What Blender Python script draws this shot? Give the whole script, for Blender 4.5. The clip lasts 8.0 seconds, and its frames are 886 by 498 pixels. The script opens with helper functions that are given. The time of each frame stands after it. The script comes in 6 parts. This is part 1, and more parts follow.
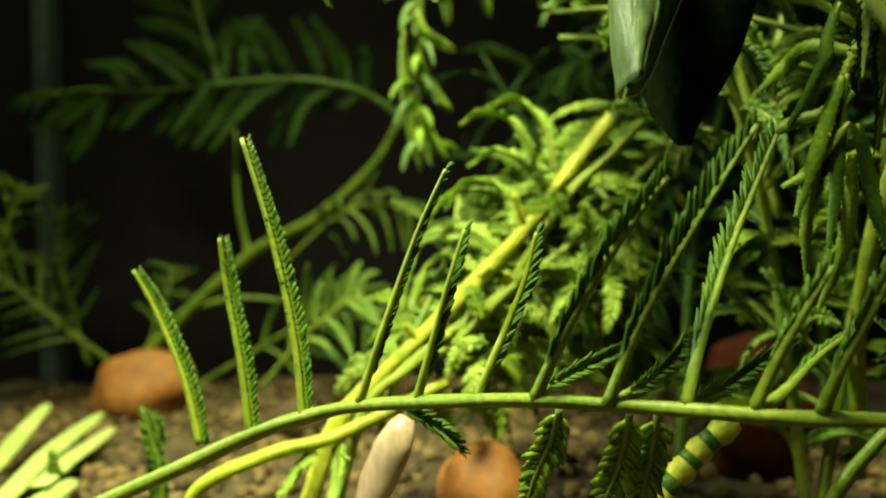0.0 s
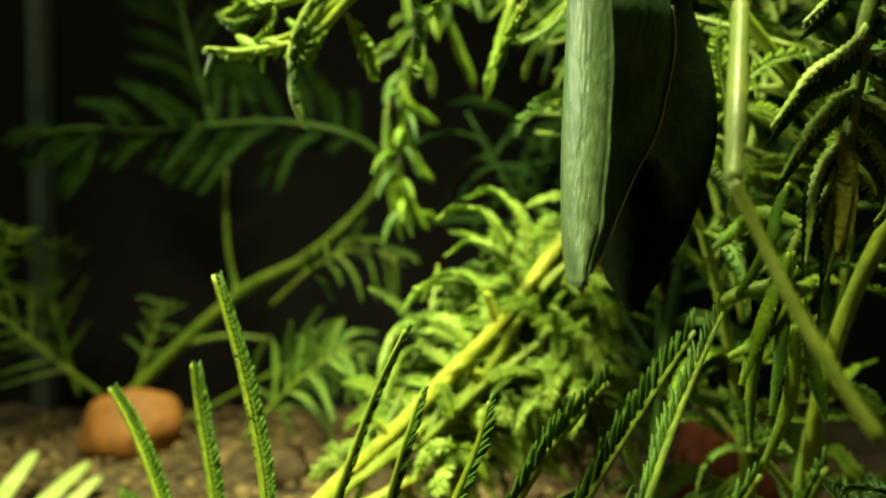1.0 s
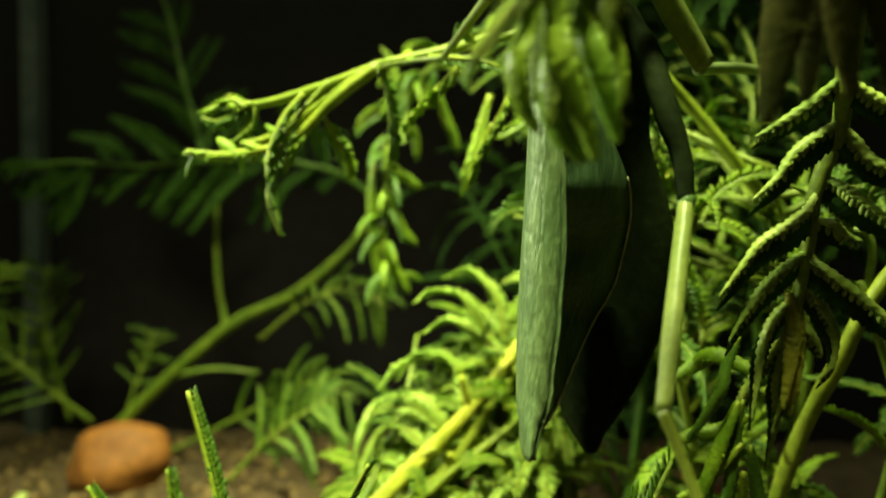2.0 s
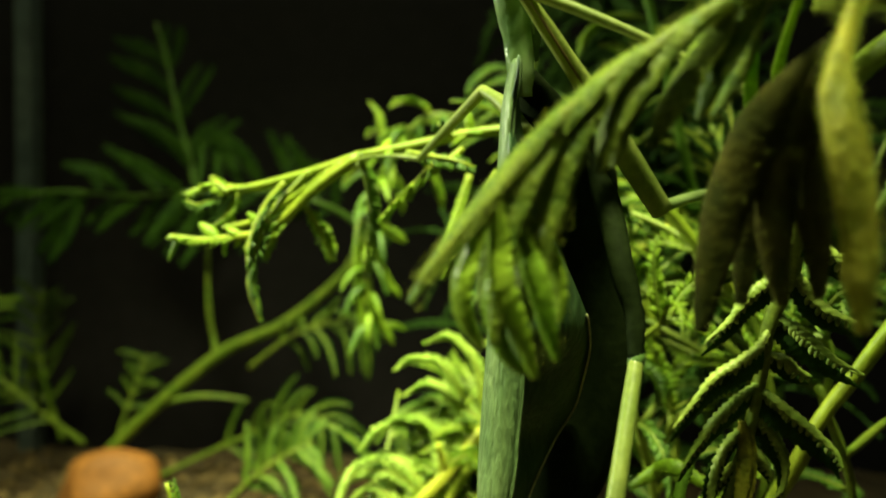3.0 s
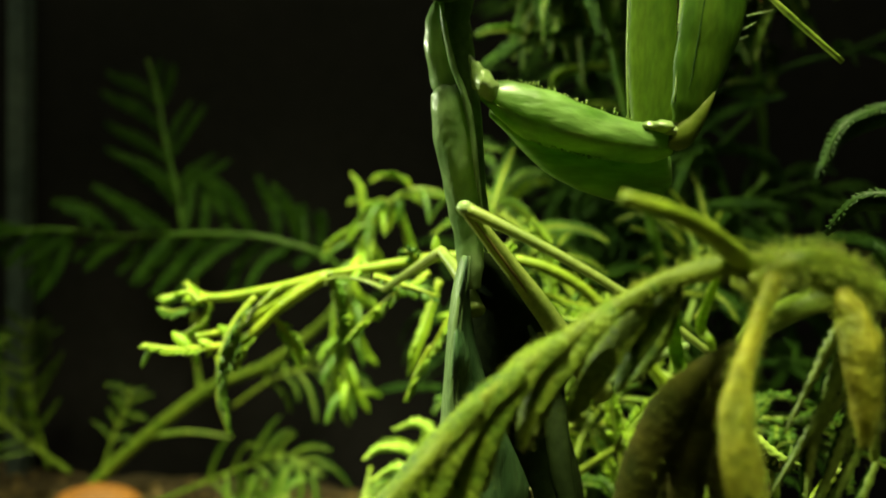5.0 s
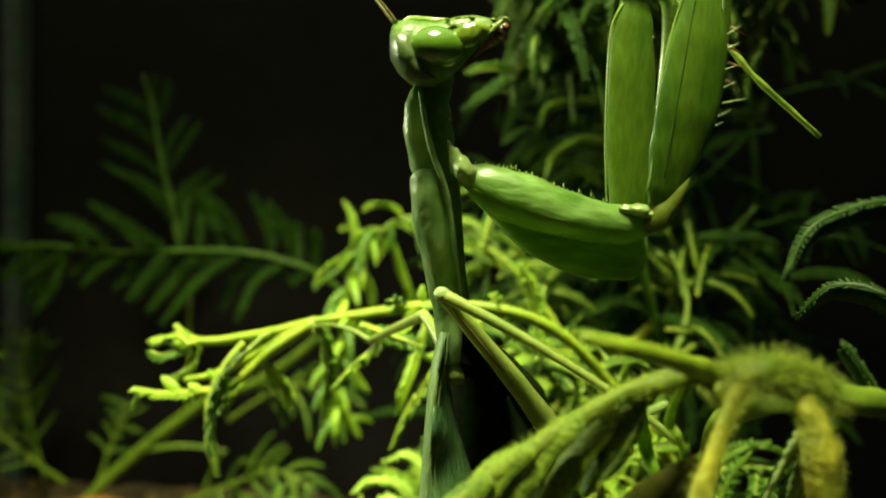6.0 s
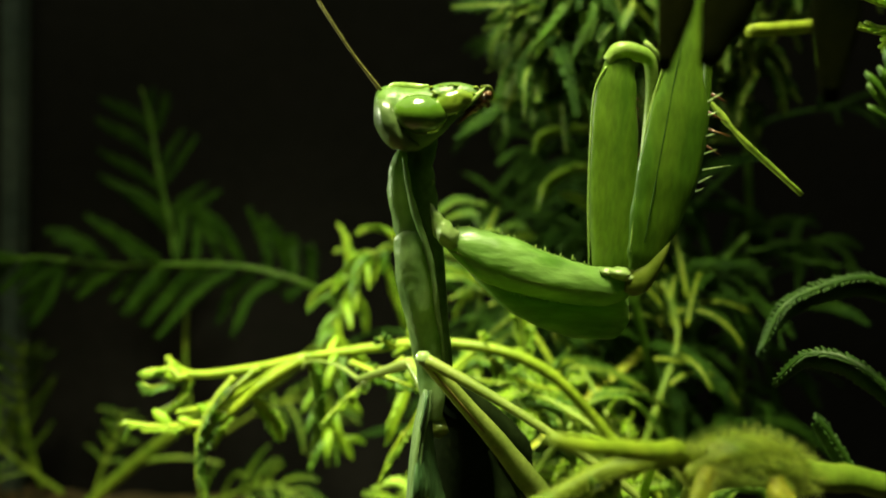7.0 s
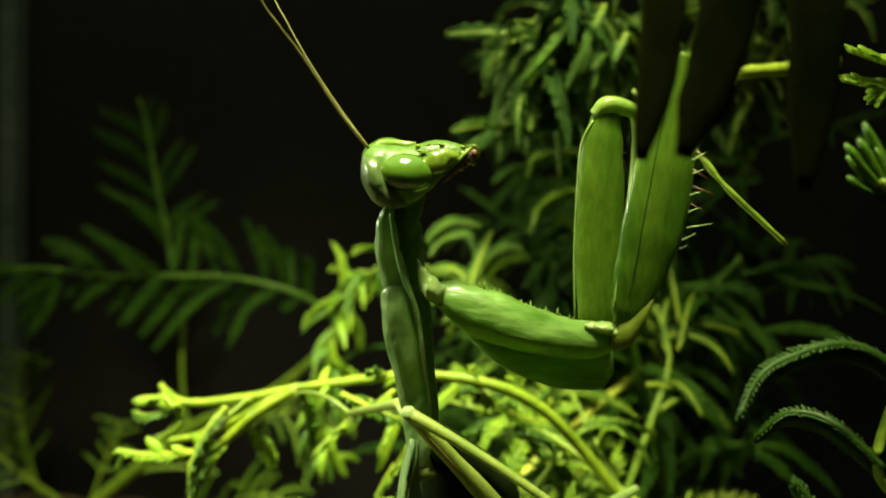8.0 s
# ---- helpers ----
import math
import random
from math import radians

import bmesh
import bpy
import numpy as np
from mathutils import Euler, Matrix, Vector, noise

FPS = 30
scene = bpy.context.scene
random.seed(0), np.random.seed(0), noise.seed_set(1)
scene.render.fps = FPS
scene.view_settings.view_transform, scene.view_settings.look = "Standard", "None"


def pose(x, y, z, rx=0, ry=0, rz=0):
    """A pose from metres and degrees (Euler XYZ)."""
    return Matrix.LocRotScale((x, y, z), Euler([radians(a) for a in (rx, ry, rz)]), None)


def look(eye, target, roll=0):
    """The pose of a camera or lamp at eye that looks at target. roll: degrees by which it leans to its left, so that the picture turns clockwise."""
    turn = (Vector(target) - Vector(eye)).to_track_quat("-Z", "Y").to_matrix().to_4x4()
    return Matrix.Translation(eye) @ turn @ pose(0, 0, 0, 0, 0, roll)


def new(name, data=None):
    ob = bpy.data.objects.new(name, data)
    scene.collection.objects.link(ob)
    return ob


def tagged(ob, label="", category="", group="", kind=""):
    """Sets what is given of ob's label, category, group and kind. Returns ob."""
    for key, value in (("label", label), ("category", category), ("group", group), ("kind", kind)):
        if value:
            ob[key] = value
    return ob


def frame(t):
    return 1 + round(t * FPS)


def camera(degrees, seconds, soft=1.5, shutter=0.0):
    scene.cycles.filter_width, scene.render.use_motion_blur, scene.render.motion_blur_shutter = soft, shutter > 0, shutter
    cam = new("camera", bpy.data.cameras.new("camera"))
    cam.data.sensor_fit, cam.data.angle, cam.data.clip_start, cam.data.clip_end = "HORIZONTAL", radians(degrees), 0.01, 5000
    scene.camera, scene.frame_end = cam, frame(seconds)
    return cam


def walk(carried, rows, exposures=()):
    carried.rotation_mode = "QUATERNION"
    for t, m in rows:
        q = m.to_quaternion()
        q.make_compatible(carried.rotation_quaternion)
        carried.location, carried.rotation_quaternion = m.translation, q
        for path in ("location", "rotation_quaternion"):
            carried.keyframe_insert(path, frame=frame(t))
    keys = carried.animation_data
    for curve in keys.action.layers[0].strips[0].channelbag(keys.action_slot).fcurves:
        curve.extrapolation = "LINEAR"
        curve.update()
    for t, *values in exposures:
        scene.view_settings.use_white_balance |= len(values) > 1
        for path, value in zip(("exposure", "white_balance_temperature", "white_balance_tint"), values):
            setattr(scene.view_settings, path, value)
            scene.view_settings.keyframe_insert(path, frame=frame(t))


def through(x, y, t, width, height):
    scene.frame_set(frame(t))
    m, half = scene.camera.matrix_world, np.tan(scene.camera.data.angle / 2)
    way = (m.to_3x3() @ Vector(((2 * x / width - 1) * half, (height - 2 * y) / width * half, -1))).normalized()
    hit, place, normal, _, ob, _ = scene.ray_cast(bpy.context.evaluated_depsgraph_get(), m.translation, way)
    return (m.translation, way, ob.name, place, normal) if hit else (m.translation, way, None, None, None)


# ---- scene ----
cam = camera(62.0, 8.0, soft=1.9)
PATH = [
    (0, 0.00000, -0.00000, 0.03700, 0.00, 1.51, -0.00),
    (0.5, 0.00175, -0.00113, 0.04466, -0.72, 1.02, -0.07),
    (1, 0.00375, -0.00216, 0.05230, -1.38, 0.33, 0.01),
    (2.5, 0.00822, -0.00468, 0.07293, -3.31, -1.21, 0.06),
    (3, 0.00941, -0.00546, 0.07881, -3.84, -1.65, 0.05),
    (3.5, 0.01027, -0.00592, 0.08336, -4.16, -2.10, -0.02),
    (4, 0.01117, -0.00625, 0.08762, -4.46, -2.69, 0.01),
    (4.5, 0.01199, -0.00634, 0.09160, -4.78, -3.02, 0.09),
    (6, 0.01404, -0.00666, 0.10278, -5.95, -3.50, 0.21),
    (6.5, 0.01460, -0.00672, 0.10555, -6.13, -3.72, 0.26),
    (7, 0.01513, -0.00680, 0.10811, -6.31, -3.94, 0.34),
    (7.5, 0.01552, -0.00679, 0.11036, -6.51, -4.14, 0.41),
    (8, 0.01588, -0.00690, 0.11293, -6.72, -4.30, 0.41),
]
walk(cam, [(t, pose(x, y, z, 90 + pitch, roll, yaw)) for t, x, y, z, pitch, roll, yaw in PATH])
cam.data.dof.use_dof = True
cam.data.dof.focus_distance = 0.060
cam.data.dof.aperture_fstop = 25.0

# ---- light: a strong lamp high over the tank and a weak one at its side, in a dark room ----
# world glow added as soft fill, coming in through the open top
world = bpy.data.worlds.new("night_fill")
world.use_nodes = True
world.node_tree.nodes["Background"].inputs[0].default_value = (0.93, 1.0, 0.50, 1)
world.node_tree.nodes["Background"].inputs[1].default_value = 1.0
scene.world = world


def lamp(eye, target, watts, size, beam, blend, colour):
    data = bpy.data.lights.new("lamp", "SPOT")
    data.energy, data.shadow_soft_size, data.spot_size, data.spot_blend, data.color = watts, size, radians(beam), blend, colour
    ob = new("lamp", data)
    ob.matrix_world = look(eye, target)
    return ob


lamp((-0.022, -0.012, 0.430), (-0.022, 0.094, 0.045), 34.3, 0.048, 34, 1.0, (0.945, 1.0, 0.50))
# the second lamp, low at the side: its small glints show on the insect's cheek
lamp((-0.215, 0.118, 0.140), (0.008, 0.078, 0.070), 3.6, 0.008, 60, 1.0, (0.92, 1.0, 0.66))


# ---- materials ----
def material(name, base, second, rough=0.45, through=0.0, bump=0.25, fine=2500.0, coarse=260.0, island=0.25, coat=0.0, metal=0.0, spec=0.35, streak=(1, 1, 1), grainy=0.55, relief=0.0):
    """A surface in two colours mixed at two scales, with fine relief; through is the share of light let through."""
    mat = bpy.data.materials.new(name)
    mat.use_nodes = True
    n, l = mat.node_tree.nodes, mat.node_tree.links
    b = n["Principled BSDF"]
    out = n["Material Output"]
    tc, mp = n.new("ShaderNodeTexCoord"), n.new("ShaderNodeMapping")
    mp.inputs["Scale"].default_value = streak
    l.new(tc.outputs["Object"], mp.inputs["Vector"])
    big, small = n.new("ShaderNodeTexNoise"), n.new("ShaderNodeTexNoise")
    big.inputs["Scale"].default_value, small.inputs["Scale"].default_value = coarse, fine
    big.inputs["Detail"].default_value, small.inputs["Detail"].default_value = 4, 3
    l.new(mp.outputs[0], big.inputs["Vector"])
    l.new(mp.outputs[0], small.inputs["Vector"])
    geo = n.new("ShaderNodeNewGeometry")
    add = n.new("ShaderNodeMath")
    add.operation = "MULTIPLY_ADD"
    add.inputs[1].default_value = island
    info, both = n.new("ShaderNodeObjectInfo"), n.new("ShaderNodeMath")
    both.operation = "ADD"
    l.new(geo.outputs["Random Per Island"], both.inputs[0])
    l.new(info.outputs["Random"], both.inputs[1])
    half = n.new("ShaderNodeMath")
    half.operation = "FRACT"
    l.new(both.outputs[0], half.inputs[0])
    l.new(half.outputs[0], add.inputs[0])
    ramp = n.new("ShaderNodeMapRange")
    ramp.inputs["From Min"].default_value, ramp.inputs["From Max"].default_value = 0.35 + island / 2, 0.66 + island / 2
    l.new(big.outputs[0], add.inputs[2])
    l.new(add.outputs[0], ramp.inputs["Value"])
    mix = n.new("ShaderNodeMix")
    mix.data_type = "RGBA"
    mix.inputs["A"].default_value, mix.inputs["B"].default_value = (*base, 1), (*second, 1)
    l.new(ramp.outputs[0], mix.inputs["Factor"])
    grain = n.new("ShaderNodeMix")
    grain.data_type, grain.blend_type = "RGBA", "MULTIPLY"
    grain.inputs["Factor"].default_value = grainy
    l.new(mix.outputs["Result"], grain.inputs["A"])
    speck = n.new("ShaderNodeMapRange")
    speck.inputs["From Min"].default_value, speck.inputs["From Max"].default_value = 0.3, 0.7
    speck.inputs["To Min"].default_value, speck.inputs["To Max"].default_value = 0.45, 1.25
    l.new(small.outputs[0], speck.inputs["Value"])
    l.new(speck.outputs[0], grain.inputs["B"])
    l.new(grain.outputs["Result"], b.inputs["Base Color"])
    b.inputs["Roughness"].default_value, b.inputs["Metallic"].default_value = rough, metal
    b.inputs["Specular IOR Level"].default_value, b.inputs["Coat Weight"].default_value = spec, coat
    b.inputs["Coat Roughness"].default_value = 0.12
    bp = n.new("ShaderNodeBump")
    bp.inputs["Strength"].default_value, bp.inputs["Distance"].default_value = bump, 0.0002
    l.new(small.outputs[0], bp.inputs["Height"])
    l.new(bp.outputs[0], b.inputs["Normal"])
    if relief:
        wide = n.new("ShaderNodeBump")
        wide.inputs["Strength"].default_value, wide.inputs["Distance"].default_value = relief, 0.0008
        l.new(big.outputs[0], wide.inputs["Height"])
        l.new(wide.outputs[0], bp.inputs["Normal"])
    if through:
        tr, ms = n.new("ShaderNodeBsdfTranslucent"), n.new("ShaderNodeMixShader")
        warm = n.new("ShaderNodeMix")
        warm.data_type, warm.blend_type = "RGBA", "MULTIPLY"
        warm.inputs["Factor"].default_value, warm.inputs["B"].default_value = 1.0, (1.5, 1.5, 0.6, 1)
        l.new(grain.outputs["Result"], warm.inputs["A"])
        l.new(warm.outputs["Result"], tr.inputs["Color"])
        ms.inputs[0].default_value = through
        l.new(b.outputs[0], ms.inputs[1])
        l.new(tr.outputs[0], ms.inputs[2])
        l.new(ms.outputs[0], out.inputs["Surface"])
    return mat


LEAF = material("leaf", (0.060, 0.145, 0.010), (0.11, 0.22, 0.018), 0.45, 0.35)
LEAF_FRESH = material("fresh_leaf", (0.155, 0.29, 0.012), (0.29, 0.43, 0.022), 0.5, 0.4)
LEAF_PALE = material("lit_pale_leaf", (0.40, 0.50, 0.14), (0.54, 0.63, 0.24), 0.5, 0.35)
LEAF_NEAR = material("near_leaf", (0.066, 0.130, 0.007), (0.165, 0.230, 0.018), 0.55, 0.2, 0.7, 2400, 600, spec=0.25, relief=0.3)
LEAF_TUFT = material("tuft_leaf", (0.14, 0.28, 0.014), (0.28, 0.42, 0.030), 0.4, 0.3)
# paler wilted green for leaf ribs, with the top light put into it
LEAF_WILT_LIT = material("lit_wilted_leaf", (0.17, 0.27, 0.035), (0.31, 0.41, 0.07), 0.42, 0.06, 0.5, 1800, 350)
LEAF_OLIVE_SHADED = material("withered_leaf", (0.026, 0.032, 0.003), (0.062, 0.058, 0.007), 0.8, 0.12, 0.6, 1800, 350, spec=0.1)
# brighter leaf and stem copies: strong lamp light is put into their colours
LEAF_LIT = material("lit_fresh_leaf", (0.27, 0.44, 0.05), (0.46, 0.60, 0.11), 0.5, 0.35)
STEM_LIT = material("lit_yellow_stem", (0.30, 0.37, 0.018), (0.48, 0.50, 0.045), 0.5, 0.1, 0.4, 900)
# two shaded copies of the leaf green: dim light is put into the colour
LEAF_SHADED = material("shaded_leaf", (0.017, 0.052, 0.004), (0.038, 0.094, 0.006), 0.6, 0.35, spec=0.15)
LEAF_FAR = material("shaded_far_leaf", (0.014, 0.046, 0.002), (0.032, 0.082, 0.004), 0.6, 0.35, spec=0.12)
LEAF_BLUE = material("blue_green_leaf", (0.020, 0.058, 0.006), (0.042, 0.095, 0.012), 0.45, 0.3)
STEM = material("green_stem", (0.12, 0.20, 0.015), (0.20, 0.27, 0.025), 0.5, 0.1, fine=1800)
STEM_YELLOW = material("yellow_stem", (0.185, 0.265, 0.014), (0.275, 0.34, 0.024), 0.5, 0.12, fine=900)
STEM_HAIRY = material("hairy_stem", (0.095, 0.150, 0.008), (0.19, 0.235, 0.016), 0.6, 0.2, fine=2600, bump=0.6)
HAIR = material("plant_hair", (0.36, 0.46, 0.06), (0.52, 0.58, 0.12), 0.5, 0.4)
LEAF_UNLIT = material("unlit_leaf", (0.006, 0.008, 0.0015), (0.013, 0.014, 0.0025), 0.95, 0.3, spec=0.015)
STRAP = material("strap_leaf", (0.18, 0.205, 0.012), (0.34, 0.32, 0.026), 0.6, 0.3, 0.9, 2000, 420, relief=0.6)
SOIL = material("soil", (0.04, 0.026, 0.010), (0.085, 0.058, 0.024), 0.9, 0, 0.8, 900, 90)
GRAVEL = material("gravel", (0.055, 0.033, 0.011), (0.15, 0.098, 0.034), 0.8, 0, 0.5, 700, 120, 0.9)
STONE = material("orange_stone", (0.17, 0.062, 0.010), (0.26, 0.10, 0.017), 0.7, 0, 0.5, 500, 70)
STONE_RED = material("red_stone", (0.035, 0.009, 0.004), (0.055, 0.016, 0.006), 0.9, 0, 0.5, 500, 70, spec=0.05)
BARK = material("pale_husk", (0.30, 0.19, 0.12), (0.52, 0.38, 0.28), 0.3, 0.1, 0.5, 900, 150, streak=(1, 1, 0.3))
WALL = material("dark_wall", (0.0066, 0.0056, 0.0069), (0.0102, 0.0083, 0.0102), 0.9, 0, 0.2, 200, 12, 0, spec=0.2)
SEAL = material("corner_seal", (0.06, 0.085, 0.09), (0.09, 0.115, 0.115), 0.4, 0.2, 0.2, 300, 40, 0)

THORAX = material("mantis_thorax", (0.135, 0.245, 0.070), (0.31, 0.44, 0.18), 0.32, 0.3, 0.6, 1200, 420, 0, 0.35, streak=(1, 1, 0.5), grainy=0.35, relief=0.8)
COXA = material("mantis_coxa", (0.070, 0.165, 0.016), (0.215, 0.340, 0.095), 0.38, 0.4, 0.5, 1500, 420, 0, 0.2, streak=(0.3, 1, 1), grainy=0.4, relief=0.55)
GREEN = material("mantis_green", (0.060, 0.138, 0.007), (0.125, 0.220, 0.014), 0.42, 0.35, 0.25, 2600, 380, 0, 0.2, streak=(1, 1, 0.3), grainy=0.45, relief=0.25)
GREEN_PALE = material("mantis_pale_green", (0.19, 0.30, 0.05), (0.27, 0.38, 0.085), 0.3, 0.25, 0.12, 2600, 300, 0, 0.2, grainy=0.3)
HEAD = material("mantis_head", (0.046, 0.112, 0.012), (0.090, 0.168, 0.022), 0.42, 0.15, 0.3, 2000, 350, 0, 0.06, grainy=0.3, relief=0.3)
# darker green of the neck: the underside's shade is put into this colour
NECK = material("mantis_neck", (0.055, 0.120, 0.022), (0.095, 0.175, 0.04), 0.4, 0.15, 0.4, 1500, 300, 0, 0.1)
CHEEK = material("mantis_cheek", (0.060, 0.098, 0.030), (0.105, 0.145, 0.052), 0.34, 0.1, 0.3, 1400, 500, 0, 0.1, grainy=0.3, relief=0.15)
FACE = material("mantis_face", (0.12, 0.20, 0.016), (0.22, 0.28, 0.035), 0.16, 0.15, 0.3, 2000, 500, 0, 0.7)
PALE_JOINT = material("mantis_joint", (0.17, 0.26, 0.07), (0.30, 0.38, 0.15), 0.3, 0.3, 0.5, 1500, 500, 0, 0.5, grainy=0.3, relief=0.5)
TROCHANTER = material("mantis_trochanter", (0.11, 0.15, 0.016), (0.19, 0.22, 0.03), 0.35, 0.3, 0.2, 1800, 400, 0, 0.3, grainy=0.3)
EYE = material("mantis_eye", (0.050, 0.115, 0.009), (0.080, 0.150, 0.014), 0.14, 0.05, 0.03, 4000, 300, 0, 1.0, grainy=0.1)
TEGMEN = material("mantis_wing", (0.095, 0.160, 0.058), (0.165, 0.240, 0.092), 0.42, 0.0, 0.9, 1500, 220, 0, 0.0, streak=(2.2, 2.2, 0.45))
# rear wing turned from the lamp: shade is put into this darker green
TEGMEN_SHADED = material("mantis_shaded_wing", (0.032, 0.073, 0.027), (0.062, 0.118, 0.044), 0.4, 0.0, 1.0, 1200, 260, 0, 0.0, streak=(2.2, 2.2, 0.45))
# near-black: shade on belly and hind femur is put into this colour
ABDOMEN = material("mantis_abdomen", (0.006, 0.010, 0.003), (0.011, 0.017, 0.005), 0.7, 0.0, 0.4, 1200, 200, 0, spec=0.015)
BROWN = material("mantis_brown", (0.07, 0.025, 0.012), (0.13, 0.05, 0.02), 0.3, 0.0, 0.3, 3000, 400, 0, 0.5)
STRIPE = material("leg_stripe", (0.10, 0.075, 0.02), (0.15, 0.11, 0.03), 0.45, 0.0, 0.3, 2500, 300, 0)
LEG = material("mantis_leg", (0.165, 0.225, 0.038), (0.24, 0.29, 0.062), 0.45, 0.25, 0.2, 2400, 280, 0, 0.1, grainy=0.3)
LEG_PALE = material("mantis_pale_leg", (0.20, 0.29, 0.09), (0.28, 0.37, 0.14), 0.35, 0.2, 0.2, 2400, 280, 0, 0.3, grainy=0.3)
LINE = material("wing_margin", (0.38, 0.38, 0.16), (0.46, 0.45, 0.22), 0.4, 0, 0.1, 2000, 200, 0)
ANTENNA = material("antenna", (0.14, 0.13, 0.035), (0.20, 0.17, 0.05), 0.45, 0.1, 0.1, 3000, 300, 0)


# ---- builders ----
def P(x, y, z):
    """A place given in millimetres."""
    return Vector((x, y, z)) * 0.001


def spline(ctrl, n):
    """n + 1 places along a smooth line through the given ones."""
    c = [2 * ctrl[0] - ctrl[1], *ctrl, 2 * ctrl[-1] - ctrl[-2]]
    k, out = len(ctrl) - 1, []
    for i in range(n + 1):
        u = i / n * k
        j = min(int(u), k - 1)
        f = u - j
        a, b, d, e = c[j : j + 4]
        out.append(0.5 * (2 * b + (d - a) * f + (2 * a - 5 * b + 4 * d - e) * f * f + (3 * b - a - 3 * d + e) * f**3))
    return out


def frames(pts, up):
    """Tangent, normal and side at each place of a line."""
    out = []
    for i in range(len(pts)):
        t = (pts[min(i + 1, len(pts) - 1)] - pts[max(i - 1, 0)]).normalized()
        n = up - t * t.dot(up)
        if n.length < 0.05:
            n = Vector((0.3, -1, 0.2)) - t * t.dot(Vector((0.3, -1, 0.2)))
        n.normalize()
        out.append((t, n, t.cross(n)))
    return out


class Mesh:
    """Vertices and faces gathered for one part."""

    def __init__(self):
        self.v, self.f = [], []

    def ring_skin(self, rings):
        first, k = len(self.v), len(rings[0])
        for r in rings:
            self.v += r
        for i in range(len(rings) - 1):
            for j in range(k):
                a, b = first + i * k + j, first + i * k + (j + 1) % k
                self.f.append((a, b, b + k, a + k))
        self.f.append(tuple(first + j for j in reversed(range(k))))
        self.f.append(tuple(first + (len(rings) - 1) * k + j for j in range(k)))

    def tube(self, pts, radius, sides=8, flat=1.0, up=Vector((0, 0, 1)), lumps=0.0, seed=0):
        """A round or flattened rod along a line; radius(s) in millimetres for s from 0 to 1."""
        rings = []
        for i, (p, (t, n, b)) in enumerate(zip(pts, frames(pts, up))):
            s = i / (len(pts) - 1)
            r = radius(s) * 0.001
            ring = []
            for j in range(sides):
                a = 2 * math.pi * j / sides
                q = r * (1 + lumps * noise.noise(Vector((s * 9 + seed, math.cos(a) * 1.2, math.sin(a) * 1.2))))
                ring.append(p + q * (b * math.cos(a) + n * math.sin(a) * flat))
            rings.append(ring)
        self.ring_skin(rings)

    def blade(self, base, d, nrm, length, width, thick, bend=0.0, steps=4):
        """One leaflet: a thin lens-shaped blade that bends towards its face."""
        b = d.cross(nrm)
        rings = []
        for i in range(steps + 1):
            s = i / steps
            w = width * 0.5 * max(0.12, math.sin(math.pi * (0.10 + 0.84 * s)) ** 0.7)
            c = base + d * (length * s) + nrm * (bend * length * s * s)
            rings.append([c + b * w + nrm * w * 0.2, c + nrm * thick, c - b * w + nrm * w * 0.2, c - nrm * thick * 0.6])
        self.ring_skin(rings)

    def blob(self, centre, axes, rough=0.0, seed=0, rows=8, cols=12, freq=1.5):
        """A rounded lump spanned by three half-axes."""
        rings = []
        for i in range(rows + 1):
            th = math.pi * (0.02 + 0.96 * i / rows)
            ring = []
            for j in range(cols):
                ph = 2 * math.pi * j / cols
                u = Vector((math.sin(th) * math.cos(ph), math.sin(th) * math.sin(ph), math.cos(th)))
                k = 1 + rough * noise.noise(u * freq + Vector((seed * 3.7, seed, 0)))
                ring.append(centre + k * (axes[0] * u.x + axes[1] * u.y + axes[2] * u.z))
            rings.append(ring)
        self.ring_skin(rings)


ORIGIN = {}


def part(name, mesh, mat, parent, label="", smooth=True):
    """One mesh object under a thing or under a part."""
    o = ORIGIN[parent.name]
    data = bpy.data.meshes.new(name)
    data.from_pydata([v - o for v in mesh.v], [], mesh.f)
    data.polygons.foreach_set("use_smooth", [smooth] * len(mesh.f))
    data.materials.append(mat)
    data.update()
    ob = new(name, data)
    ob.parent = parent
    ORIGIN[ob.name] = o
    return tagged(ob, label)


def thing(name, at, label, category, group="", kind=""):
    ob = new(name)
    ob.location = at
    ob.empty_display_size = 0.005
    ORIGIN[ob.name] = at.copy()
    return tagged(ob, label, category, group, kind)


def single(name, mesh, mat, at, label="", category="", group="", kind="", smooth=True):
    """A thing of one mesh."""
    data = bpy.data.meshes.new(name)
    data.from_pydata([v - at for v in mesh.v], [], mesh.f)
    data.polygons.foreach_set("use_smooth", [smooth] * len(mesh.f))
    data.materials.append(mat)
    ob = new(name, data)
    ob.location = at
    return tagged(ob, label, category, group, kind)


def stalk(parent, ctrl, r0, r1, mat, name="stem", label="", sides=8, n=24, lumps=0.12, flat=1.0):
    m = Mesh()
    m.tube(spline(ctrl, n), lambda s: r0 + (r1 - r0) * s, sides, flat, lumps=lumps, seed=len(ORIGIN))
    return part(name, m, mat, parent, label)


def arc(base, d, length, bend, k=5):
    """Places on a line that starts along d and turns towards bend; length in millimetres."""
    p, d, out = base.copy(), d.normalized(), [base.copy()]
    for _ in range(k):
        p = p + d * (length * 0.001 / k)
        d = (d + bend / k).normalized()
        out.append(p.copy())
    return out


REST, EACH = {}, {}
UNIT = {}


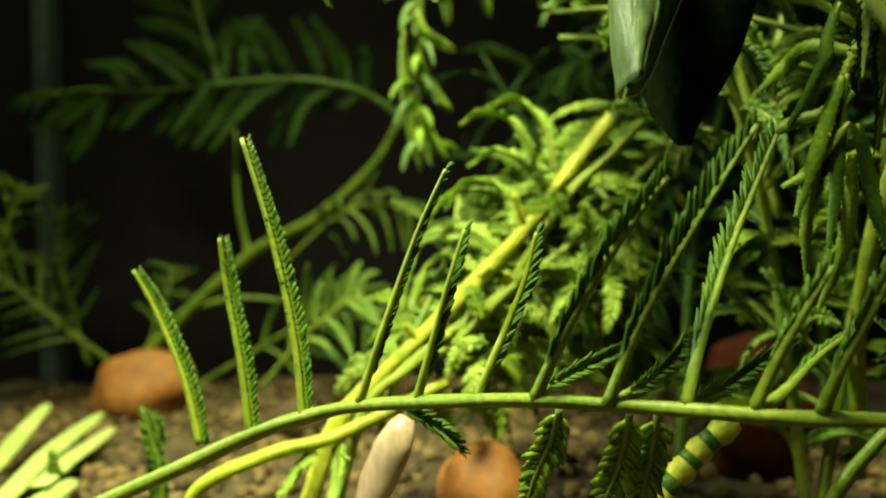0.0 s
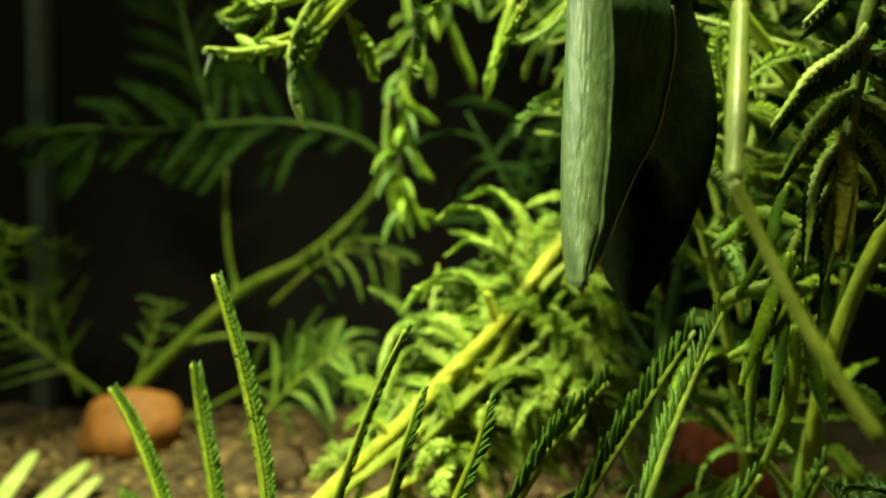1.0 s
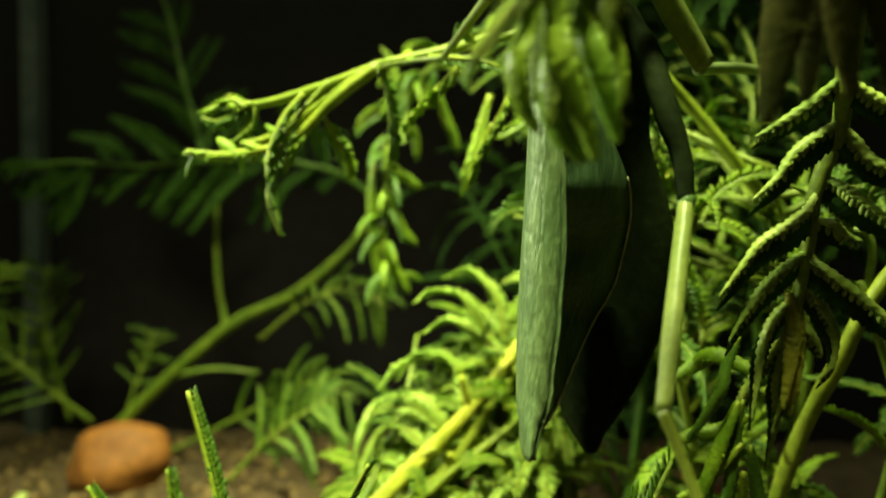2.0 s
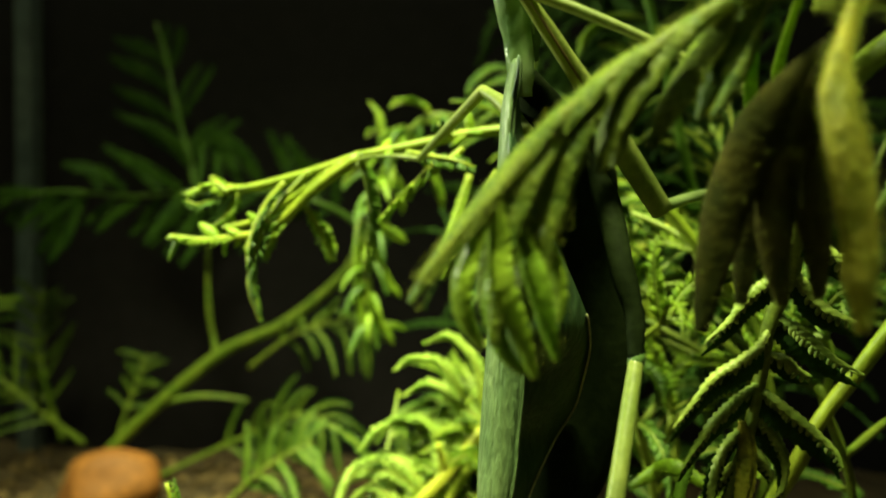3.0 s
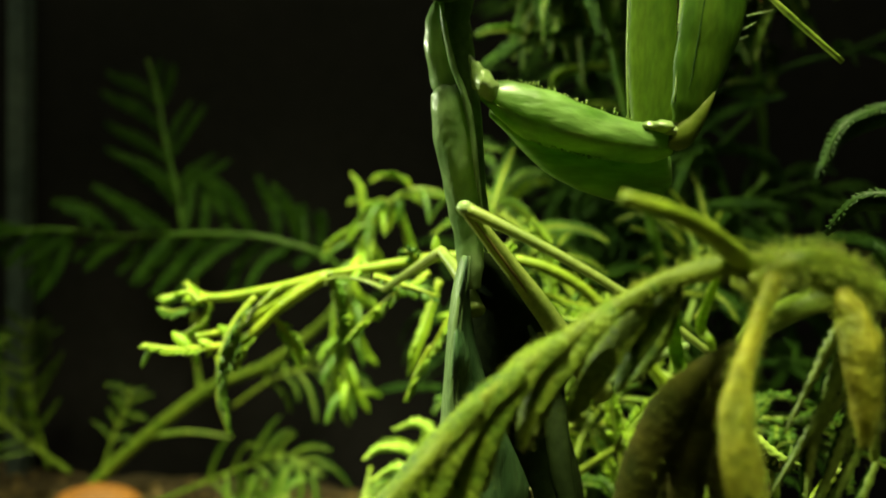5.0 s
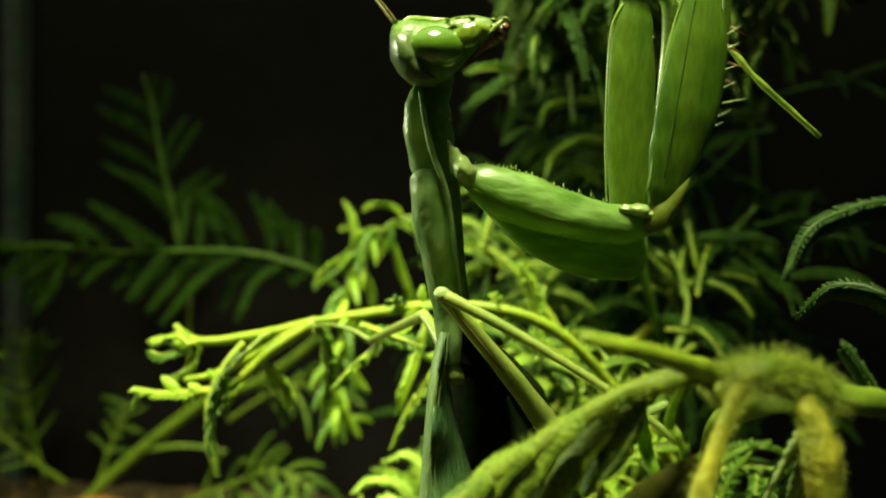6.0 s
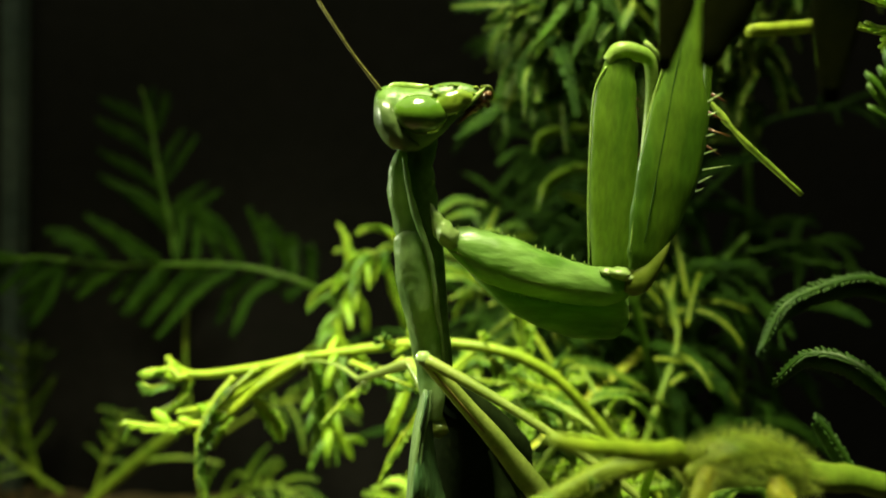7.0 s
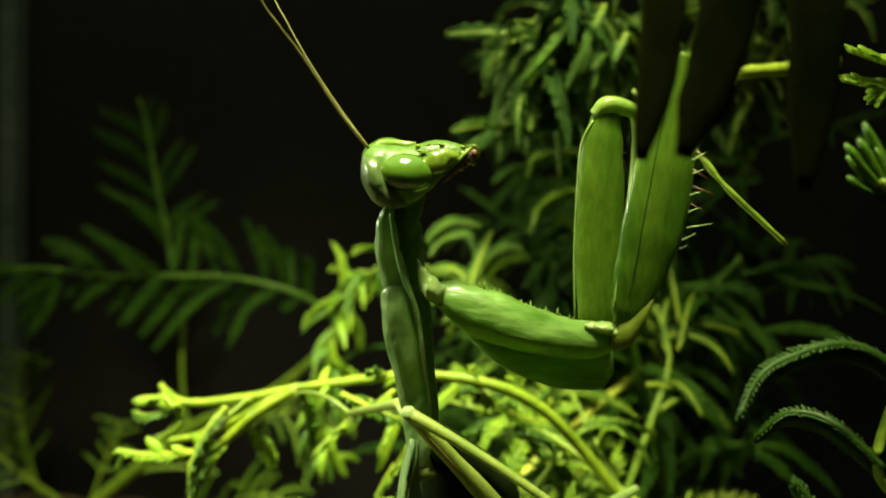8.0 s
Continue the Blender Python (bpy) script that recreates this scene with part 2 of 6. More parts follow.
def leaflet_mesh(mat):
    """The one leaflet mesh of a material, a unit long, that single leaflets share."""
    if mat.name not in UNIT:
        m = Mesh()
        m.blade(Vector(), Vector((0, 1, 0)), Vector((0, 0, 1)), 1.0, 1.0, 0.05, 0.14, 5)
        data = bpy.data.meshes.new("leaflet")
        data.from_pydata(m.v, [], m.f)
        data.polygons.foreach_set("use_smooth", [True] * len(m.f))
        data.materials.append(mat)
        UNIT[mat.name] = data
    return UNIT[mat.name]


def pinna(parent, ctrl, r=0.3, long=1.8, wide=0.9, ang=40, fold=35, up=Vector((0, 0, 1)), stem=None, leaf=None, seed=1, bend=0.14, tip=0.55, step=0.0, gap=0.04, twist=0.0, jitter=8, each=False, thick=0.06, shut=0.0, steps=3):
    """A side leaf: a thin stalk with two rows of overlapping leaflets, folded up by fold degrees and turned by twist degrees along it; shut: how far its lower leaflets lie along the stalk.
    each: its leaflets are single parts, as long as the branch has fewer than 300 of them."""
    rnd = random.Random(seed)
    leaf = leaf or LEAF
    rough = sum((b - a).length for a, b in zip(ctrl, ctrl[1:])) * 1000
    n = max(5, int(rough / (step or wide * 0.6)))
    pts = spline(ctrl, max(12, min(44, n)))
    m = Mesh()
    m.tube(pts, lambda s: r * (1 - 0.6 * s), 6, lumps=0.1, seed=seed)
    ob = part("pinna", m, stem or STEM, parent)
    rest = REST.setdefault(parent.name, (parent, {}))[1].setdefault(leaf.name, (leaf, Mesh()))[1]
    fr = frames(pts, up)
    for i in range(n):
        s = gap + (1 - gap) * (i + 0.5) / n
        j = s * (len(pts) - 1)
        a = min(int(j), len(pts) - 2)
        p = pts[a].lerp(pts[a + 1], j - a)
        t, nn, b = fr[a]
        turn = radians(twist * s)
        nn, b = nn * math.cos(turn) + b * math.sin(turn), b * math.cos(turn) - nn * math.sin(turn)
        size = (0.65 + 0.35 * math.sin(math.pi * min(1, 0.12 + s * 0.88))) * (1 - (1 - tip) * max(0, s - 0.7) / 0.3)
        for side in (-1, 1):
            g = radians(ang + rnd.uniform(-jitter, jitter)) * (1 - shut * max(0.0, 1 - 1.5 * s))
            f = radians(fold + rnd.uniform(-jitter, jitter))
            d = (t * math.cos(g) + (b * side * math.cos(f) + nn * math.sin(f)) * math.sin(g)).normalized()
            q = (t.cross(d) * side).normalized()
            size_l, size_w = long * 0.001 * size * rnd.uniform(0.85, 1.1), wide * 0.001 * size
            if each and EACH.get(parent.name, 0) < 300:
                EACH[parent.name] = EACH.get(parent.name, 0) + 1
                one = new("leaflet", leaflet_mesh(leaf))
                one.parent = ob
                x = d.cross(q) * size_w
                at = p + d * r * 0.0004 - ORIGIN[parent.name]
                y, z = d * size_l, q * size_l * rnd.uniform(0.6, 1.3)
                one.matrix_basis = Matrix(((x.x, y.x, z.x, at.x), (x.y, y.y, z.y, at.y), (x.z, y.z, z.z, at.z), (0, 0, 0, 1)))
            else:
                rest.blade(p + d * r * 0.0004, d, q, size_l, size_w, thick * 0.001, bend * rnd.uniform(0.3, 1.5), steps)
    return ob


def gather():
    """The leaflets too many to be single parts, one joined part to a branch and colour."""
    for parent, by in REST.values():
        for leaf, m in by.values():
            if m.v:
                tagged(part("foliage", m, leaf, parent), kind="stuff")


def pod(parent, ctrl, width, mat, seed, face=Vector((-0.2, -1, 0.1)), flat=0.42, scallop=0.10, pitch=0.75, name="leaf_fold", taper=0.3):
    """A side leaf folded shut: a plump blade whose edges and sides are scalloped by its overlapping leaflets; width in millimetres."""
    rough = sum((b - a).length for a, b in zip(ctrl, ctrl[1:])) * 1000
    count = max(4, rough / pitch)
    n = int(count * 4)
    pts = spline(ctrl, n)
    rings = []
    for i, (p, (t, nn, b)) in enumerate(zip(pts, frames(pts, face))):
        u = i / n
        w = width * 0.0005 * max(0.08, math.sin(math.pi * (0.07 + 0.88 * u)) ** 0.55) * (1.1 - taper * u * u)
        ring = []
        for j in range(14):
            a = 2 * math.pi * j / 14
            x, y = math.cos(a), math.sin(a)
            saw = (u * count + 0.9 * abs(x) + seed * 0.37 + 0.5 * noise.noise(Vector((u * 7, seed, 0)))) % 1.0
            k = 1 + scallop * (saw - 0.5) + 0.10 * noise.noise(Vector((u * 6 + seed, x, y)))
            ring.append(p + k * w * (b * x + nn * y * flat * (1.25 - 0.5 * abs(x))))
        rings.append(ring)
    m = Mesh()
    m.ring_skin(rings)
    return part(name, m, mat, parent)


def widths(ws):
    """Half-widths in millimetres at even steps, joined smoothly."""
    def f(s):
        u = s * (len(ws) - 1)
        i = min(int(u), len(ws) - 2)
        k = u - i
        k = k * k * (3 - 2 * k)
        return ws[i] * (1 - k) + ws[i + 1] * k
    return f


def fuzz(m, line, radius, count, tall, seed, thick=0.012, lean=0.5):
    """Fine hairs round a line, gathered in one mesh; radius(s) and tall in millimetres."""
    rnd = random.Random(seed)
    pts = spline(line, 60)
    fr = frames(pts, UPW)
    for _ in range(count):
        i = rnd.randrange(0, 60)
        t, nn, side = fr[i]
        a = rnd.uniform(0, 6.283)
        out = nn * math.sin(a) + side * math.cos(a)
        d = (out + t * rnd.uniform(-lean, lean) + Vector((0, 0, rnd.uniform(-0.2, 0.3)))).normalized()
        p = pts[i].lerp(pts[i + 1], rnd.random()) + out * radius(i / 60) * 0.00088
        h = tall * 0.001 * rnd.uniform(0.35, 1.15)
        q = thick * rnd.uniform(0.7, 1.3)
        bent = Vector((rnd.uniform(-0.2, 0.2), rnd.uniform(-0.2, 0.2), rnd.uniform(-0.2, 0.2))) * h
        m.tube([p, p + d * h * 0.5, p + d * h + bent], lambda s: q * (1 - 0.8 * s), 3)


def spindle(parent, ctrl, ws, mat, flat=0.3, up=Vector((-0.3, -0.8, 0.4)), name="blade", seed=1):
    """A smooth flat blade; ws: half-widths in millimetres at even steps."""
    def f(s):
        u = s * (len(ws) - 1)
        i = min(int(u), len(ws) - 2)
        return ws[i] + (ws[i + 1] - ws[i]) * (u - i)
    m = Mesh()
    m.tube(spline(ctrl, 20), f, 12, flat, up, 0.1, seed)
    return part(name, m, mat, parent)


def clump(parent, line, s, end, count, long, mat, stem, seed, reach=(8, 15), fall=1.6):
    """A twig from a stem to a place, with a tuft of curled side leaves along its outer half."""
    rnd = random.Random(seed)
    base = along(line, s)
    mid = base.lerp(end, 0.5) + P(rnd.uniform(-2, 2), rnd.uniform(-2, 2), rnd.uniform(1, 4))
    twig = [base, mid, end]
    stalk(parent, twig, 0.5, 0.28, stem, "twig", n=14)
    for k in range(count):
        d = Vector((rnd.uniform(-1, 1), rnd.uniform(-0.9, 0.6), rnd.uniform(-0.3, 0.9))) + (end - base).normalized() * 0.6
        bend = Vector((rnd.uniform(-0.8, 0.8), rnd.uniform(-0.7, 0.4), -rnd.uniform(0.3, fall * 1.7)))
        pinna(parent, arc(along(twig, rnd.uniform(0.4, 1.0)), d, rnd.uniform(*reach), bend, 6), 0.34, long * 0.85, long * 0.5, rnd.uniform(40, 56), rnd.uniform(10, 50), Vector((-0.3, -0.5, 1)), stem, mat, seed * 31 + k, 0.3, twist=rnd.uniform(-110, 110), step=0.62, jitter=12, steps=2)


def along(ctrl, s):
    pts = spline(ctrl, 60)
    return pts[max(0, min(60, round(s * 60)))]


DOWN, UPW = Vector((0, 0, -1)), Vector((0, 0, 1))


# ---- the tank ----
def ground():
    m = Mesh()
    nx, ny = 190, 130
    for j in range(ny + 1):
        for i in range(nx + 1):
            x, y = -299 + 460 * i / nx, -150 + 364 * j / ny
            h = 2.2 * noise.noise(Vector((x / 34, y / 34, 0))) + 1.3 * noise.noise(Vector((x / 9, y / 9, 3))) + 0.6 * noise.noise(Vector((x / 3.2, y / 3.2, 7)))
            m.v.append(P(x, y, h))
    for j in range(ny):
        for i in range(nx):
            a = j * (nx + 1) + i
            m.f.append((a, a + 1, a + nx + 2, a + nx + 1))
    single("ground", m, SOIL, Vector(), "brown sandy soil strewn with small pebbles", "soil", kind="structure")


def height(x, y):
    return 2.2 * noise.noise(Vector((x / 34, y / 34, 0))) + 1.3 * noise.noise(Vector((x / 9, y / 9, 3)))


def slab(name, x0, x1, y0, y1, z0, z1, mat, label, category):
    m = Mesh()
    e = 1.0
    rings = []
    for z, d in ((z0, e), (z0 + e, 0), (z1 - e, 0), (z1, e)):
        rings.append([P(x0 + d, y0 + d, z), P(x1 - d, y0 + d, z), P(x1 - d, y1 - d, z), P(x0 + d, y1 - d, z)])
    m.ring_skin(rings)
    return single(name, m, mat, Vector(), label, category, kind="structure", smooth=False)


def gravel():
    rnd = random.Random(4)
    m = Mesh()
    for _ in range(4200):
        x, y = rnd.uniform(-112, 90), rnd.uniform(60, 208)
        r = rnd.choice((0.7, 0.8, 1.0, 1.2, 1.5, 2.0)) * rnd.uniform(0.8, 1.2)
        a = rnd.uniform(0, 6.3)
        ax = Vector((math.cos(a), math.sin(a), rnd.uniform(-0.2, 0.2))) * r * 0.001
        ay = Vector((-math.sin(a), math.cos(a), rnd.uniform(-0.2, 0.2))) * r * rnd.uniform(0.6, 0.95) * 0.001
        m.blob(P(x, y, height(x, y) + r * 0.3), (ax, ay, Vector((0, 0, r * rnd.uniform(0.5, 0.8) * 0.001))), 0.35, rnd.uniform(0, 90), 4, 7)
    single("gravel", m, GRAVEL, Vector(), "small pale brown pebbles lying on the soil", "gravel", kind="stuff")


def stone(at, sx, sy, sz, seed, mat, label):
    m = Mesh()
    m.blob(at + P(0, 0, sz * 0.75), (P(sx, 0.2 * sx, 0), P(-0.2 * sy, sy, 0), P(0, 0.1 * sz, sz)), 0.22, seed, 18, 26, 1.3)
    single("stone", m, mat, at, label, "stone", "stones on the soil")


ground()
slab("wall_north", -300, 162, 214, 220, -4, 330, WALL, "dark back wall of the tank", "wall")
# unseen walls added round the view; the west one stands out past the lamp
slab("wall_west", -306, -300, -150, 220, -4, 330, WALL, "dark side wall out of view", "wall")
slab("wall_east", 162, 168, -150, 220, -4, 330, WALL, "dark side wall out of view", "wall")
slab("wall_south", -300, 162, -156, -150, -4, 330, WALL, "dark wall of the room before the tank", "wall")
slab("trim", -114.2, -109.4, 208, 213.9, -3, 329, SEAL, "grey-green upright sealing strip in the corner of the tank", "trim")
gravel()
stone(P(-70, 172, -1), 11.5, 9, 9.5, 2, STONE, "smooth orange-brown stone lying on the gravel")
stone(P(4.4, 92, 1), 6.2, 6, 6.4, 5, STONE, "rounded orange-brown stone half sunk in the soil")
stone(P(50, 120, -1), 8, 7, 13, 8, STONE_RED, "dark red-brown stone standing among the leaves")
stone(P(-30, 150, -1), 6, 5, 5, 11, GRAVEL, "pale brown stone lying on the gravel")
stone(P(-48, 130, -2), 5, 4, 4, 13, GRAVEL, "pale brown stone lying on the gravel")


# ---- the low branch across the front ----
def low_branch():
    ctrl = [P(-39.6, 80.0, 9.6), P(-27.6, 76.0, 15.2), P(-19.5, 72.0, 19.2), P(-13.1, 68.0, 21.8), P(-7.5, 65.0, 23.4), P(0.4, 60.0, 24.6), P(6.8, 56.0, 25.3), P(12.5, 53.0, 25.4), P(17.9, 51.0, 25.3), P(23.3, 50.0, 24.9), P(31.0, 50.0, 24.5)]
    b = thing("acacia_branch", ctrl[-1], "low arching acacia branch with upright folded leaflets above the soil", "branch", "acacia branches")
    m = Mesh()
    m.tube(spline(ctrl, 50), lambda s: 0.88 - 0.34 * min(1, s * 2.2), 12, lumps=0.25, seed=3)
    part("stem", m, STEM, b)
    up = Vector((-0.85, 0.3, 0.5))
    rows = (
        ([P(-25.3, 75.0, 17.7), P(-27.1, 76.0, 24.4), P(-30.2, 77.0, 31.4), P(-32.4, 77.0, 35.6)], Vector((0.95, 0.25, 0.2)), 26, 3.1, 20, 78),
        ([P(-19.4, 72.0, 19.6), P(-20.4, 73.0, 26.4), P(-21.8, 74.0, 33.1), P(-22.4, 74.0, 38.7)], Vector((0.95, 0.25, 0.2)), 24, 3.0, 20, 78),
        ([P(-13.4, 68.0, 21.7), P(-14.2, 69.0, 29.0), P(-16.3, 70.0, 38.6), P(-19.0, 70.6, 48.1)], Vector((0.95, 0.25, 0.2)), 30, 3.3, 20, 78),
        ([P(-7.7, 65.0, 23.7), P(-5.3, 64.0, 30.3), P(-2.3, 63.0, 38.1), P(0.4, 62.0, 43.7)], Vector((0.9, 0.3, 0.1)), 26, 1.5, 14, 80),
        ([P(-2.5, 62.0, 24.4), P(-1.1, 61.0, 29.1), P(0.4, 60.0, 34.3), P(1.8, 60.0, 38.5)], Vector((0.8, 0.3, 0.2)), 22, 1.7, 18, 75),
        ([P(2.3, 59.0, 24.9), P(4.4, 59.0, 29.5), P(6.4, 59.0, 34.2), P(7.5, 59.0, 38.1)], Vector((0.8, 0.3, 0.2)), 22, 1.8, 20, 75),
        ([P(6.6, 56.0, 25.3), P(8.8, 54.0, 30.6), P(11.8, 52.0, 36.3), P(15.4, 50.0, 41.5)], up, 30, 2.9, 24, 80),
        ([P(11.5, 53.0, 25.5), P(13.6, 52.0, 31.1), P(16.7, 51.0, 37.0), P(21.9, 51.0, 45.0)], up, 34, 3.0, 24, 80),
        ([P(16.6, 51.5, 25.5), P(18.6, 53.0, 30.5), P(22.2, 56.0, 37.3), P(26.9, 59.0, 45.4)], up, 32, 2.8, 24, 80),
        ([P(20.9, 50.5, 25.2), P(22.4, 50.0, 28.8), P(24.0, 49.5, 31.9), P(25.9, 49.0, 35.2)], up, 24, 2.2, 20, 70),
        ([P(25.2, 50.0, 24.9), P(26.3, 49.0, 28.5), P(27.7, 48.0, 31.9), P(29.4, 47.0, 36.3)], up, 26, 2.4, 20, 70),
        ([P(21.2, 50.5, 25.1), P(23.9, 52.0, 26.4), P(26.9, 54.0, 28.1), P(30.2, 56.0, 29.5)], up, 18, 1.6, 16, 70),
    )
    for k, (c, u, n, long, ang, fold) in enumerate(rows):
        if k < 3:
            pod(b, [p + P(0.62, 0.5, -0.1) for p in c], 1.25, LEAF, 20 + k, Vector((0.75, -1, -0.25)), 0.3, 0.6, 0.62)
            stalk(b, c, 0.36, 0.2, STEM_YELLOW, "pinna", n=30, lumps=0.2)
            pinna(b, [p + P(0.5, 0.2, 0) for p in c], 0.12, 1.3, 0.5, 34, 20, Vector((0.5, -1, 0)), STEM, LEAF, 60 + k, 0.1, 0.8, 0.55, 0.0, jitter=8)
        elif k < 6:
            pinna(b, c, 0.42, long, 0.48, ang + 4, fold, u, STEM_YELLOW, LEAF, 20 + k, 0.04, 0.85, 0.5, 0.1, jitter=4, each=True)
        else:
            pinna(b, c, 0.5, long, 0.45, ang + 4, fold, u, STEM, LEAF, 20 + k, 0.04, 0.95, 0.8, 0.1, jitter=6, each=True, shut=0.8)
    back = (
        [P(8.7, 57.0, 24.5), P(8.1, 58.0, 21.7), P(7.0, 59.0, 18.8), P(6.1, 60.0, 15.7)],
        [P(13.4, 54.0, 24.7), P(13.1, 55.0, 21.9), P(12.5, 56.0, 19.1), P(11.5, 57.0, 16.2)],
        [P(15.4, 54.0, 24.5), P(15.2, 55.0, 21.5), P(14.8, 56.0, 18.6), P(14.6, 57.0, 16.1)],
        [P(17.2, 53.0, 25.5), P(20.9, 57.0, 25.6), P(25.3, 60.0, 27.2), P(29.5, 62.0, 28.7)],
        [P(-4.5, 64.0, 23.4), P(-2.1, 66.0, 21.7), P(-0.1, 67.0, 20.1), P(1.6, 68.0, 18.1)],
        [P(13.3, 56.0, 25.5), P(16.5, 60.0, 26.0), P(19.0, 62.0, 27.5), P(20.7, 64.0, 29.1)],
        [P(7.5, 58.0, 25.7), P(10.5, 62.0, 26.3), P(14.0, 65.0, 27.2), P(17.5, 67.0, 28.4)],
    )
    for k, c in enumerate(back):
        pinna(b, c, 0.3, 1.9 if k < 3 else 1.5, 0.9, 40, 12 if k < 3 else 60, Vector((-0.1, -1, 0.3)) if k < 3 else Vector((0.4, -0.8, 0.4)), STEM, LEAF_FRESH if k < 3 else LEAF, 50 + k, 0.2, twist=20)


low_branch()


def floor_leaves():
    """Brightly lit fallen and low leaves by the stone; part of that light is in their colour."""
    b = thing("acacia_leaf", P(-82.8, 143.0, -11.1), "bright pale green leaf with broad blades low over the soil", "leaf", "acacia leaves")
    stalk(b, [P(-65.3, 96.0, 0.5), P(-66.2, 101.0, 3.2), P(-66.2, 106.0, 4.7)], 1.0, 0.7, STEM)
    for k, (c, w) in enumerate((
        ([P(-66.9, 102.0, 4.4), P(-73.5, 124.0, 5.8), P(-77.5, 143.0, 8.9)], 2.6),
        ([P(-63.0, 102.0, 2.8), P(-65.8, 122.0, 5.2), P(-67.0, 143.0, 6.9)], 2.6),
        ([P(-57.8, 104.0, 5.1), P(-63.0, 124.0, 3.8), P(-65.3, 144.0, 3.7)], 2.6),
        ([P(-62.3, 96.0, 2.7), P(-63.3, 108.0, 4.0), P(-67.8, 124.0, 4.7)], 2.6),
        ([P(-57.6, 92.0, 1.9), P(-56.4, 100.0, 3.3), P(-56.0, 110.0, 4.0)], 3.0),
    )):
        m = Mesh()
        m.tube(spline(c, 14), lambda s: w * (0.35 + 0.65 * math.sin(math.pi * min(0.97, 0.12 + s * 0.85)) ** 0.6) * 0.7, 10, 0.22, Vector((0.2, -0.6, 1)), 0.15, k)
        part("blade", m, LEAF_PALE, b)
    for k, c in enumerate(([P(-59.1, 110.0, -0.1), P(-58.6, 110.0, 4.1), P(-59.1, 110.0, 8.3)], [P(-39.0, 100.0, 7.4), P(-40.1, 100.0, 12.1), P(-41.3, 100.0, 16.5)], [P(-40.2, 101.0, 8.7), P(-39.7, 101.0, 12.6), P(-40.2, 101.0, 15.3)])):
        s = thing("seedling", c[0], "small dark green seedling leaf standing in the gravel", "seedling", "seedlings in the gravel")
        pinna(s, [c[0] + P(0, 0, -6), *c], 0.5, 1.8, 1.2, 30, 40, Vector((0.2, -1, 0.2)), STEM, LEAF, 80 + k)


floor_leaves()


def husk():
    """Pale shiny dry husk, out of focus, before the stone."""
    m = Mesh()
    m.tube(spline([P(-8.7, 72.0, 10.2), P(-6.9, 72.0, 14.6), P(-5.1, 72.0, 18.4), P(-4.0, 73.0, 20.4)], 16), lambda s: 1.9 * math.sin(math.pi * (0.12 + 0.8 * s)) ** 0.6, 14, 0.6, Vector((0, -1, 0.3)), 0.1, 3)
    single("husk", m, BARK, P(-8.1, 72.0, 11.9), "pale shiny dry seed husk lying on the soil", "husk")
    b = thing("banded_twig", P(19.3, 69.0, 13.3), "yellow-green twig with dark bands across", "twig")
    c = [P(18.7, 69.0, 12.2), P(21.7, 69.0, 15.6), P(23.9, 69.0, 17.9), P(26.9, 69.0, 20.2)]
    m = Mesh()
    m.tube(spline(c, 60), lambda s: 1.12 + 0.16 * math.cos(2 * math.pi * (s - 0.09) / 0.26), 12)
    part("twig", m, STEM_LIT, b)
    for s in (0.22, 0.48, 0.74):
        m = Mesh()
        a = along(c, s - 0.05), along(c, s + 0.05)
        m.tube([a[0], (a[0] + a[1]) / 2, a[1]], lambda s: 1.1, 12)
        part("band", m, LEAF, b, "dark green band")


husk()


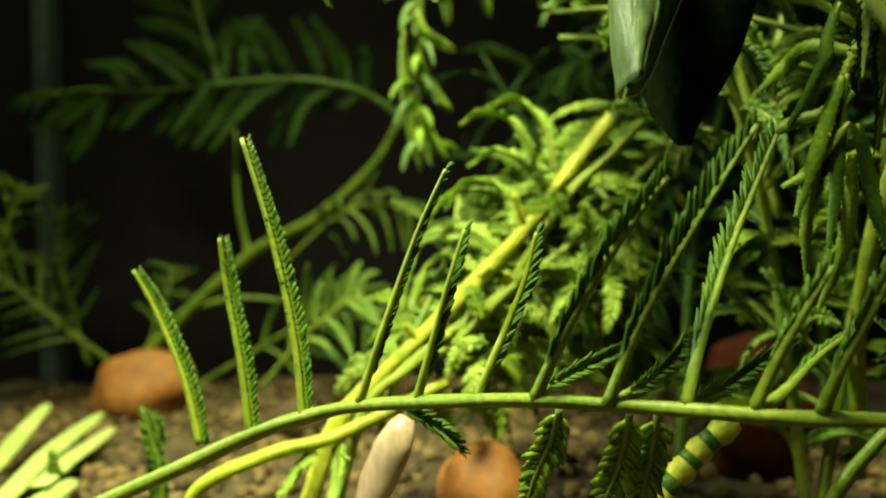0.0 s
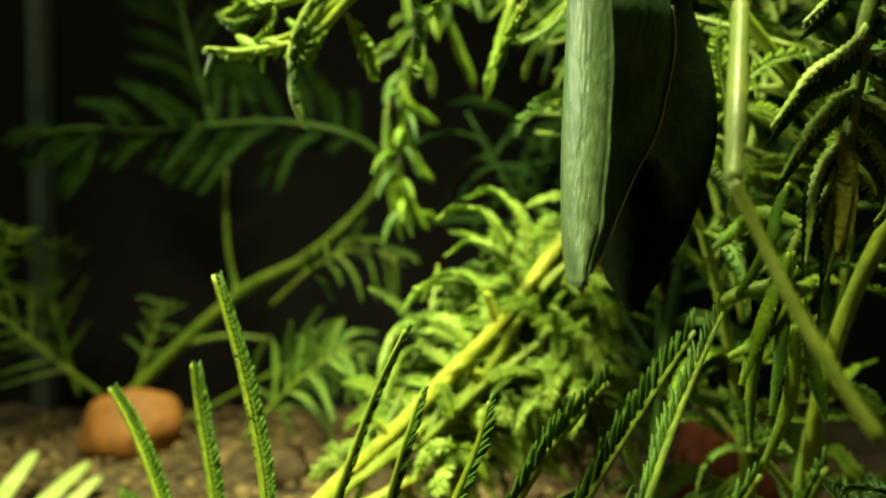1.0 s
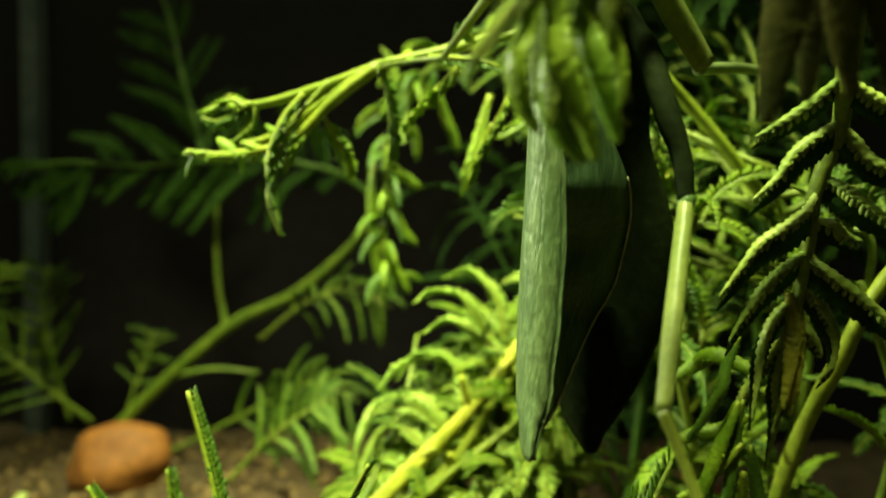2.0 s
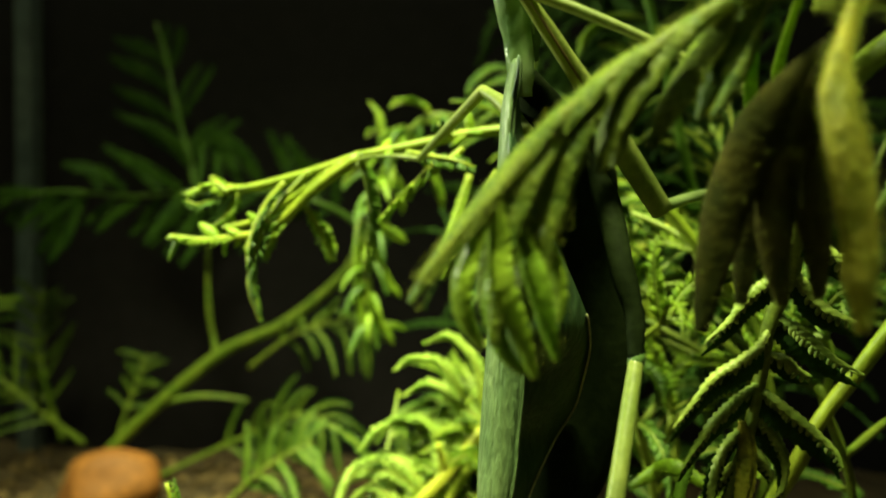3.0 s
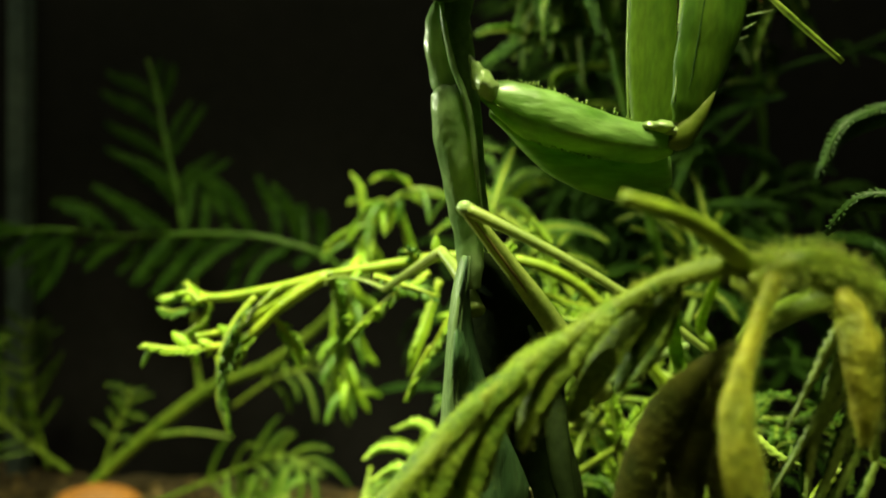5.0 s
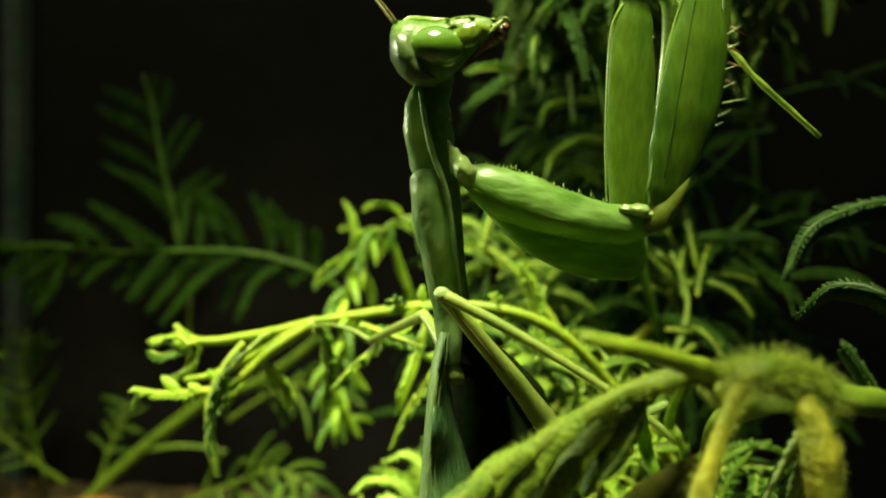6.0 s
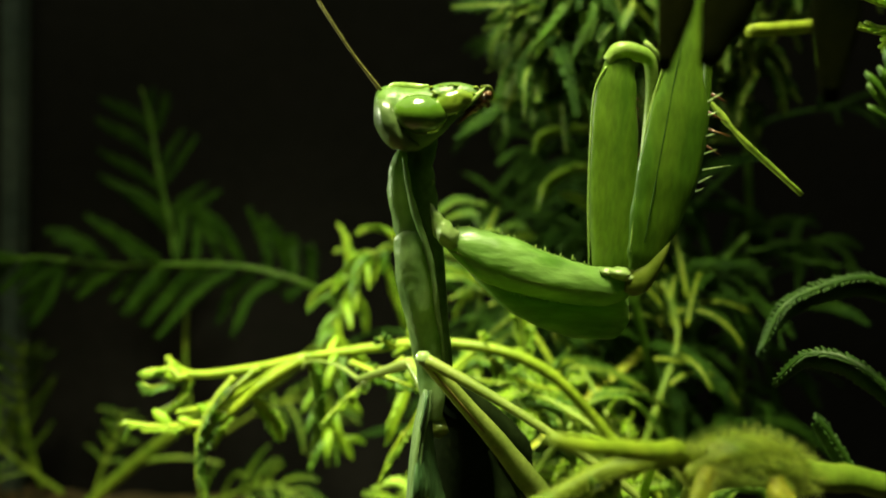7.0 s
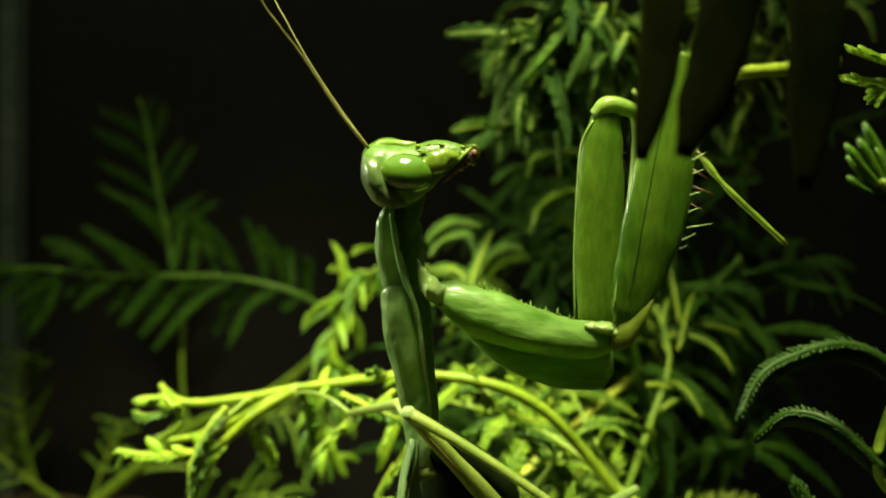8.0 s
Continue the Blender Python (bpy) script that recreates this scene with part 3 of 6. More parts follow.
# ---- the bright bush in the middle ----
def bush():
    b = thing("acacia_bush", P(-14.0, 92.0, 0.0), "brightly lit acacia bush with thick yellow stems and curled leaves", "bush")
    main = [P(-20, 91, -2), P(-14.6, 92.0, 13.8), P(-10.7, 93.0, 19.0), P(-3.5, 95.0, 25.5), P(5.6, 97.0, 34.0), P(13.6, 99.5, 42.1), P(17.8, 101.0, 47.4), P(23.8, 103.0, 54.6), P(34, 108, 66), P(52, 118, 80)]
    second = [P(-16, 90, -2), P(-10.4, 90.5, 16.8), P(-4.9, 92.0, 22.2), P(0.2, 94.0, 26.0), P(8.5, 96.6, 32.1), P(17.2, 100.0, 44.0), P(23.7, 103.0, 49.6), P(32.7, 106.0, 57.3), P(44, 110, 66)]
    third = [P(-10, 90, -2), P(-7.1, 92.0, 19.6), P(0.8, 93.0, 24.8), P(8.3, 95.0, 31.3), P(16.2, 98.0, 36.6), P(23.9, 101.0, 43.4), P(31.9, 104.0, 50.6), P(40, 106, 60)]
    low = [P(-30, 90, -1), P(-30.0, 86.0, 8.8), P(-21.6, 87.0, 13.1), P(-13.1, 89.0, 14.9), P(0, 94, 20)]
    stalk(b, main, 1.15, 0.75, STEM_LIT, sides=14, n=60, lumps=0.45)
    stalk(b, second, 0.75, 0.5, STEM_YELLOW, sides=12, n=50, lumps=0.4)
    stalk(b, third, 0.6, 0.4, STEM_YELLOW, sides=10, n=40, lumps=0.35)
    stalk(b, low, 0.9, 0.8, STEM_LIT, sides=10, n=30, lumps=0.2)
    # knots and cut side shoots on the stems
    for line, u, d, long in ((main, 0.52, (-0.4, -0.3, 1), 5.0), (main, 0.44, (0.6, -0.6, 0.5), 2.4), (main, 0.6, (0.5, -0.5, 0.7), 2.6), (second, 0.5, (-0.2, -0.7, 0.8), 2.2), (main, 0.33, (-0.7, -0.3, 0.7), 2.6), (second, 0.35, (0.6, -0.5, 0.4), 2.2)):
        stalk(b, arc(along(line, u), Vector(d), long, Vector((0.1, 0, 0.2)), 4), 0.75, 0.45, STEM_LIT, "knot", n=8, lumps=0.5)
    rnd = random.Random(11)

    def curl(base, d, long, bend, mat, seed, wide=1.0):
        """A long narrow leaf with saw edges, arching over and curling in."""
        c = arc(base, d, long, bend, 7)
        pinna(b, c, 0.32, 1.25 * wide, 0.66, rnd.uniform(48, 62), rnd.uniform(10, 40), Vector((-0.3, -0.8, 0.7)), STEM_YELLOW, mat, seed, 0.35, 0.5, 0.5, twist=rnd.uniform(-70, 70), jitter=12)

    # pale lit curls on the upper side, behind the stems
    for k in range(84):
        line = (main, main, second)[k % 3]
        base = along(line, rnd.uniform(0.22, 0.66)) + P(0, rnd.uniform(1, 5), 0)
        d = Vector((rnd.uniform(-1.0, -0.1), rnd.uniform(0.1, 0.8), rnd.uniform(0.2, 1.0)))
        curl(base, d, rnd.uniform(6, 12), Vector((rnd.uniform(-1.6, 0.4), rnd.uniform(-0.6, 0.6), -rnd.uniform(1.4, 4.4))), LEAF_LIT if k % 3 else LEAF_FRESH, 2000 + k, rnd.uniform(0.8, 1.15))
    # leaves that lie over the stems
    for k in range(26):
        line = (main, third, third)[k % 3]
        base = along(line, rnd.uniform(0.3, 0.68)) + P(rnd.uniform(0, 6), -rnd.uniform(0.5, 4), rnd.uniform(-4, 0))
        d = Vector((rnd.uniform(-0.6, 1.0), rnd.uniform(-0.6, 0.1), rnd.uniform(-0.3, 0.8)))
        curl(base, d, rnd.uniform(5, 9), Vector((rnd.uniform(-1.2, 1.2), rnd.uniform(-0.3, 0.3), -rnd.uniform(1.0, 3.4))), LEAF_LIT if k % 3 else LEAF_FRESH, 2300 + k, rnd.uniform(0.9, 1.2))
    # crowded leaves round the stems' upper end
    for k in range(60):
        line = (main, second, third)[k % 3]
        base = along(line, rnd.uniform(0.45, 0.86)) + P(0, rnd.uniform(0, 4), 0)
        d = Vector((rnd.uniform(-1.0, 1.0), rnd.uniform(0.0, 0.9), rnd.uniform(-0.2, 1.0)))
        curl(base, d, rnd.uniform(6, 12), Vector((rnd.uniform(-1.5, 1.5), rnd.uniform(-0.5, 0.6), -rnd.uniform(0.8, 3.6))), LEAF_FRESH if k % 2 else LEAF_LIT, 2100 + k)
    # leaves under and to the side of the stems, half of them in the lit colour
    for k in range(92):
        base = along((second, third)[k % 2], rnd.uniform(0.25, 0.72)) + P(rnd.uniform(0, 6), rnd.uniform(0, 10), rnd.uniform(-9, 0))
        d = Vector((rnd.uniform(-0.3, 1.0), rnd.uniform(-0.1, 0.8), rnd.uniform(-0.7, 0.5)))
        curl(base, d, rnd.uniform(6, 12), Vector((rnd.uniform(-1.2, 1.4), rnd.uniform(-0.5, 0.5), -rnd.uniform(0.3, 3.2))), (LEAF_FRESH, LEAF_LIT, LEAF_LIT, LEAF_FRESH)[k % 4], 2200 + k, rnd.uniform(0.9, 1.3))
    for k in range(40):
        end = P(rnd.uniform(2, 34), rnd.uniform(106, 120), rnd.uniform(12, 52))
        clump(b, (main, third)[k % 2], rnd.uniform(0.3, 0.7), end, 4, 1.25, LEAF_FRESH if k % 2 else LEAF, STEM, 1170 + k, (8, 14))
    # single large curls that stand clear of the rest
    for k, c in enumerate((
        [P(12.2, 101.0, 39.9), P(9.3, 102.0, 44.3), P(6.2, 102.0, 46.3), P(2.7, 102.0, 45.6), P(0.6, 102.0, 42.5)],
        [P(8.0, 99.0, 36.1), P(5.2, 101.0, 39.3), P(1.3, 102.0, 40.2), P(-2.6, 102.0, 38.7), P(-4.6, 101.0, 34.9), P(-5.4, 100.0, 31.1)],
        [P(4.9, 98.0, 33.2), P(1.2, 100.0, 36.3), P(-1.9, 101.0, 34.8), P(-3.9, 100.0, 31.0), P(-4.4, 99.0, 27.3)],
        [P(14.5, 103.0, 43.7), P(11.8, 104.0, 48.6), P(8.0, 105.0, 50.8), P(3.9, 105.0, 48.7)],
        [P(13.3, 103.0, 49.3), P(9.8, 102.0, 54.5), P(5.7, 101.0, 55.4), P(2.9, 100.0, 53.9)],
        [P(16.0, 104.0, 47.6), P(15.0, 105.0, 54.0), P(11.0, 105.0, 58.0), P(7.0, 105.0, 57.0)],
        [P(10.0, 103.0, 42.7), P(6.0, 104.0, 45.0), P(1.0, 103.0, 44.4), P(-2.2, 102.0, 41.0)],
        [P(-15.7, 88.0, 13.2), P(-17.6, 87.0, 11.5), P(-19.5, 86.0, 8.6), P(-21.5, 86.0, 5.3)],
        [P(-13.1, 89.0, 14.6), P(-13.1, 88.0, 11.1), P(-13.7, 87.0, 8.1), P(-15.6, 86.0, 5.2)],
    )):
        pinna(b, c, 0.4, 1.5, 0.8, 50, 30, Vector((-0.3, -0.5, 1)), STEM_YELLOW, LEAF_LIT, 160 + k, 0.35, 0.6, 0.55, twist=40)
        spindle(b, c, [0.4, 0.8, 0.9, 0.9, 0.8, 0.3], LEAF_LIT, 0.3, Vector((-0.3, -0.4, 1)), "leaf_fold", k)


bush()


# ---- the hanging cluster behind ----
def hanging_branch():
    ctrl = [P(48, 134, 74), P(30, 132, 86), P(9.6, 129.0, 93.9), P(1.4, 129.0, 89.5), P(-2.3, 128.5, 82.9), P(-3.0, 128.0, 73.2), P(-3.7, 128.0, 61.0), P(-2.1, 128.0, 52.1)]
    b = thing("acacia_branch", ctrl[0], "bright acacia twig that arches over and hangs down with curled leaves", "branch", "acacia branches")
    stalk(b, ctrl, 0.6, 0.5, STEM, n=40)
    rnd = random.Random(5)
    for k, c in enumerate((
        [P(-4.0, 128.0, 80.1), P(-2.5, 127.0, 74.9), P(0.5, 127.0, 72.5), P(2.7, 127.0, 71.2)],
        [P(-5.5, 128.0, 75.1), P(-5.9, 127.0, 69.1), P(-5.5, 127.0, 60.2), P(-3.4, 127.0, 50.8)],
        [P(-4.6, 128.0, 64.2), P(-3.1, 127.0, 59.2), P(-0.6, 127.0, 54.8), P(0.9, 127.0, 52.8)],
        [P(1.5, 129.0, 87.2), P(-2.4, 128.0, 87.0), P(-4.4, 127.0, 83.8)],
        [P(-4.0, 128.0, 73.2), P(-2.1, 128.0, 67.2), P(-0.1, 128.0, 63.2), P(1.9, 128.0, 61.2)],
        [P(-0.5, 129.0, 84.2), P(1.5, 129.0, 80.3), P(2.0, 129.0, 76.3)],
        [P(4.5, 129.0, 91.2), P(6.5, 129.0, 85.2), P(8.5, 129.0, 80.2), P(9.3, 129.0, 77.7)],
        [P(12.8, 94.0, 82.2), P(11.2, 93.0, 76.1), P(10.1, 92.7, 72.5), P(9.5, 92.7, 69.4)],
        [P(20.8, 96.0, 82.8), P(17.6, 95.0, 79.2), P(14.6, 94.0, 77.2), P(13.1, 94.0, 77.0)],
    )):
        pinna(b, c, 0.5, 1.5, 1.0, 24, 55, Vector((-0.6, -0.5, 0.6)), STEM_YELLOW, LEAF_FRESH, 200 + k, 0.15, twist=50)
        spindle(b, c, [0.4, 0.8, 1.0, 1.0, 0.9, 0.4], LEAF_FRESH, 0.35, Vector((-0.5, -0.6, 0.5)), "leaf_fold", k)
    for k, c in enumerate((
        [P(13.7, 129.0, 95.3), P(16.1, 128.0, 98.7), P(20.2, 127.0, 99.7), P(23.1, 126.0, 95.3)],
        [P(14.7, 130.0, 95.8), P(14.0, 129.0, 99.0), P(17.4, 128.0, 102.0), P(22.6, 128.0, 101.9)],
        [P(22.6, 131.0, 90.8), P(25.3, 130.0, 96.0), P(28.8, 130.0, 97.9), P(32.7, 130.0, 96.1)],
        [P(25.9, 131.0, 88.9), P(29.4, 130.0, 85.0), P(28.7, 129.0, 79.7), P(24.7, 128.0, 76.4)],
        [P(18.1, 130.0, 92.8), P(21.6, 129.0, 88.9), P(23.0, 128.0, 83.9), P(21.3, 128.0, 78.3)],
    )):
        pinna(b, c, 0.4, 1.6, 1.0, 28, 45, Vector((-0.4, -0.5, 0.7)), STEM, LEAF, 240 + k, 0.15, twist=40)
    for k in range(26):
        u = 0.3 + 0.66 * k / 25
        d = Vector((rnd.uniform(-0.8, 0.6), rnd.uniform(-0.9, 0.1), rnd.uniform(-1.0, 0.2)))
        c = arc(along(ctrl, u), d, rnd.uniform(4.5, 8.5), Vector((rnd.uniform(-0.3, 0.3), -0.2, -rnd.uniform(1.4, 3.0))))
        pod(b, c, rnd.uniform(0.9, 1.4), LEAF_FRESH if k % 2 else LEAF, 260 + k, Vector((-0.2, -0.9, 0.4)), 0.4, 0.3, 0.6)
    for k in range(12):
        s = rnd.uniform(0.12, 0.55)
        d = Vector((rnd.uniform(-1, 1), rnd.uniform(-0.8, 0.4), rnd.uniform(-0.3, 0.6)))
        pinna(b, arc(along(ctrl, s), d, rnd.uniform(7, 13), Vector((0, 0, -1.6))), 0.4, 1.7, 1.2, 26, 50, Vector((-0.4, -0.5, 0.7)), STEM_YELLOW, LEAF_FRESH, 220 + k, twist=80)


hanging_branch()


# ---- the bright branch behind the insect ----
def middle_branch():
    ctrl = [P(52, 84, 60), P(40.8, 81.5, 72.6), P(35.1, 81.0, 79.0), P(28.8, 80.0, 84.5), P(21.8, 80.0, 86.9), P(14.2, 81.0, 86.9), P(7.2, 82.0, 85.4), P(-0.7, 82.4, 83.6)]
    b = thing("acacia_branch", ctrl[0], "bright yellow-green acacia branch with forked tip and drooping leaves", "branch", "acacia branches")
    stalk(b, ctrl, 0.75, 0.6, STEM_YELLOW, n=44, sides=10, lumps=0.25)
    fork = [P(-0.7, 82.4, 83.6), P(-6.1, 82.8, 79.6), P(-10.3, 83.0, 75.4), P(-13.9, 83.2, 73.9), P(-19.3, 83.2, 73.1), P(-23.4, 83.2, 73.4)]
    stalk(b, fork, 0.75, 0.35, STEM_YELLOW, "twig", n=30)
    stalk(b, [P(-0.7, 82.4, 83.6), P(-7.9, 84.0, 81.2), P(-15.8, 86.0, 79.4), P(-19.5, 88.0, 80.2), P(-19.9, 88.0, 80.9)], 0.7, 0.4, STEM_YELLOW, "twig", n=24)
    stalk(b, [P(-2.7, 82.6, 82.8), P(-7.6, 83.2, 79.3), P(-12.1, 84.0, 76.0)], 0.5, 0.4, STEM_YELLOW, "twig")
    stalk(b, [P(-6.6, 83.0, 81.7), P(-10.3, 84.0, 78.0), P(-13.8, 85.0, 75.5), P(-17.5, 85.0, 74.5)], 0.5, 0.4, STEM_YELLOW, "twig")
    for k, (c, long) in enumerate((
        ([P(-15.8, 86.0, 79.4), P(-18.7, 86.0, 78.2), P(-20.9, 86.0, 77.3), P(-22.4, 86.0, 77.7)], 1.8),
        ([P(-15.8, 86.0, 79.2), P(-17.9, 86.0, 75.6), P(-20.1, 86.0, 74.3)], 1.8),
        ([P(-14.6, 83.2, 73.9), P(-18.9, 83.2, 73.2), P(-23.6, 83.2, 73.4)], 1.7),
        ([P(-11.2, 83.0, 75.7), P(-12.8, 82.0, 71.9), P(-13.3, 81.0, 68.0), P(-11.8, 80.5, 63.9)], 1.8),
        ([P(-9.1, 83.0, 76.1), P(-11.1, 83.0, 73.9), P(-12.1, 83.0, 71.1)], 1.8),
        ([P(-7.3, 84.0, 77.5), P(-6.2, 86.0, 75.1), P(-5.2, 87.0, 72.8), P(-4.6, 88.0, 70.7)], 1.6),
        ([P(-0.4, 83.0, 83.2), P(0.3, 84.0, 79.3), P(0.5, 85.0, 74.9), P(-0.2, 86.0, 68.8)], 1.9),
        ([P(15.4, 79.0, 82.1), P(13.6, 78.0, 78.8), P(11.8, 78.0, 75.4), P(10.1, 78.0, 72.3)], 1.8),
        ([P(8.9, 80.0, 83.6), P(6.4, 80.0, 81.0), P(3.9, 80.0, 78.4), P(2.0, 80.0, 76.1)], 1.9),
        ([P(5.1, 80.0, 84.1), P(8.3, 78.0, 83.6), P(10.8, 77.0, 83.1), P(12.8, 77.0, 82.5)], 1.6),
        ([P(12.2, 78.0, 76.5), P(11.0, 78.0, 74.0), P(10.1, 78.0, 71.7), P(9.5, 78.0, 70.0)], 1.6),
        ([P(21.1, 80.0, 86.6), P(20.7, 80.0, 87.6), P(20.4, 80.0, 88.6)], 1.5),
        ([P(10.0, 81.0, 86.1), P(9.0, 80.0, 87.0), P(8.3, 80.0, 87.3)], 1.4),
        ([P(21.8, 80.0, 85.9), P(24.2, 81.0, 83.6), P(27.9, 82.0, 82.1), P(32.3, 83.0, 81.4)], 1.8),
        ([P(11.5, 81.0, 84.8), P(9.0, 80.0, 82.8), P(6.3, 80.0, 80.8), P(4.3, 80.0, 79.2)], 1.8),
        ([P(-9.7, 83.0, 80.3), P(-12.1, 82.0, 76.8), P(-13.4, 81.0, 71.5), P(-12.0, 80.5, 64.7)], 1.8),
        ([P(-16.9, 85.0, 78.9), P(-19.2, 86.0, 80.0), P(-22.3, 87.0, 78.3)], 1.6),
        ([P(-16.2, 85.0, 79.3), P(-20.9, 87.0, 79.3), P(-23.2, 88.0, 78.7)], 1.6),
    )):
        pinna(b, c, 0.42, long * 0.85, 0.72, 54, 38, Vector((0.6, 0.1, -0.7)), STEM_YELLOW, LEAF_FRESH if k % 3 else LEAF, 300 + k, 0.3, 0.6, 0.52, twist=35, jitter=13, each=True, thick=0.1)
    # small curled leaf tips round the fork and along the branch
    rnd = random.Random(33)
    for k in range(18):
        line = (fork, ctrl, fork)[k % 3]
        base = along(line, rnd.uniform(0.3, 1.0))
        d = Vector((rnd.uniform(-1, 0.2), rnd.uniform(-0.6, 0.6), rnd.uniform(-0.7, 0.9)))
        w = rnd.uniform(0.5, 0.75)
        spindle(b, arc(base, d, rnd.uniform(1.8, 3.4), Vector((rnd.uniform(-0.5, 0.5), 0, rnd.uniform(-1.4, 0.3)))), [w * 0.5, w * 0.9, w, w * 0.8, w * 0.3], LEAF_FRESH, 0.5, Vector((-0.3, -0.6, 0.7)), "leaf_fold", k)


middle_branch()


# ---- dim fern-like leaves at the back ----
def back_frond(ctrl, pairs, reach, stem_r, seed, label, tilt=0.25, droop=-0.5, mat=None, long=1.4, wide=0.95, ang=30, lean=0.75):
    """A flat feathered leaf: a midrib with side leaves on both sides."""
    b = thing("acacia_leaf", ctrl[0], label, "leaf", "acacia leaves")
    stalk(b, ctrl, stem_r, stem_r * 0.45, STEM, "midrib", n=30)
    rnd = random.Random(seed)
    pts = spline(ctrl, 40)
    fr = frames(pts, Vector((0.1, -1, 0.25)))
    for i in range(pairs):
        s = 0.22 + 0.74 * (i + 0.5) / pairs
        t, nn, side = fr[int(s * 40)]
        for h in (-1, 1):
            d = t * lean * rnd.uniform(0.7, 1.3) + side * h * 0.8 + nn * rnd.uniform(-0.35, tilt + 0.2)
            size = reach * (0.45 + 0.55 * math.sin(math.pi * min(0.95, 0.2 + s * 0.72))) * rnd.uniform(0.6, 1.2)
            c = arc(pts[int(s * 40)], d, size, Vector((rnd.uniform(-0.5, 0.3), rnd.uniform(-0.4, 0.2), droop * rnd.uniform(0.3, 2.0) - rnd.uniform(0, 0.5))), 5)
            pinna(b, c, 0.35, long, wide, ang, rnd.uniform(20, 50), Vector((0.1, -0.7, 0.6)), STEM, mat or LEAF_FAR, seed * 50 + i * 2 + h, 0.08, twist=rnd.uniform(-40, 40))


stem_back = [P(-80, 178, -2), P(-73.7, 182.0, 13.0), P(-48.4, 184.0, 36.5), P(-31.0, 183.0, 45.6), P(-16.6, 182.0, 58.0), P(-9.4, 181.0, 69.1)]
tree = thing("acacia_plant", stem_back[0], "long slanting green acacia plant rising from the soil at the back", "plant")
stalk(tree, stem_back, 1.9, 1.1, LEAF_NEAR, n=40, sides=10)
stalk(tree, [P(-48.4, 184.0, 36.5), P(-51.0, 186.0, 46.8), P(-51.9, 187.0, 56.9), P(-52.0, 188.0, 68.6)], 0.8, 0.4, STEM, "twig")
stalk(tree, [P(-62.5, 183.0, 24.1), P(-51.1, 183.0, 26.2), P(-39.7, 183.0, 25.4)], 0.8, 0.4, STEM, "twig")


def wide_frond(rib, sides, label, wide=1.0):
    """A feathered leaf with few broad side leaves, each given by its line."""
    b = thing("acacia_leaf", rib[0], label, "leaf", "acacia leaves")
    stalk(b, rib, 0.8, 0.4, LEAF, "midrib", n=36)
    pts = spline(rib, 80)
    twins = [[p + P(-5.5, 3.5 + q, 0.8 * q) for q, p in enumerate(c)] for c in sides]
    for k, c in enumerate([*sides, *twins]):
        c = [min(pts, key=lambda p: (p - c[0]).length), *c[1:]]
        face = Vector((0.15 * math.sin(k * 2.3), -1, 0.35 + 0.3 * math.sin(k * 1.7)))
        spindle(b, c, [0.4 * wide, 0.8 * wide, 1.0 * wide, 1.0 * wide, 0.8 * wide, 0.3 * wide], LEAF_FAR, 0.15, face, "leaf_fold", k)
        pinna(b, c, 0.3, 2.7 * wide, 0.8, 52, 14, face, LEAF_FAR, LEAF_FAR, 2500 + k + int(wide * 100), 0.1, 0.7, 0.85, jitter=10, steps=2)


wide_frond(
    [P(-8.7, 181.0, 68.6), P(-15.0, 181.0, 73.9), P(-22.8, 180.0, 77.3), P(-36.7, 180.0, 79.5), P(-55.2, 180.0, 78.6), P(-70.1, 180.0, 77.4), P(-87.8, 180.0, 78.1), P(-101.0, 180.0, 75.0)],
    (
        [P(-22.8, 180.0, 78.0), P(-25.2, 178.0, 85.6), P(-29.6, 176.0, 93.0)],
        [P(-16.7, 180.0, 77.6), P(-18.0, 180.0, 83.2), P(-18.9, 179.0, 85.9)],
        [P(-35.3, 180.0, 80.2), P(-40.1, 178.0, 88.0), P(-45.2, 177.0, 93.7)],
        [P(-54.9, 180.0, 78.9), P(-63.1, 177.0, 83.9), P(-70.6, 175.0, 88.1)],
        [P(-70.1, 180.0, 78.3), P(-75.1, 178.0, 82.8), P(-81.4, 176.0, 83.4)],
        [P(-46.9, 182.0, 80.2), P(-48.3, 183.0, 88.3), P(-49.0, 184.0, 94.7)],
        [P(-36.4, 180.0, 79.2), P(-45.5, 176.0, 72.7), P(-53.7, 172.0, 61.2)],
        [P(-55.2, 180.0, 78.3), P(-59.6, 178.0, 72.8), P(-64.1, 176.0, 65.8)],
        [P(-25.0, 180.0, 77.5), P(-32.4, 178.0, 72.1), P(-36.3, 176.0, 62.1)],
        [P(-80.9, 180.0, 77.5), P(-83.7, 178.0, 68.3), P(-88.2, 177.0, 60.5)],
        [P(-47.7, 180.0, 79.1), P(-53.5, 180.0, 71.7), P(-59.9, 178.0, 63.0)],
        [P(-65.7, 180.0, 77.5), P(-72.7, 180.0, 72.9), P(-77.7, 180.0, 68.2)],
        [P(-18.9, 180.0, 75.6), P(-22.4, 180.0, 73.6), P(-23.8, 180.0, 72.0)],
        [P(-87.8, 180.0, 78.1), P(-93.5, 180.0, 72.7), P(-97.7, 180.0, 68.0)],
        [P(-79.5, 180.0, 77.2), P(-86.0, 179.0, 73.7), P(-92.5, 178.0, 68.2)],
        [P(-90.6, 180.0, 77.5), P(-97.5, 180.0, 77.0), P(-102.4, 180.0, 73.6)],
    ), "dim green feathered acacia leaf at the back of the tank", 0.8)
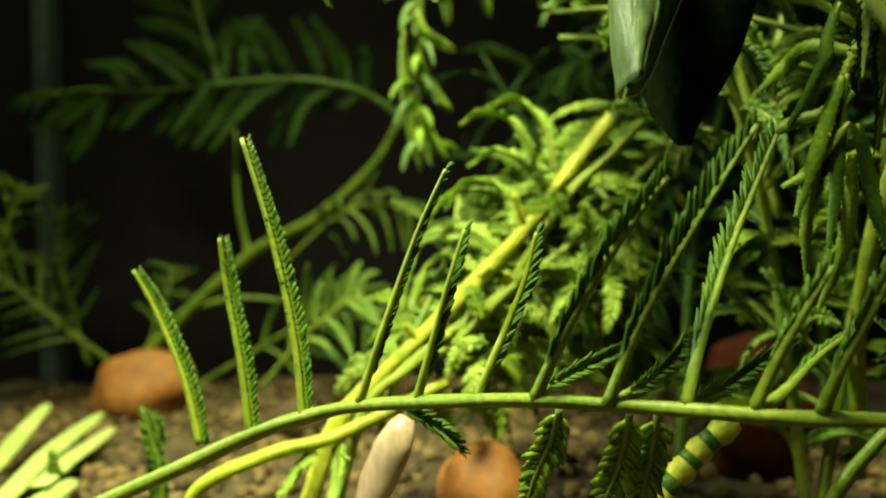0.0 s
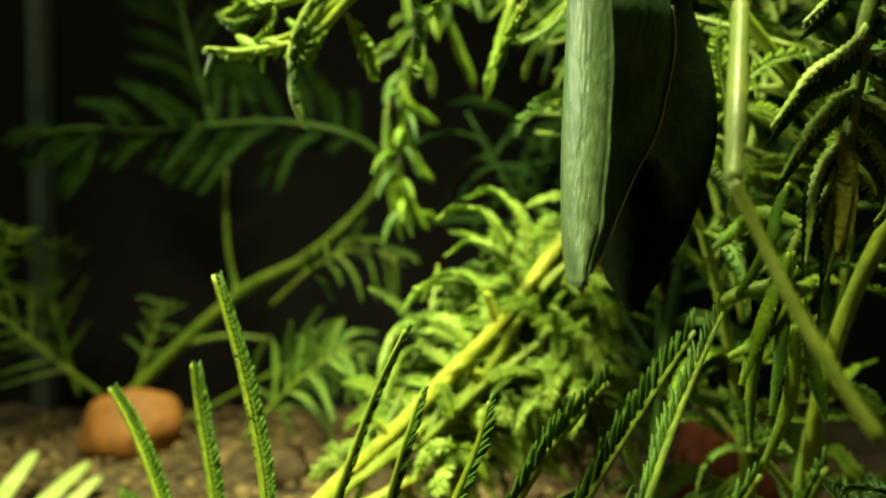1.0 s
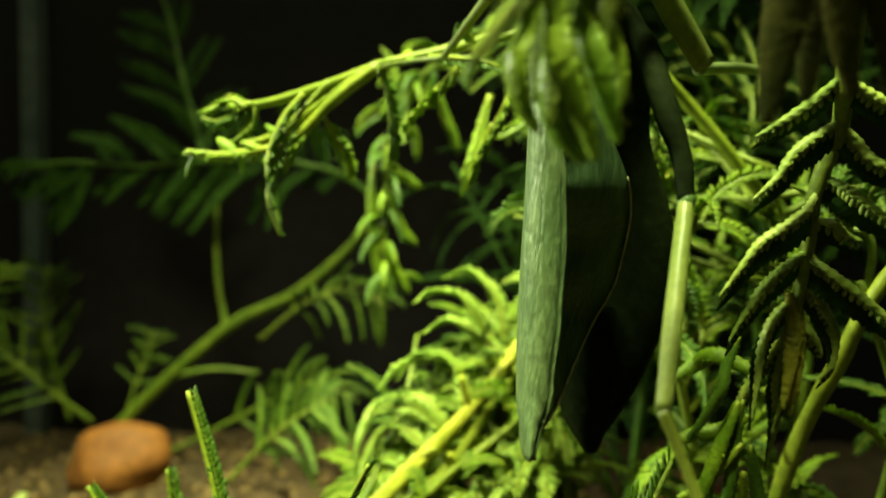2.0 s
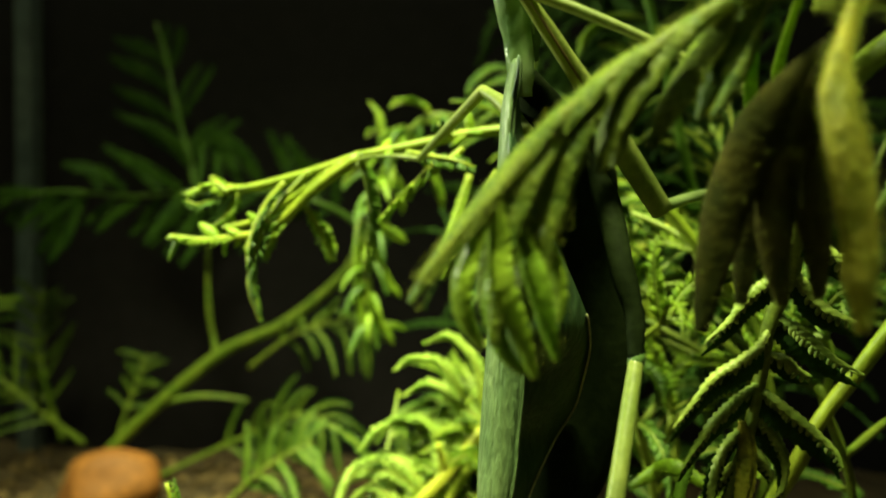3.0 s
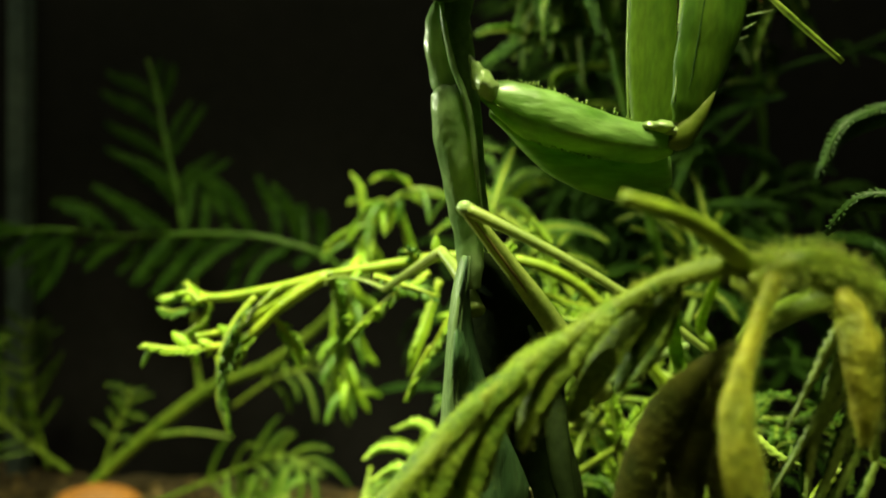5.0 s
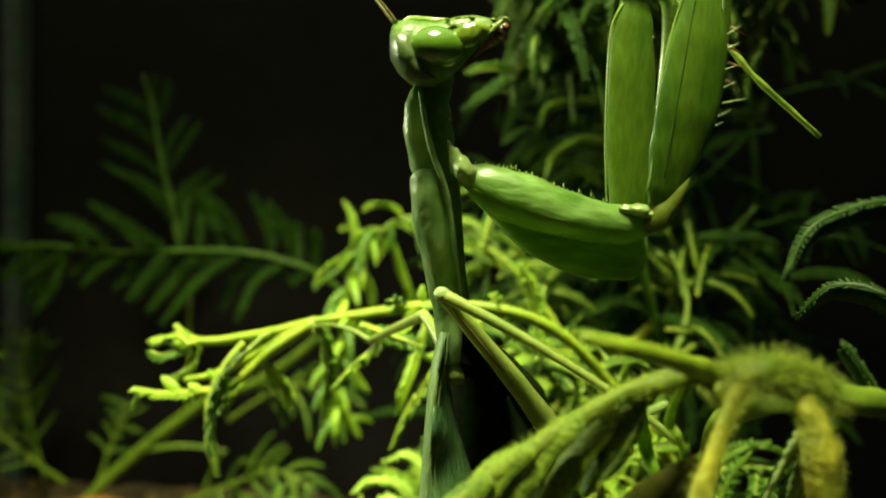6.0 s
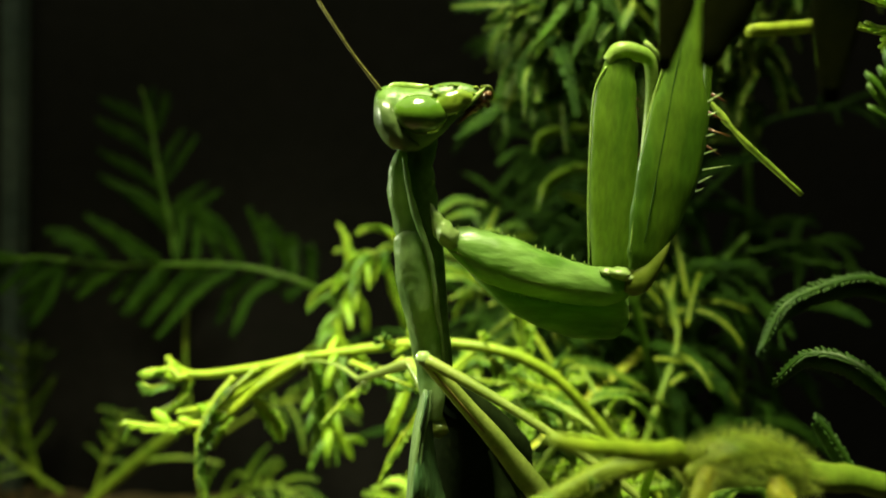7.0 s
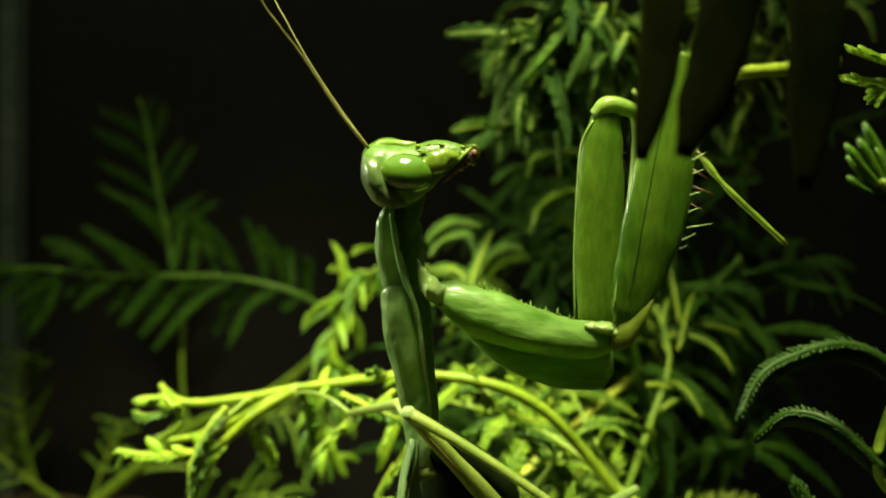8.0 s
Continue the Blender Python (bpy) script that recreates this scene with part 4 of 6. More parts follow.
wide_frond(
    [P(-55.5, 188.0, 79.2), P(-58.9, 191.0, 90.0), P(-62.5, 193.0, 100.9), P(-66.2, 196.0, 114.0), P(-69.5, 197.0, 124.0)],
    (
        [P(-56.2, 188.0, 85.5), P(-61.2, 187.0, 91.6), P(-68.0, 186.0, 96.6)],
        [P(-58.9, 191.0, 90.0), P(-66.1, 190.0, 95.2), P(-74.0, 189.0, 98.0)],
        [P(-60.9, 192.0, 96.2), P(-67.7, 191.0, 101.9), P(-74.6, 190.0, 104.9)],
        [P(-63.5, 194.0, 104.3), P(-69.7, 193.0, 110.5), P(-76.6, 192.0, 113.2)],
        [P(-57.8, 190.0, 88.2), P(-50.6, 190.0, 93.8), P(-44.7, 190.0, 98.0)],
        [P(-60.8, 192.0, 97.6), P(-55.7, 192.0, 106.3), P(-52.1, 192.0, 112.1)],
        [P(-65.5, 196.0, 110.5), P(-63.0, 196.0, 118.0), P(-62.4, 196.0, 123.0)],
        [P(-65.5, 196.0, 111.5), P(-71.0, 196.0, 117.0), P(-77.0, 196.0, 119.0)],
    ), "shaded green feathered acacia leaf at the back of the tank", 0.65)
back_frond([P(-39.4, 182.0, 34.1), P(-26.9, 176.0, 44.2), P(-15.5, 172.0, 48.3), P(-4.7, 168.0, 44.5)], 7, 13, 0.6, 9, "shaded green drooping acacia leaf at the back", 0.3, -1.6)
back_frond([P(-66.8, 186.0, 1.9), P(-38.6, 178.0, 17.8), P(-23.8, 172.0, 25.6), P(-12.7, 168.0, 22.2)], 8, 15, 0.6, 10, "shaded green acacia leaf low at the back", 0.3, -0.8)
back_frond([P(-86.9, 192.0, 9.4), P(-96.6, 188.0, 19.2), P(-106.9, 186.0, 29.0), P(-117.0, 184.0, 37.2)], 8, 17, 0.8, 12, "dim green feathered leaf beside the tank's corner", 0.3, -0.3)
back_frond([P(-94.9, 196.0, 8.5), P(-99.2, 196.0, 23.9), P(-101.9, 196.0, 39.2), P(-100.2, 196.0, 51.3)], 7, 15, 0.7, 13, "shaded upright feathered leaf in the tank's corner", 0.2, 0.1)
back_frond([P(-110.9, 170.0, 25.1), P(-102.8, 168.0, 35.9), P(-96.8, 166.0, 47.7), P(-93.5, 165.0, 54.1)], 6, 10, 0.7, 14, "pale green upright leaf beside the tank's corner", 0.2, 0.1)
back_frond([P(-38.1, 150.0, 9.1), P(-28.9, 146.0, 19.3), P(-21.3, 142.0, 25.8), P(-15.4, 140.0, 29.4)], 7, 13, 0.6, 15, "green acacia leaf low behind the bush", 0.3, -0.6, LEAF)
back_frond([P(-76.2, 188.0, 11.7), P(-73.9, 190.0, 21.7), P(-71.2, 191.0, 28.9), P(-70.0, 192.0, 34.8)], 5, 9, 0.5, 16, "small shaded feathered leaf by the slanting stem", 0.2, -0.3)


# ---- the foliage behind and to the right ----
def back_bush():
    b = thing("acacia_bush", P(70, 135, 0), "dim acacia bush with drooping curled leaves behind the insect", "bush")
    lines = (
        [P(70, 135, -2), P(62, 125, 50), P(45, 112, 95), P(32.2, 106.0, 138.1), P(40, 104, 165)],
        [P(76, 140, -2), P(80, 145, 60), P(78, 148, 110), P(62, 140, 160)],
        [P(40, 128, -2), P(45, 130, 40), P(55, 130, 75), P(70, 126, 100)],
        [P(33.0, 106.0, 138.2), P(30.6, 107.0, 134.1), P(27.7, 108.0, 129.1), P(24.8, 109.0, 123.8)],
        [P(62, 125, 50), P(66, 120, 54), P(72, 117, 56), P(78, 116, 54)],
        [P(80, 145, 60), P(64, 140, 84), P(50, 138, 96), P(38, 138, 94)],
    )
    for k, c in enumerate(lines):
        stalk(b, c, 1.0 if k < 3 else 0.8, 0.5, LEAF, n=30)
    rnd = random.Random(21)
    # tufts farther right take the darkest leaf copy, for the dimmer light there
    for k in range(44):
        line, s = lines[(0, 1, 2, 2, 5, 1, 2)[k % 7]], rnd.uniform(0.15, 1.0)
        end = along(line, s) + P(rnd.uniform(-18, 18), rnd.uniform(-12, 16), rnd.uniform(-8, 14))
        clump(b, line, s, end, 4, 1.6, LEAF_FAR if end.x > 0.046 and end.z < 0.095 else LEAF_SHADED, LEAF_SHADED, 1300 + k, (11, 20))
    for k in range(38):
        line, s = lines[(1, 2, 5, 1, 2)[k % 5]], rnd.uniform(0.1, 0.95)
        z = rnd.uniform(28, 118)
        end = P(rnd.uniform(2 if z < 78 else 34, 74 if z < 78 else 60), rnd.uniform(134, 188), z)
        clump(b, line, s, end, 5, 1.7, LEAF_FAR if end.x > 0.036 else LEAF_SHADED, LEAF_SHADED, 1500 + k, (14, 26), 1.9)
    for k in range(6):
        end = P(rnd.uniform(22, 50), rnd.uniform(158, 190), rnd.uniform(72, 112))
        clump(b, lines[5], rnd.uniform(0.4, 1), end, 5, 1.4, LEAF_SHADED, LEAF_SHADED, 1600 + k, (10, 18), 2.0)
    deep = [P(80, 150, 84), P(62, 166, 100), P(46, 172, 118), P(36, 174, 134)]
    stalk(b, deep, 0.9, 0.4, LEAF_SHADED, n=24)
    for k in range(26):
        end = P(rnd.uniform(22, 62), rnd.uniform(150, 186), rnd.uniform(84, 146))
        clump(b, deep, rnd.uniform(0.2, 1.0), end, 4, 1.9, LEAF_SHADED, LEAF_SHADED, 1700 + k, (10, 17), 2.0)
    crown = [P(62, 140, 160), P(66, 132, 146), P(68, 126, 134), P(66, 122, 124)]
    stalk(b, crown, 0.8, 0.4, LEAF, n=24)
    for k in range(26):
        end = P(rnd.uniform(42, 76), rnd.uniform(112, 134), rnd.uniform(120, 146))
        clump(b, crown, rnd.uniform(0.1, 1.0), end, 4, 1.7, LEAF_SHADED if k % 3 else LEAF, STEM, 1650 + k, (9, 16), 2.0)
    for k in range(18):
        end = P(rnd.uniform(23, 34), rnd.uniform(106, 118), rnd.uniform(116, 134))
        clump(b, lines[3], rnd.uniform(0.0, 0.9), end, 4, 1.7, LEAF if k % 2 else LEAF_SHADED, STEM, 1580 + k, (7, 13), 2.2)
    for k in range(12):
        s = rnd.uniform(0.0, 0.45)
        end = along(lines[3], s) + P(rnd.uniform(-4, 26), rnd.uniform(6, 34), rnd.uniform(-18, 6))
        clump(b, lines[3], s, end, 4, 2.0, LEAF_SHADED if k % 4 else LEAF, STEM, 1560 + k, (9, 17), 2.4)
    for k in range(38):
        c = lines[(0, 2, 3, 5, 2)[k % 5]]
        base = along(c, rnd.uniform(0.2, 0.9))
        d = Vector((rnd.uniform(-0.2 if c is lines[3] else -1, 0.9), rnd.uniform(-0.9, 0.5), rnd.uniform(-0.2, 0.9)))
        pinna(b, arc(base, d, rnd.uniform(13, 26), Vector((rnd.uniform(-0.5, 0.5), rnd.uniform(-0.4, 0.4), -rnd.uniform(1.0, 2.6))), 6), 0.42, 1.9, 1.2, 32, rnd.uniform(20, 60), Vector((-0.2, -0.6, 0.8)), LEAF_SHADED, LEAF_FAR if base.x > 0.042 else LEAF_SHADED, 400 + k, 0.25, twist=rnd.uniform(-90, 90))
    for k, c in enumerate((
        [P(36.1, 100.0, 136.4), P(34.7, 99.0, 132.3), P(32.7, 98.0, 126.6), P(30.8, 98.0, 122.1)],
        [P(32.5, 101.0, 134.8), P(30.2, 100.0, 131.3), P(28.1, 100.0, 128.0), P(25.9, 100.0, 125.5)],
        [P(39.4, 99.0, 132.6), P(38.0, 98.0, 129.3), P(36.6, 98.0, 126.9), P(35.3, 98.0, 124.4)],
        [P(41.4, 120.0, 116.1), P(35.6, 120.0, 115.9), P(31.4, 120.0, 114.7), P(29.7, 120.0, 111.6)],
        [P(41.7, 118.0, 109.4), P(36.9, 118.0, 109.4), P(32.8, 118.0, 106.9), P(30.8, 118.0, 102.2)],
        [P(34.4, 118.0, 105.1), P(37.4, 118.0, 104.3), P(40.5, 118.0, 102.1)],
        [P(60.9, 130.0, 118.2), P(64.7, 130.0, 121.5), P(68.7, 130.0, 122.9), P(71.8, 130.0, 122.6)],
        [P(63.2, 130.0, 116.3), P(68.4, 130.0, 116.7), P(72.8, 130.0, 114.9)],
    )):
        curl = LEAF_FRESH if 3 <= k <= 5 else LEAF
        pinna(b, c, 0.5, 1.7, 1.1, 26, 50, Vector((-0.3, -0.6, 0.6)), STEM, curl, 520 + k, 0.15, twist=40)
        spindle(b, c, [0.4, 0.8, 0.95, 0.9, 0.7, 0.3], curl, 0.4, Vector((-0.3, -0.6, 0.6)), "leaf_fold", k)


back_bush()


def mid_foliage():
    """Tangled lit leaves between the insect and the back, to the right."""
    b = thing("acacia_branch", P(44, 90, 0), "tangled lit acacia twigs with curled leaves behind the insect", "branch", "acacia branches")
    lines = (
        [P(44, 90, -2), P(40, 88, 30), P(34, 84, 52), P(26, 82, 66)],
        [P(44, 90, -2), P(48, 86, 30), P(50, 82, 52), P(44, 80, 72)],
        [P(52, 88, -2), P(58, 84, 24), P(58, 78, 44), P(50, 72, 60)],
    )
    for c in lines:
        stalk(b, c, 0.8, 0.45, STEM)
    rnd = random.Random(31)
    for k in range(18):
        line, s = lines[k % 3], rnd.uniform(0.1, 0.95)
        end = along(line, s) + P(rnd.uniform(-10, 16), rnd.uniform(-8, 14), rnd.uniform(-4, 10))
        clump(b, line, s, end, 4, 1.6, LEAF if k % 3 else LEAF_FRESH, STEM, 1200 + k, (7, 13))
    for k in range(14):
        end = P(rnd.uniform(14, 46), rnd.uniform(88, 104), rnd.uniform(64, 84))
        clump(b, lines[k % 2], rnd.uniform(0.7, 1), end, 4, 1.7, LEAF_FRESH if k % 2 else LEAF, STEM, 1250 + k, (8, 14))
    upper = [P(44, 96, 40), P(40, 100, 62), P(34, 104, 78), P(26, 108, 88), P(20, 110, 92)]
    stalk(b, upper, 0.7, 0.35, STEM_YELLOW, n=30)
    side = [P(44, 98, 58), P(50, 104, 74), P(54, 110, 84), P(52, 114, 92)]
    stalk(b, side, 0.6, 0.3, STEM, n=24)
    for k in range(58):
        base = along((upper, side, upper, lines[0])[k % 4], rnd.uniform(0.25, 1.0)) + P(rnd.uniform(-3, 3), rnd.uniform(0, 8), rnd.uniform(-3, 3))
        d = Vector((rnd.uniform(-1, 1), rnd.uniform(-0.3, 0.6), rnd.uniform(-0.2, 1.0)))
        pinna(b, arc(base, d, rnd.uniform(9, 17), Vector((rnd.uniform(-0.8, 0.8), rnd.uniform(-0.3, 0.4), -rnd.uniform(0.4, 2.4))), 6), 0.36, 1.2, 0.66, 48, rnd.uniform(10, 40), Vector((-0.2, -0.8, 0.6)), STEM_YELLOW, (LEAF, LEAF_SHADED, LEAF, LEAF)[k % 4], 2700 + k, 0.25, step=0.6, twist=rnd.uniform(-60, 60), steps=2)
    for k in range(26):
        base = along(rnd.choice(lines), rnd.uniform(0.1, 1.0))
        d = Vector((rnd.uniform(-1, 1), rnd.uniform(-0.5, 0.6), rnd.uniform(-0.3, 0.9)))
        pinna(b, arc(base, d, rnd.uniform(9, 17), Vector((rnd.uniform(-0.8, 0.8), rnd.uniform(-0.3, 0.4), -rnd.uniform(0.5, 2.8))), 6), 0.36, 1.6, 1.0, 36, rnd.uniform(20, 55), Vector((-0.2, -0.6, 0.8)), STEM, LEAF if k % 2 else LEAF_FRESH, 600 + k, 0.25, twist=rnd.uniform(-120, 120))


mid_foliage()


# ---- the hanging frond beside the insect ----
def draped(parent, c, w, seed, rib=0.85):
    """A folded side leaf: a narrow rib of rounded leaflet backs, with the shut halves hanging under it and away; w in millimetres."""
    # pale rib over dark halves: light from above is put into both colours
    pod(parent, [p + P(0, 0.3, -w * 0.45) for p in c], w * 1.0, LEAF_SHADED, seed, Vector((0.3, -1, -0.3)), 0.13, 0.35, 0.62, "leaf_fold", 0.85)
    pod(parent, [p + P(0, -0.25, 0.12) for p in c], rib, LEAF_WILT_LIT, seed + 20, Vector((-0.2, -0.9, 0.7)), 0.5, 0.7, 0.7, "leaf_rib", 0.6)
    pinna(parent, [p + P(0, -0.15, -0.15) for p in c], 0.1, rib * 0.95, 0.5, 62, -62, Vector((-0.2, -0.6, 0.9)), STEM, LEAF_WILT_LIT, seed + 1000, 0.2, 0.6, 0.55, 0.02, jitter=12, thick=0.12)



def side_frond():
    ctrl = [P(37.6, 37.8, 90.4), P(36.0, 43.0, 88.0), P(35.8, 47.0, 85.4), P(36.4, 50.0, 82.0), P(37.5, 53.0, 77.3), P(38.2, 55.0, 73.5), P(37.5, 57.0, 68.5), P(37.4, 58.0, 63.6), P(37.0, 58.5, 59.5), P(36.4, 59.2, 55.5)]
    b = thing("acacia_frond", ctrl[0], "hanging acacia frond with saw-edged folded side leaves", "frond")
    stalk(b, ctrl, 0.95, 0.5, STEM, "midrib", n=50, sides=12, lumps=0.25)
    for k, (c, w) in enumerate((
        ([P(37.4, 54.5, 74.2), P(36.0, 54.4, 72.9), P(34.2, 54.2, 71.5), P(32.9, 54.1, 69.6), P(30.9, 54.0, 67.7)], 2.4),
        ([P(37.2, 56.5, 68.6), P(36.3, 56.3, 67.0), P(34.4, 56.1, 65.6), P(32.5, 55.9, 64.4), P(30.8, 55.7, 62.2), P(29.2, 55.5, 60.1)], 2.7),
        ([P(36.3, 57.0, 63.8), P(35.1, 56.9, 62.4), P(33.4, 56.8, 60.8), P(31.8, 56.6, 58.7), P(30.4, 56.5, 56.1)], 2.3),
        ([P(36.5, 58.5, 59.9), P(35.1, 58.4, 58.2), P(34.0, 58.2, 55.7), P(33.6, 58.1, 52.7), P(33.2, 58.0, 49.3)], 2.0),
        ([P(38.5, 55.0, 73.6), P(39.0, 54.5, 72.7), P(40.0, 54.0, 71.2), P(41.5, 53.5, 70.3), P(43.5, 53.0, 69.6)], 1.9),
        ([P(38.3, 56.0, 69.6), P(39.0, 55.5, 68.9), P(40.2, 55.0, 67.9), P(41.8, 54.5, 66.6), P(44.1, 54.0, 65.4)], 2.3),
        ([P(38.3, 57.0, 66.5), P(38.9, 56.8, 65.9), P(39.9, 56.7, 65.1), P(41.1, 56.5, 64.6)], 1.5),
        ([P(37.7, 57.5, 63.0), P(38.4, 57.2, 62.3), P(39.7, 56.9, 61.3), P(41.5, 56.6, 59.9), P(43.3, 56.3, 58.3), P(44.0, 56.0, 56.9)], 2.3),
        ([P(37.6, 58.0, 61.0), P(38.2, 58.1, 60.0), P(39.2, 58.2, 58.5), P(40.1, 58.3, 56.8), P(40.1, 58.4, 54.3), P(39.0, 58.5, 52.7)], 1.8),
        ([P(37.3, 58.5, 58.2), P(37.7, 58.5, 57.1), P(38.6, 58.5, 56.1), P(39.2, 58.5, 54.8)], 1.2),
        ([P(37.6, 59.5, 57.9), P(37.5, 60.0, 54.7), P(36.9, 60.0, 51.7), P(35.8, 60.0, 47.5)], 1.8),
        ([P(36.4, 59.2, 56.0), P(36.2, 60.2, 52.6), P(36.4, 60.6, 48.8), P(36.0, 61.0, 44.6)], 1.6),
        ([P(36.4, 59.4, 57.0), P(34.6, 60.4, 53.2), P(33.2, 61.0, 50.0), P(31.8, 61.6, 47.4)], 1.8),
        ([P(37.3, 53.2, 78.0), P(35.6, 54.2, 75.6), P(33.2, 55.0, 73.8), P(31.6, 55.4, 72.8)], 1.6),
        ([P(37.8, 53.4, 77.6), P(39.6, 53.0, 75.8), P(41.4, 52.6, 74.6), P(43.4, 52.4, 74.0)], 1.7),
    )):
        near = min(spline(ctrl, 80), key=lambda p: (p - c[0]).length)
        c[0] = near
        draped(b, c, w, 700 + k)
    # a yellowed leaf at the tip
    for k, c in enumerate(([P(36.1, 58.0, 60.2), P(36.6, 58.0, 57.3), P(36.4, 58.0, 54.3), P(35.9, 58.0, 50.3)], [P(36.8, 58.0, 59.7), P(37.2, 58.2, 56.3), P(37.0, 58.3, 52.7), P(36.7, 58.5, 49.6)])):
        pod(b, c, 1.3 - 0.3 * k, STRAP, 780 + k, Vector((-0.3, -1, 0.3)), 0.35, 0.3, 0.7)
    for k, (c, w) in enumerate((
        ([P(32.8, 60.0, 56.2), P(31.8, 60.0, 53.6), P(31.4, 60.0, 51.5), P(30.3, 61.0, 48.6), P(28.9, 62.0, 46.0)], 1.0),
        ([P(35.4, 62.0, 52.5), P(32.4, 64.0, 53.7), P(30.9, 66.0, 52.3), P(29.1, 67.0, 50.5)], 1.6),
        ([P(33.1, 60.5, 50.3), P(31.6, 60.6, 46.0), P(30.4, 60.8, 42.4), P(29.3, 61.0, 38.9)], 1.2),
        ([P(33.5, 60.5, 50.5), P(33.0, 61.0, 45.6), P(32.6, 61.0, 40.8), P(31.9, 61.0, 36.2)], 1.1),
        ([P(34.0, 60.5, 49.0), P(32.0, 61.5, 47.4), P(29.6, 62.0, 46.8), P(27.7, 62.0, 45.9)], 1.4),
        ([P(33.6, 60.5, 46.5), P(31.2, 61.0, 43.6), P(29.9, 61.0, 42.2), P(28.2, 61.0, 41.4)], 1.0),
        ([P(34.3, 60.5, 46.4), P(35.0, 60.5, 42.5), P(35.6, 60.5, 39.1), P(36.4, 60.5, 36.0)], 1.2),
        ([P(33.8, 60.5, 44.0), P(34.0, 61.5, 39.2), P(33.6, 62.5, 35.3), P(32.2, 63.5, 31.0)], 1.2),
        ([P(32.2, 61.0, 47.0), P(31.2, 62.0, 42.0), P(30.8, 62.4, 38.0), P(30.9, 62.8, 33.5)], 1.0),
    )):
        pod(b, c, w, LEAF_FRESH if k % 3 else LEAF, 740 + k, Vector((-0.3, -0.9, 0.4)), 0.4, 0.18, 0.6)
        pinna(b, c, 0.2, w * 0.6, 0.55, 45, 10, Vector((-0.3, -0.8, 0.5)), STEM_YELLOW, LEAF_FRESH if k % 3 else LEAF, 760 + k, 0.2, 0.6, 0.5)
    t = thing("acacia_twig", P(50, 90, 8), "thick yellow-green twig standing among the leaves", "twig", "twigs among the leaves")
    stalk(t, [P(50, 90, 8), P(46, 82, 28), P(45.2, 74.0, 43.0), P(47.2, 70.0, 52.6), P(48.7, 68.0, 58.4), P(50.7, 66.0, 63.2), P(53.5, 64.0, 70.0)], 0.9, 0.75, STEM_YELLOW, "twig", n=40, sides=12, lumps=0.25)
    rnd = random.Random(41)
    low = [P(30, 70, 2), P(36, 66, 16), P(42, 62, 24), P(52, 60, 28)]
    t = thing("acacia_branch", low[0], "low leafy acacia branch under the hanging frond", "branch", "acacia branches")
    stalk(t, low, 0.7, 0.5, STEM)
    for k in range(24):
        d = Vector((rnd.uniform(-1, 1), rnd.uniform(-0.5, 0.8), rnd.uniform(0.2, 0.9)))
        pinna(t, arc(along(low, rnd.uniform(0.45, 1)), d, rnd.uniform(7, 13), Vector((0, 0, -1.4))), 0.3, 1.3, 0.6, 50, rnd.uniform(20, 60), Vector((-0.2, -0.6, 0.8)), STEM, LEAF_BLUE if k % 2 else LEAF, 740 + k, 0.2, twist=60)


side_frond()


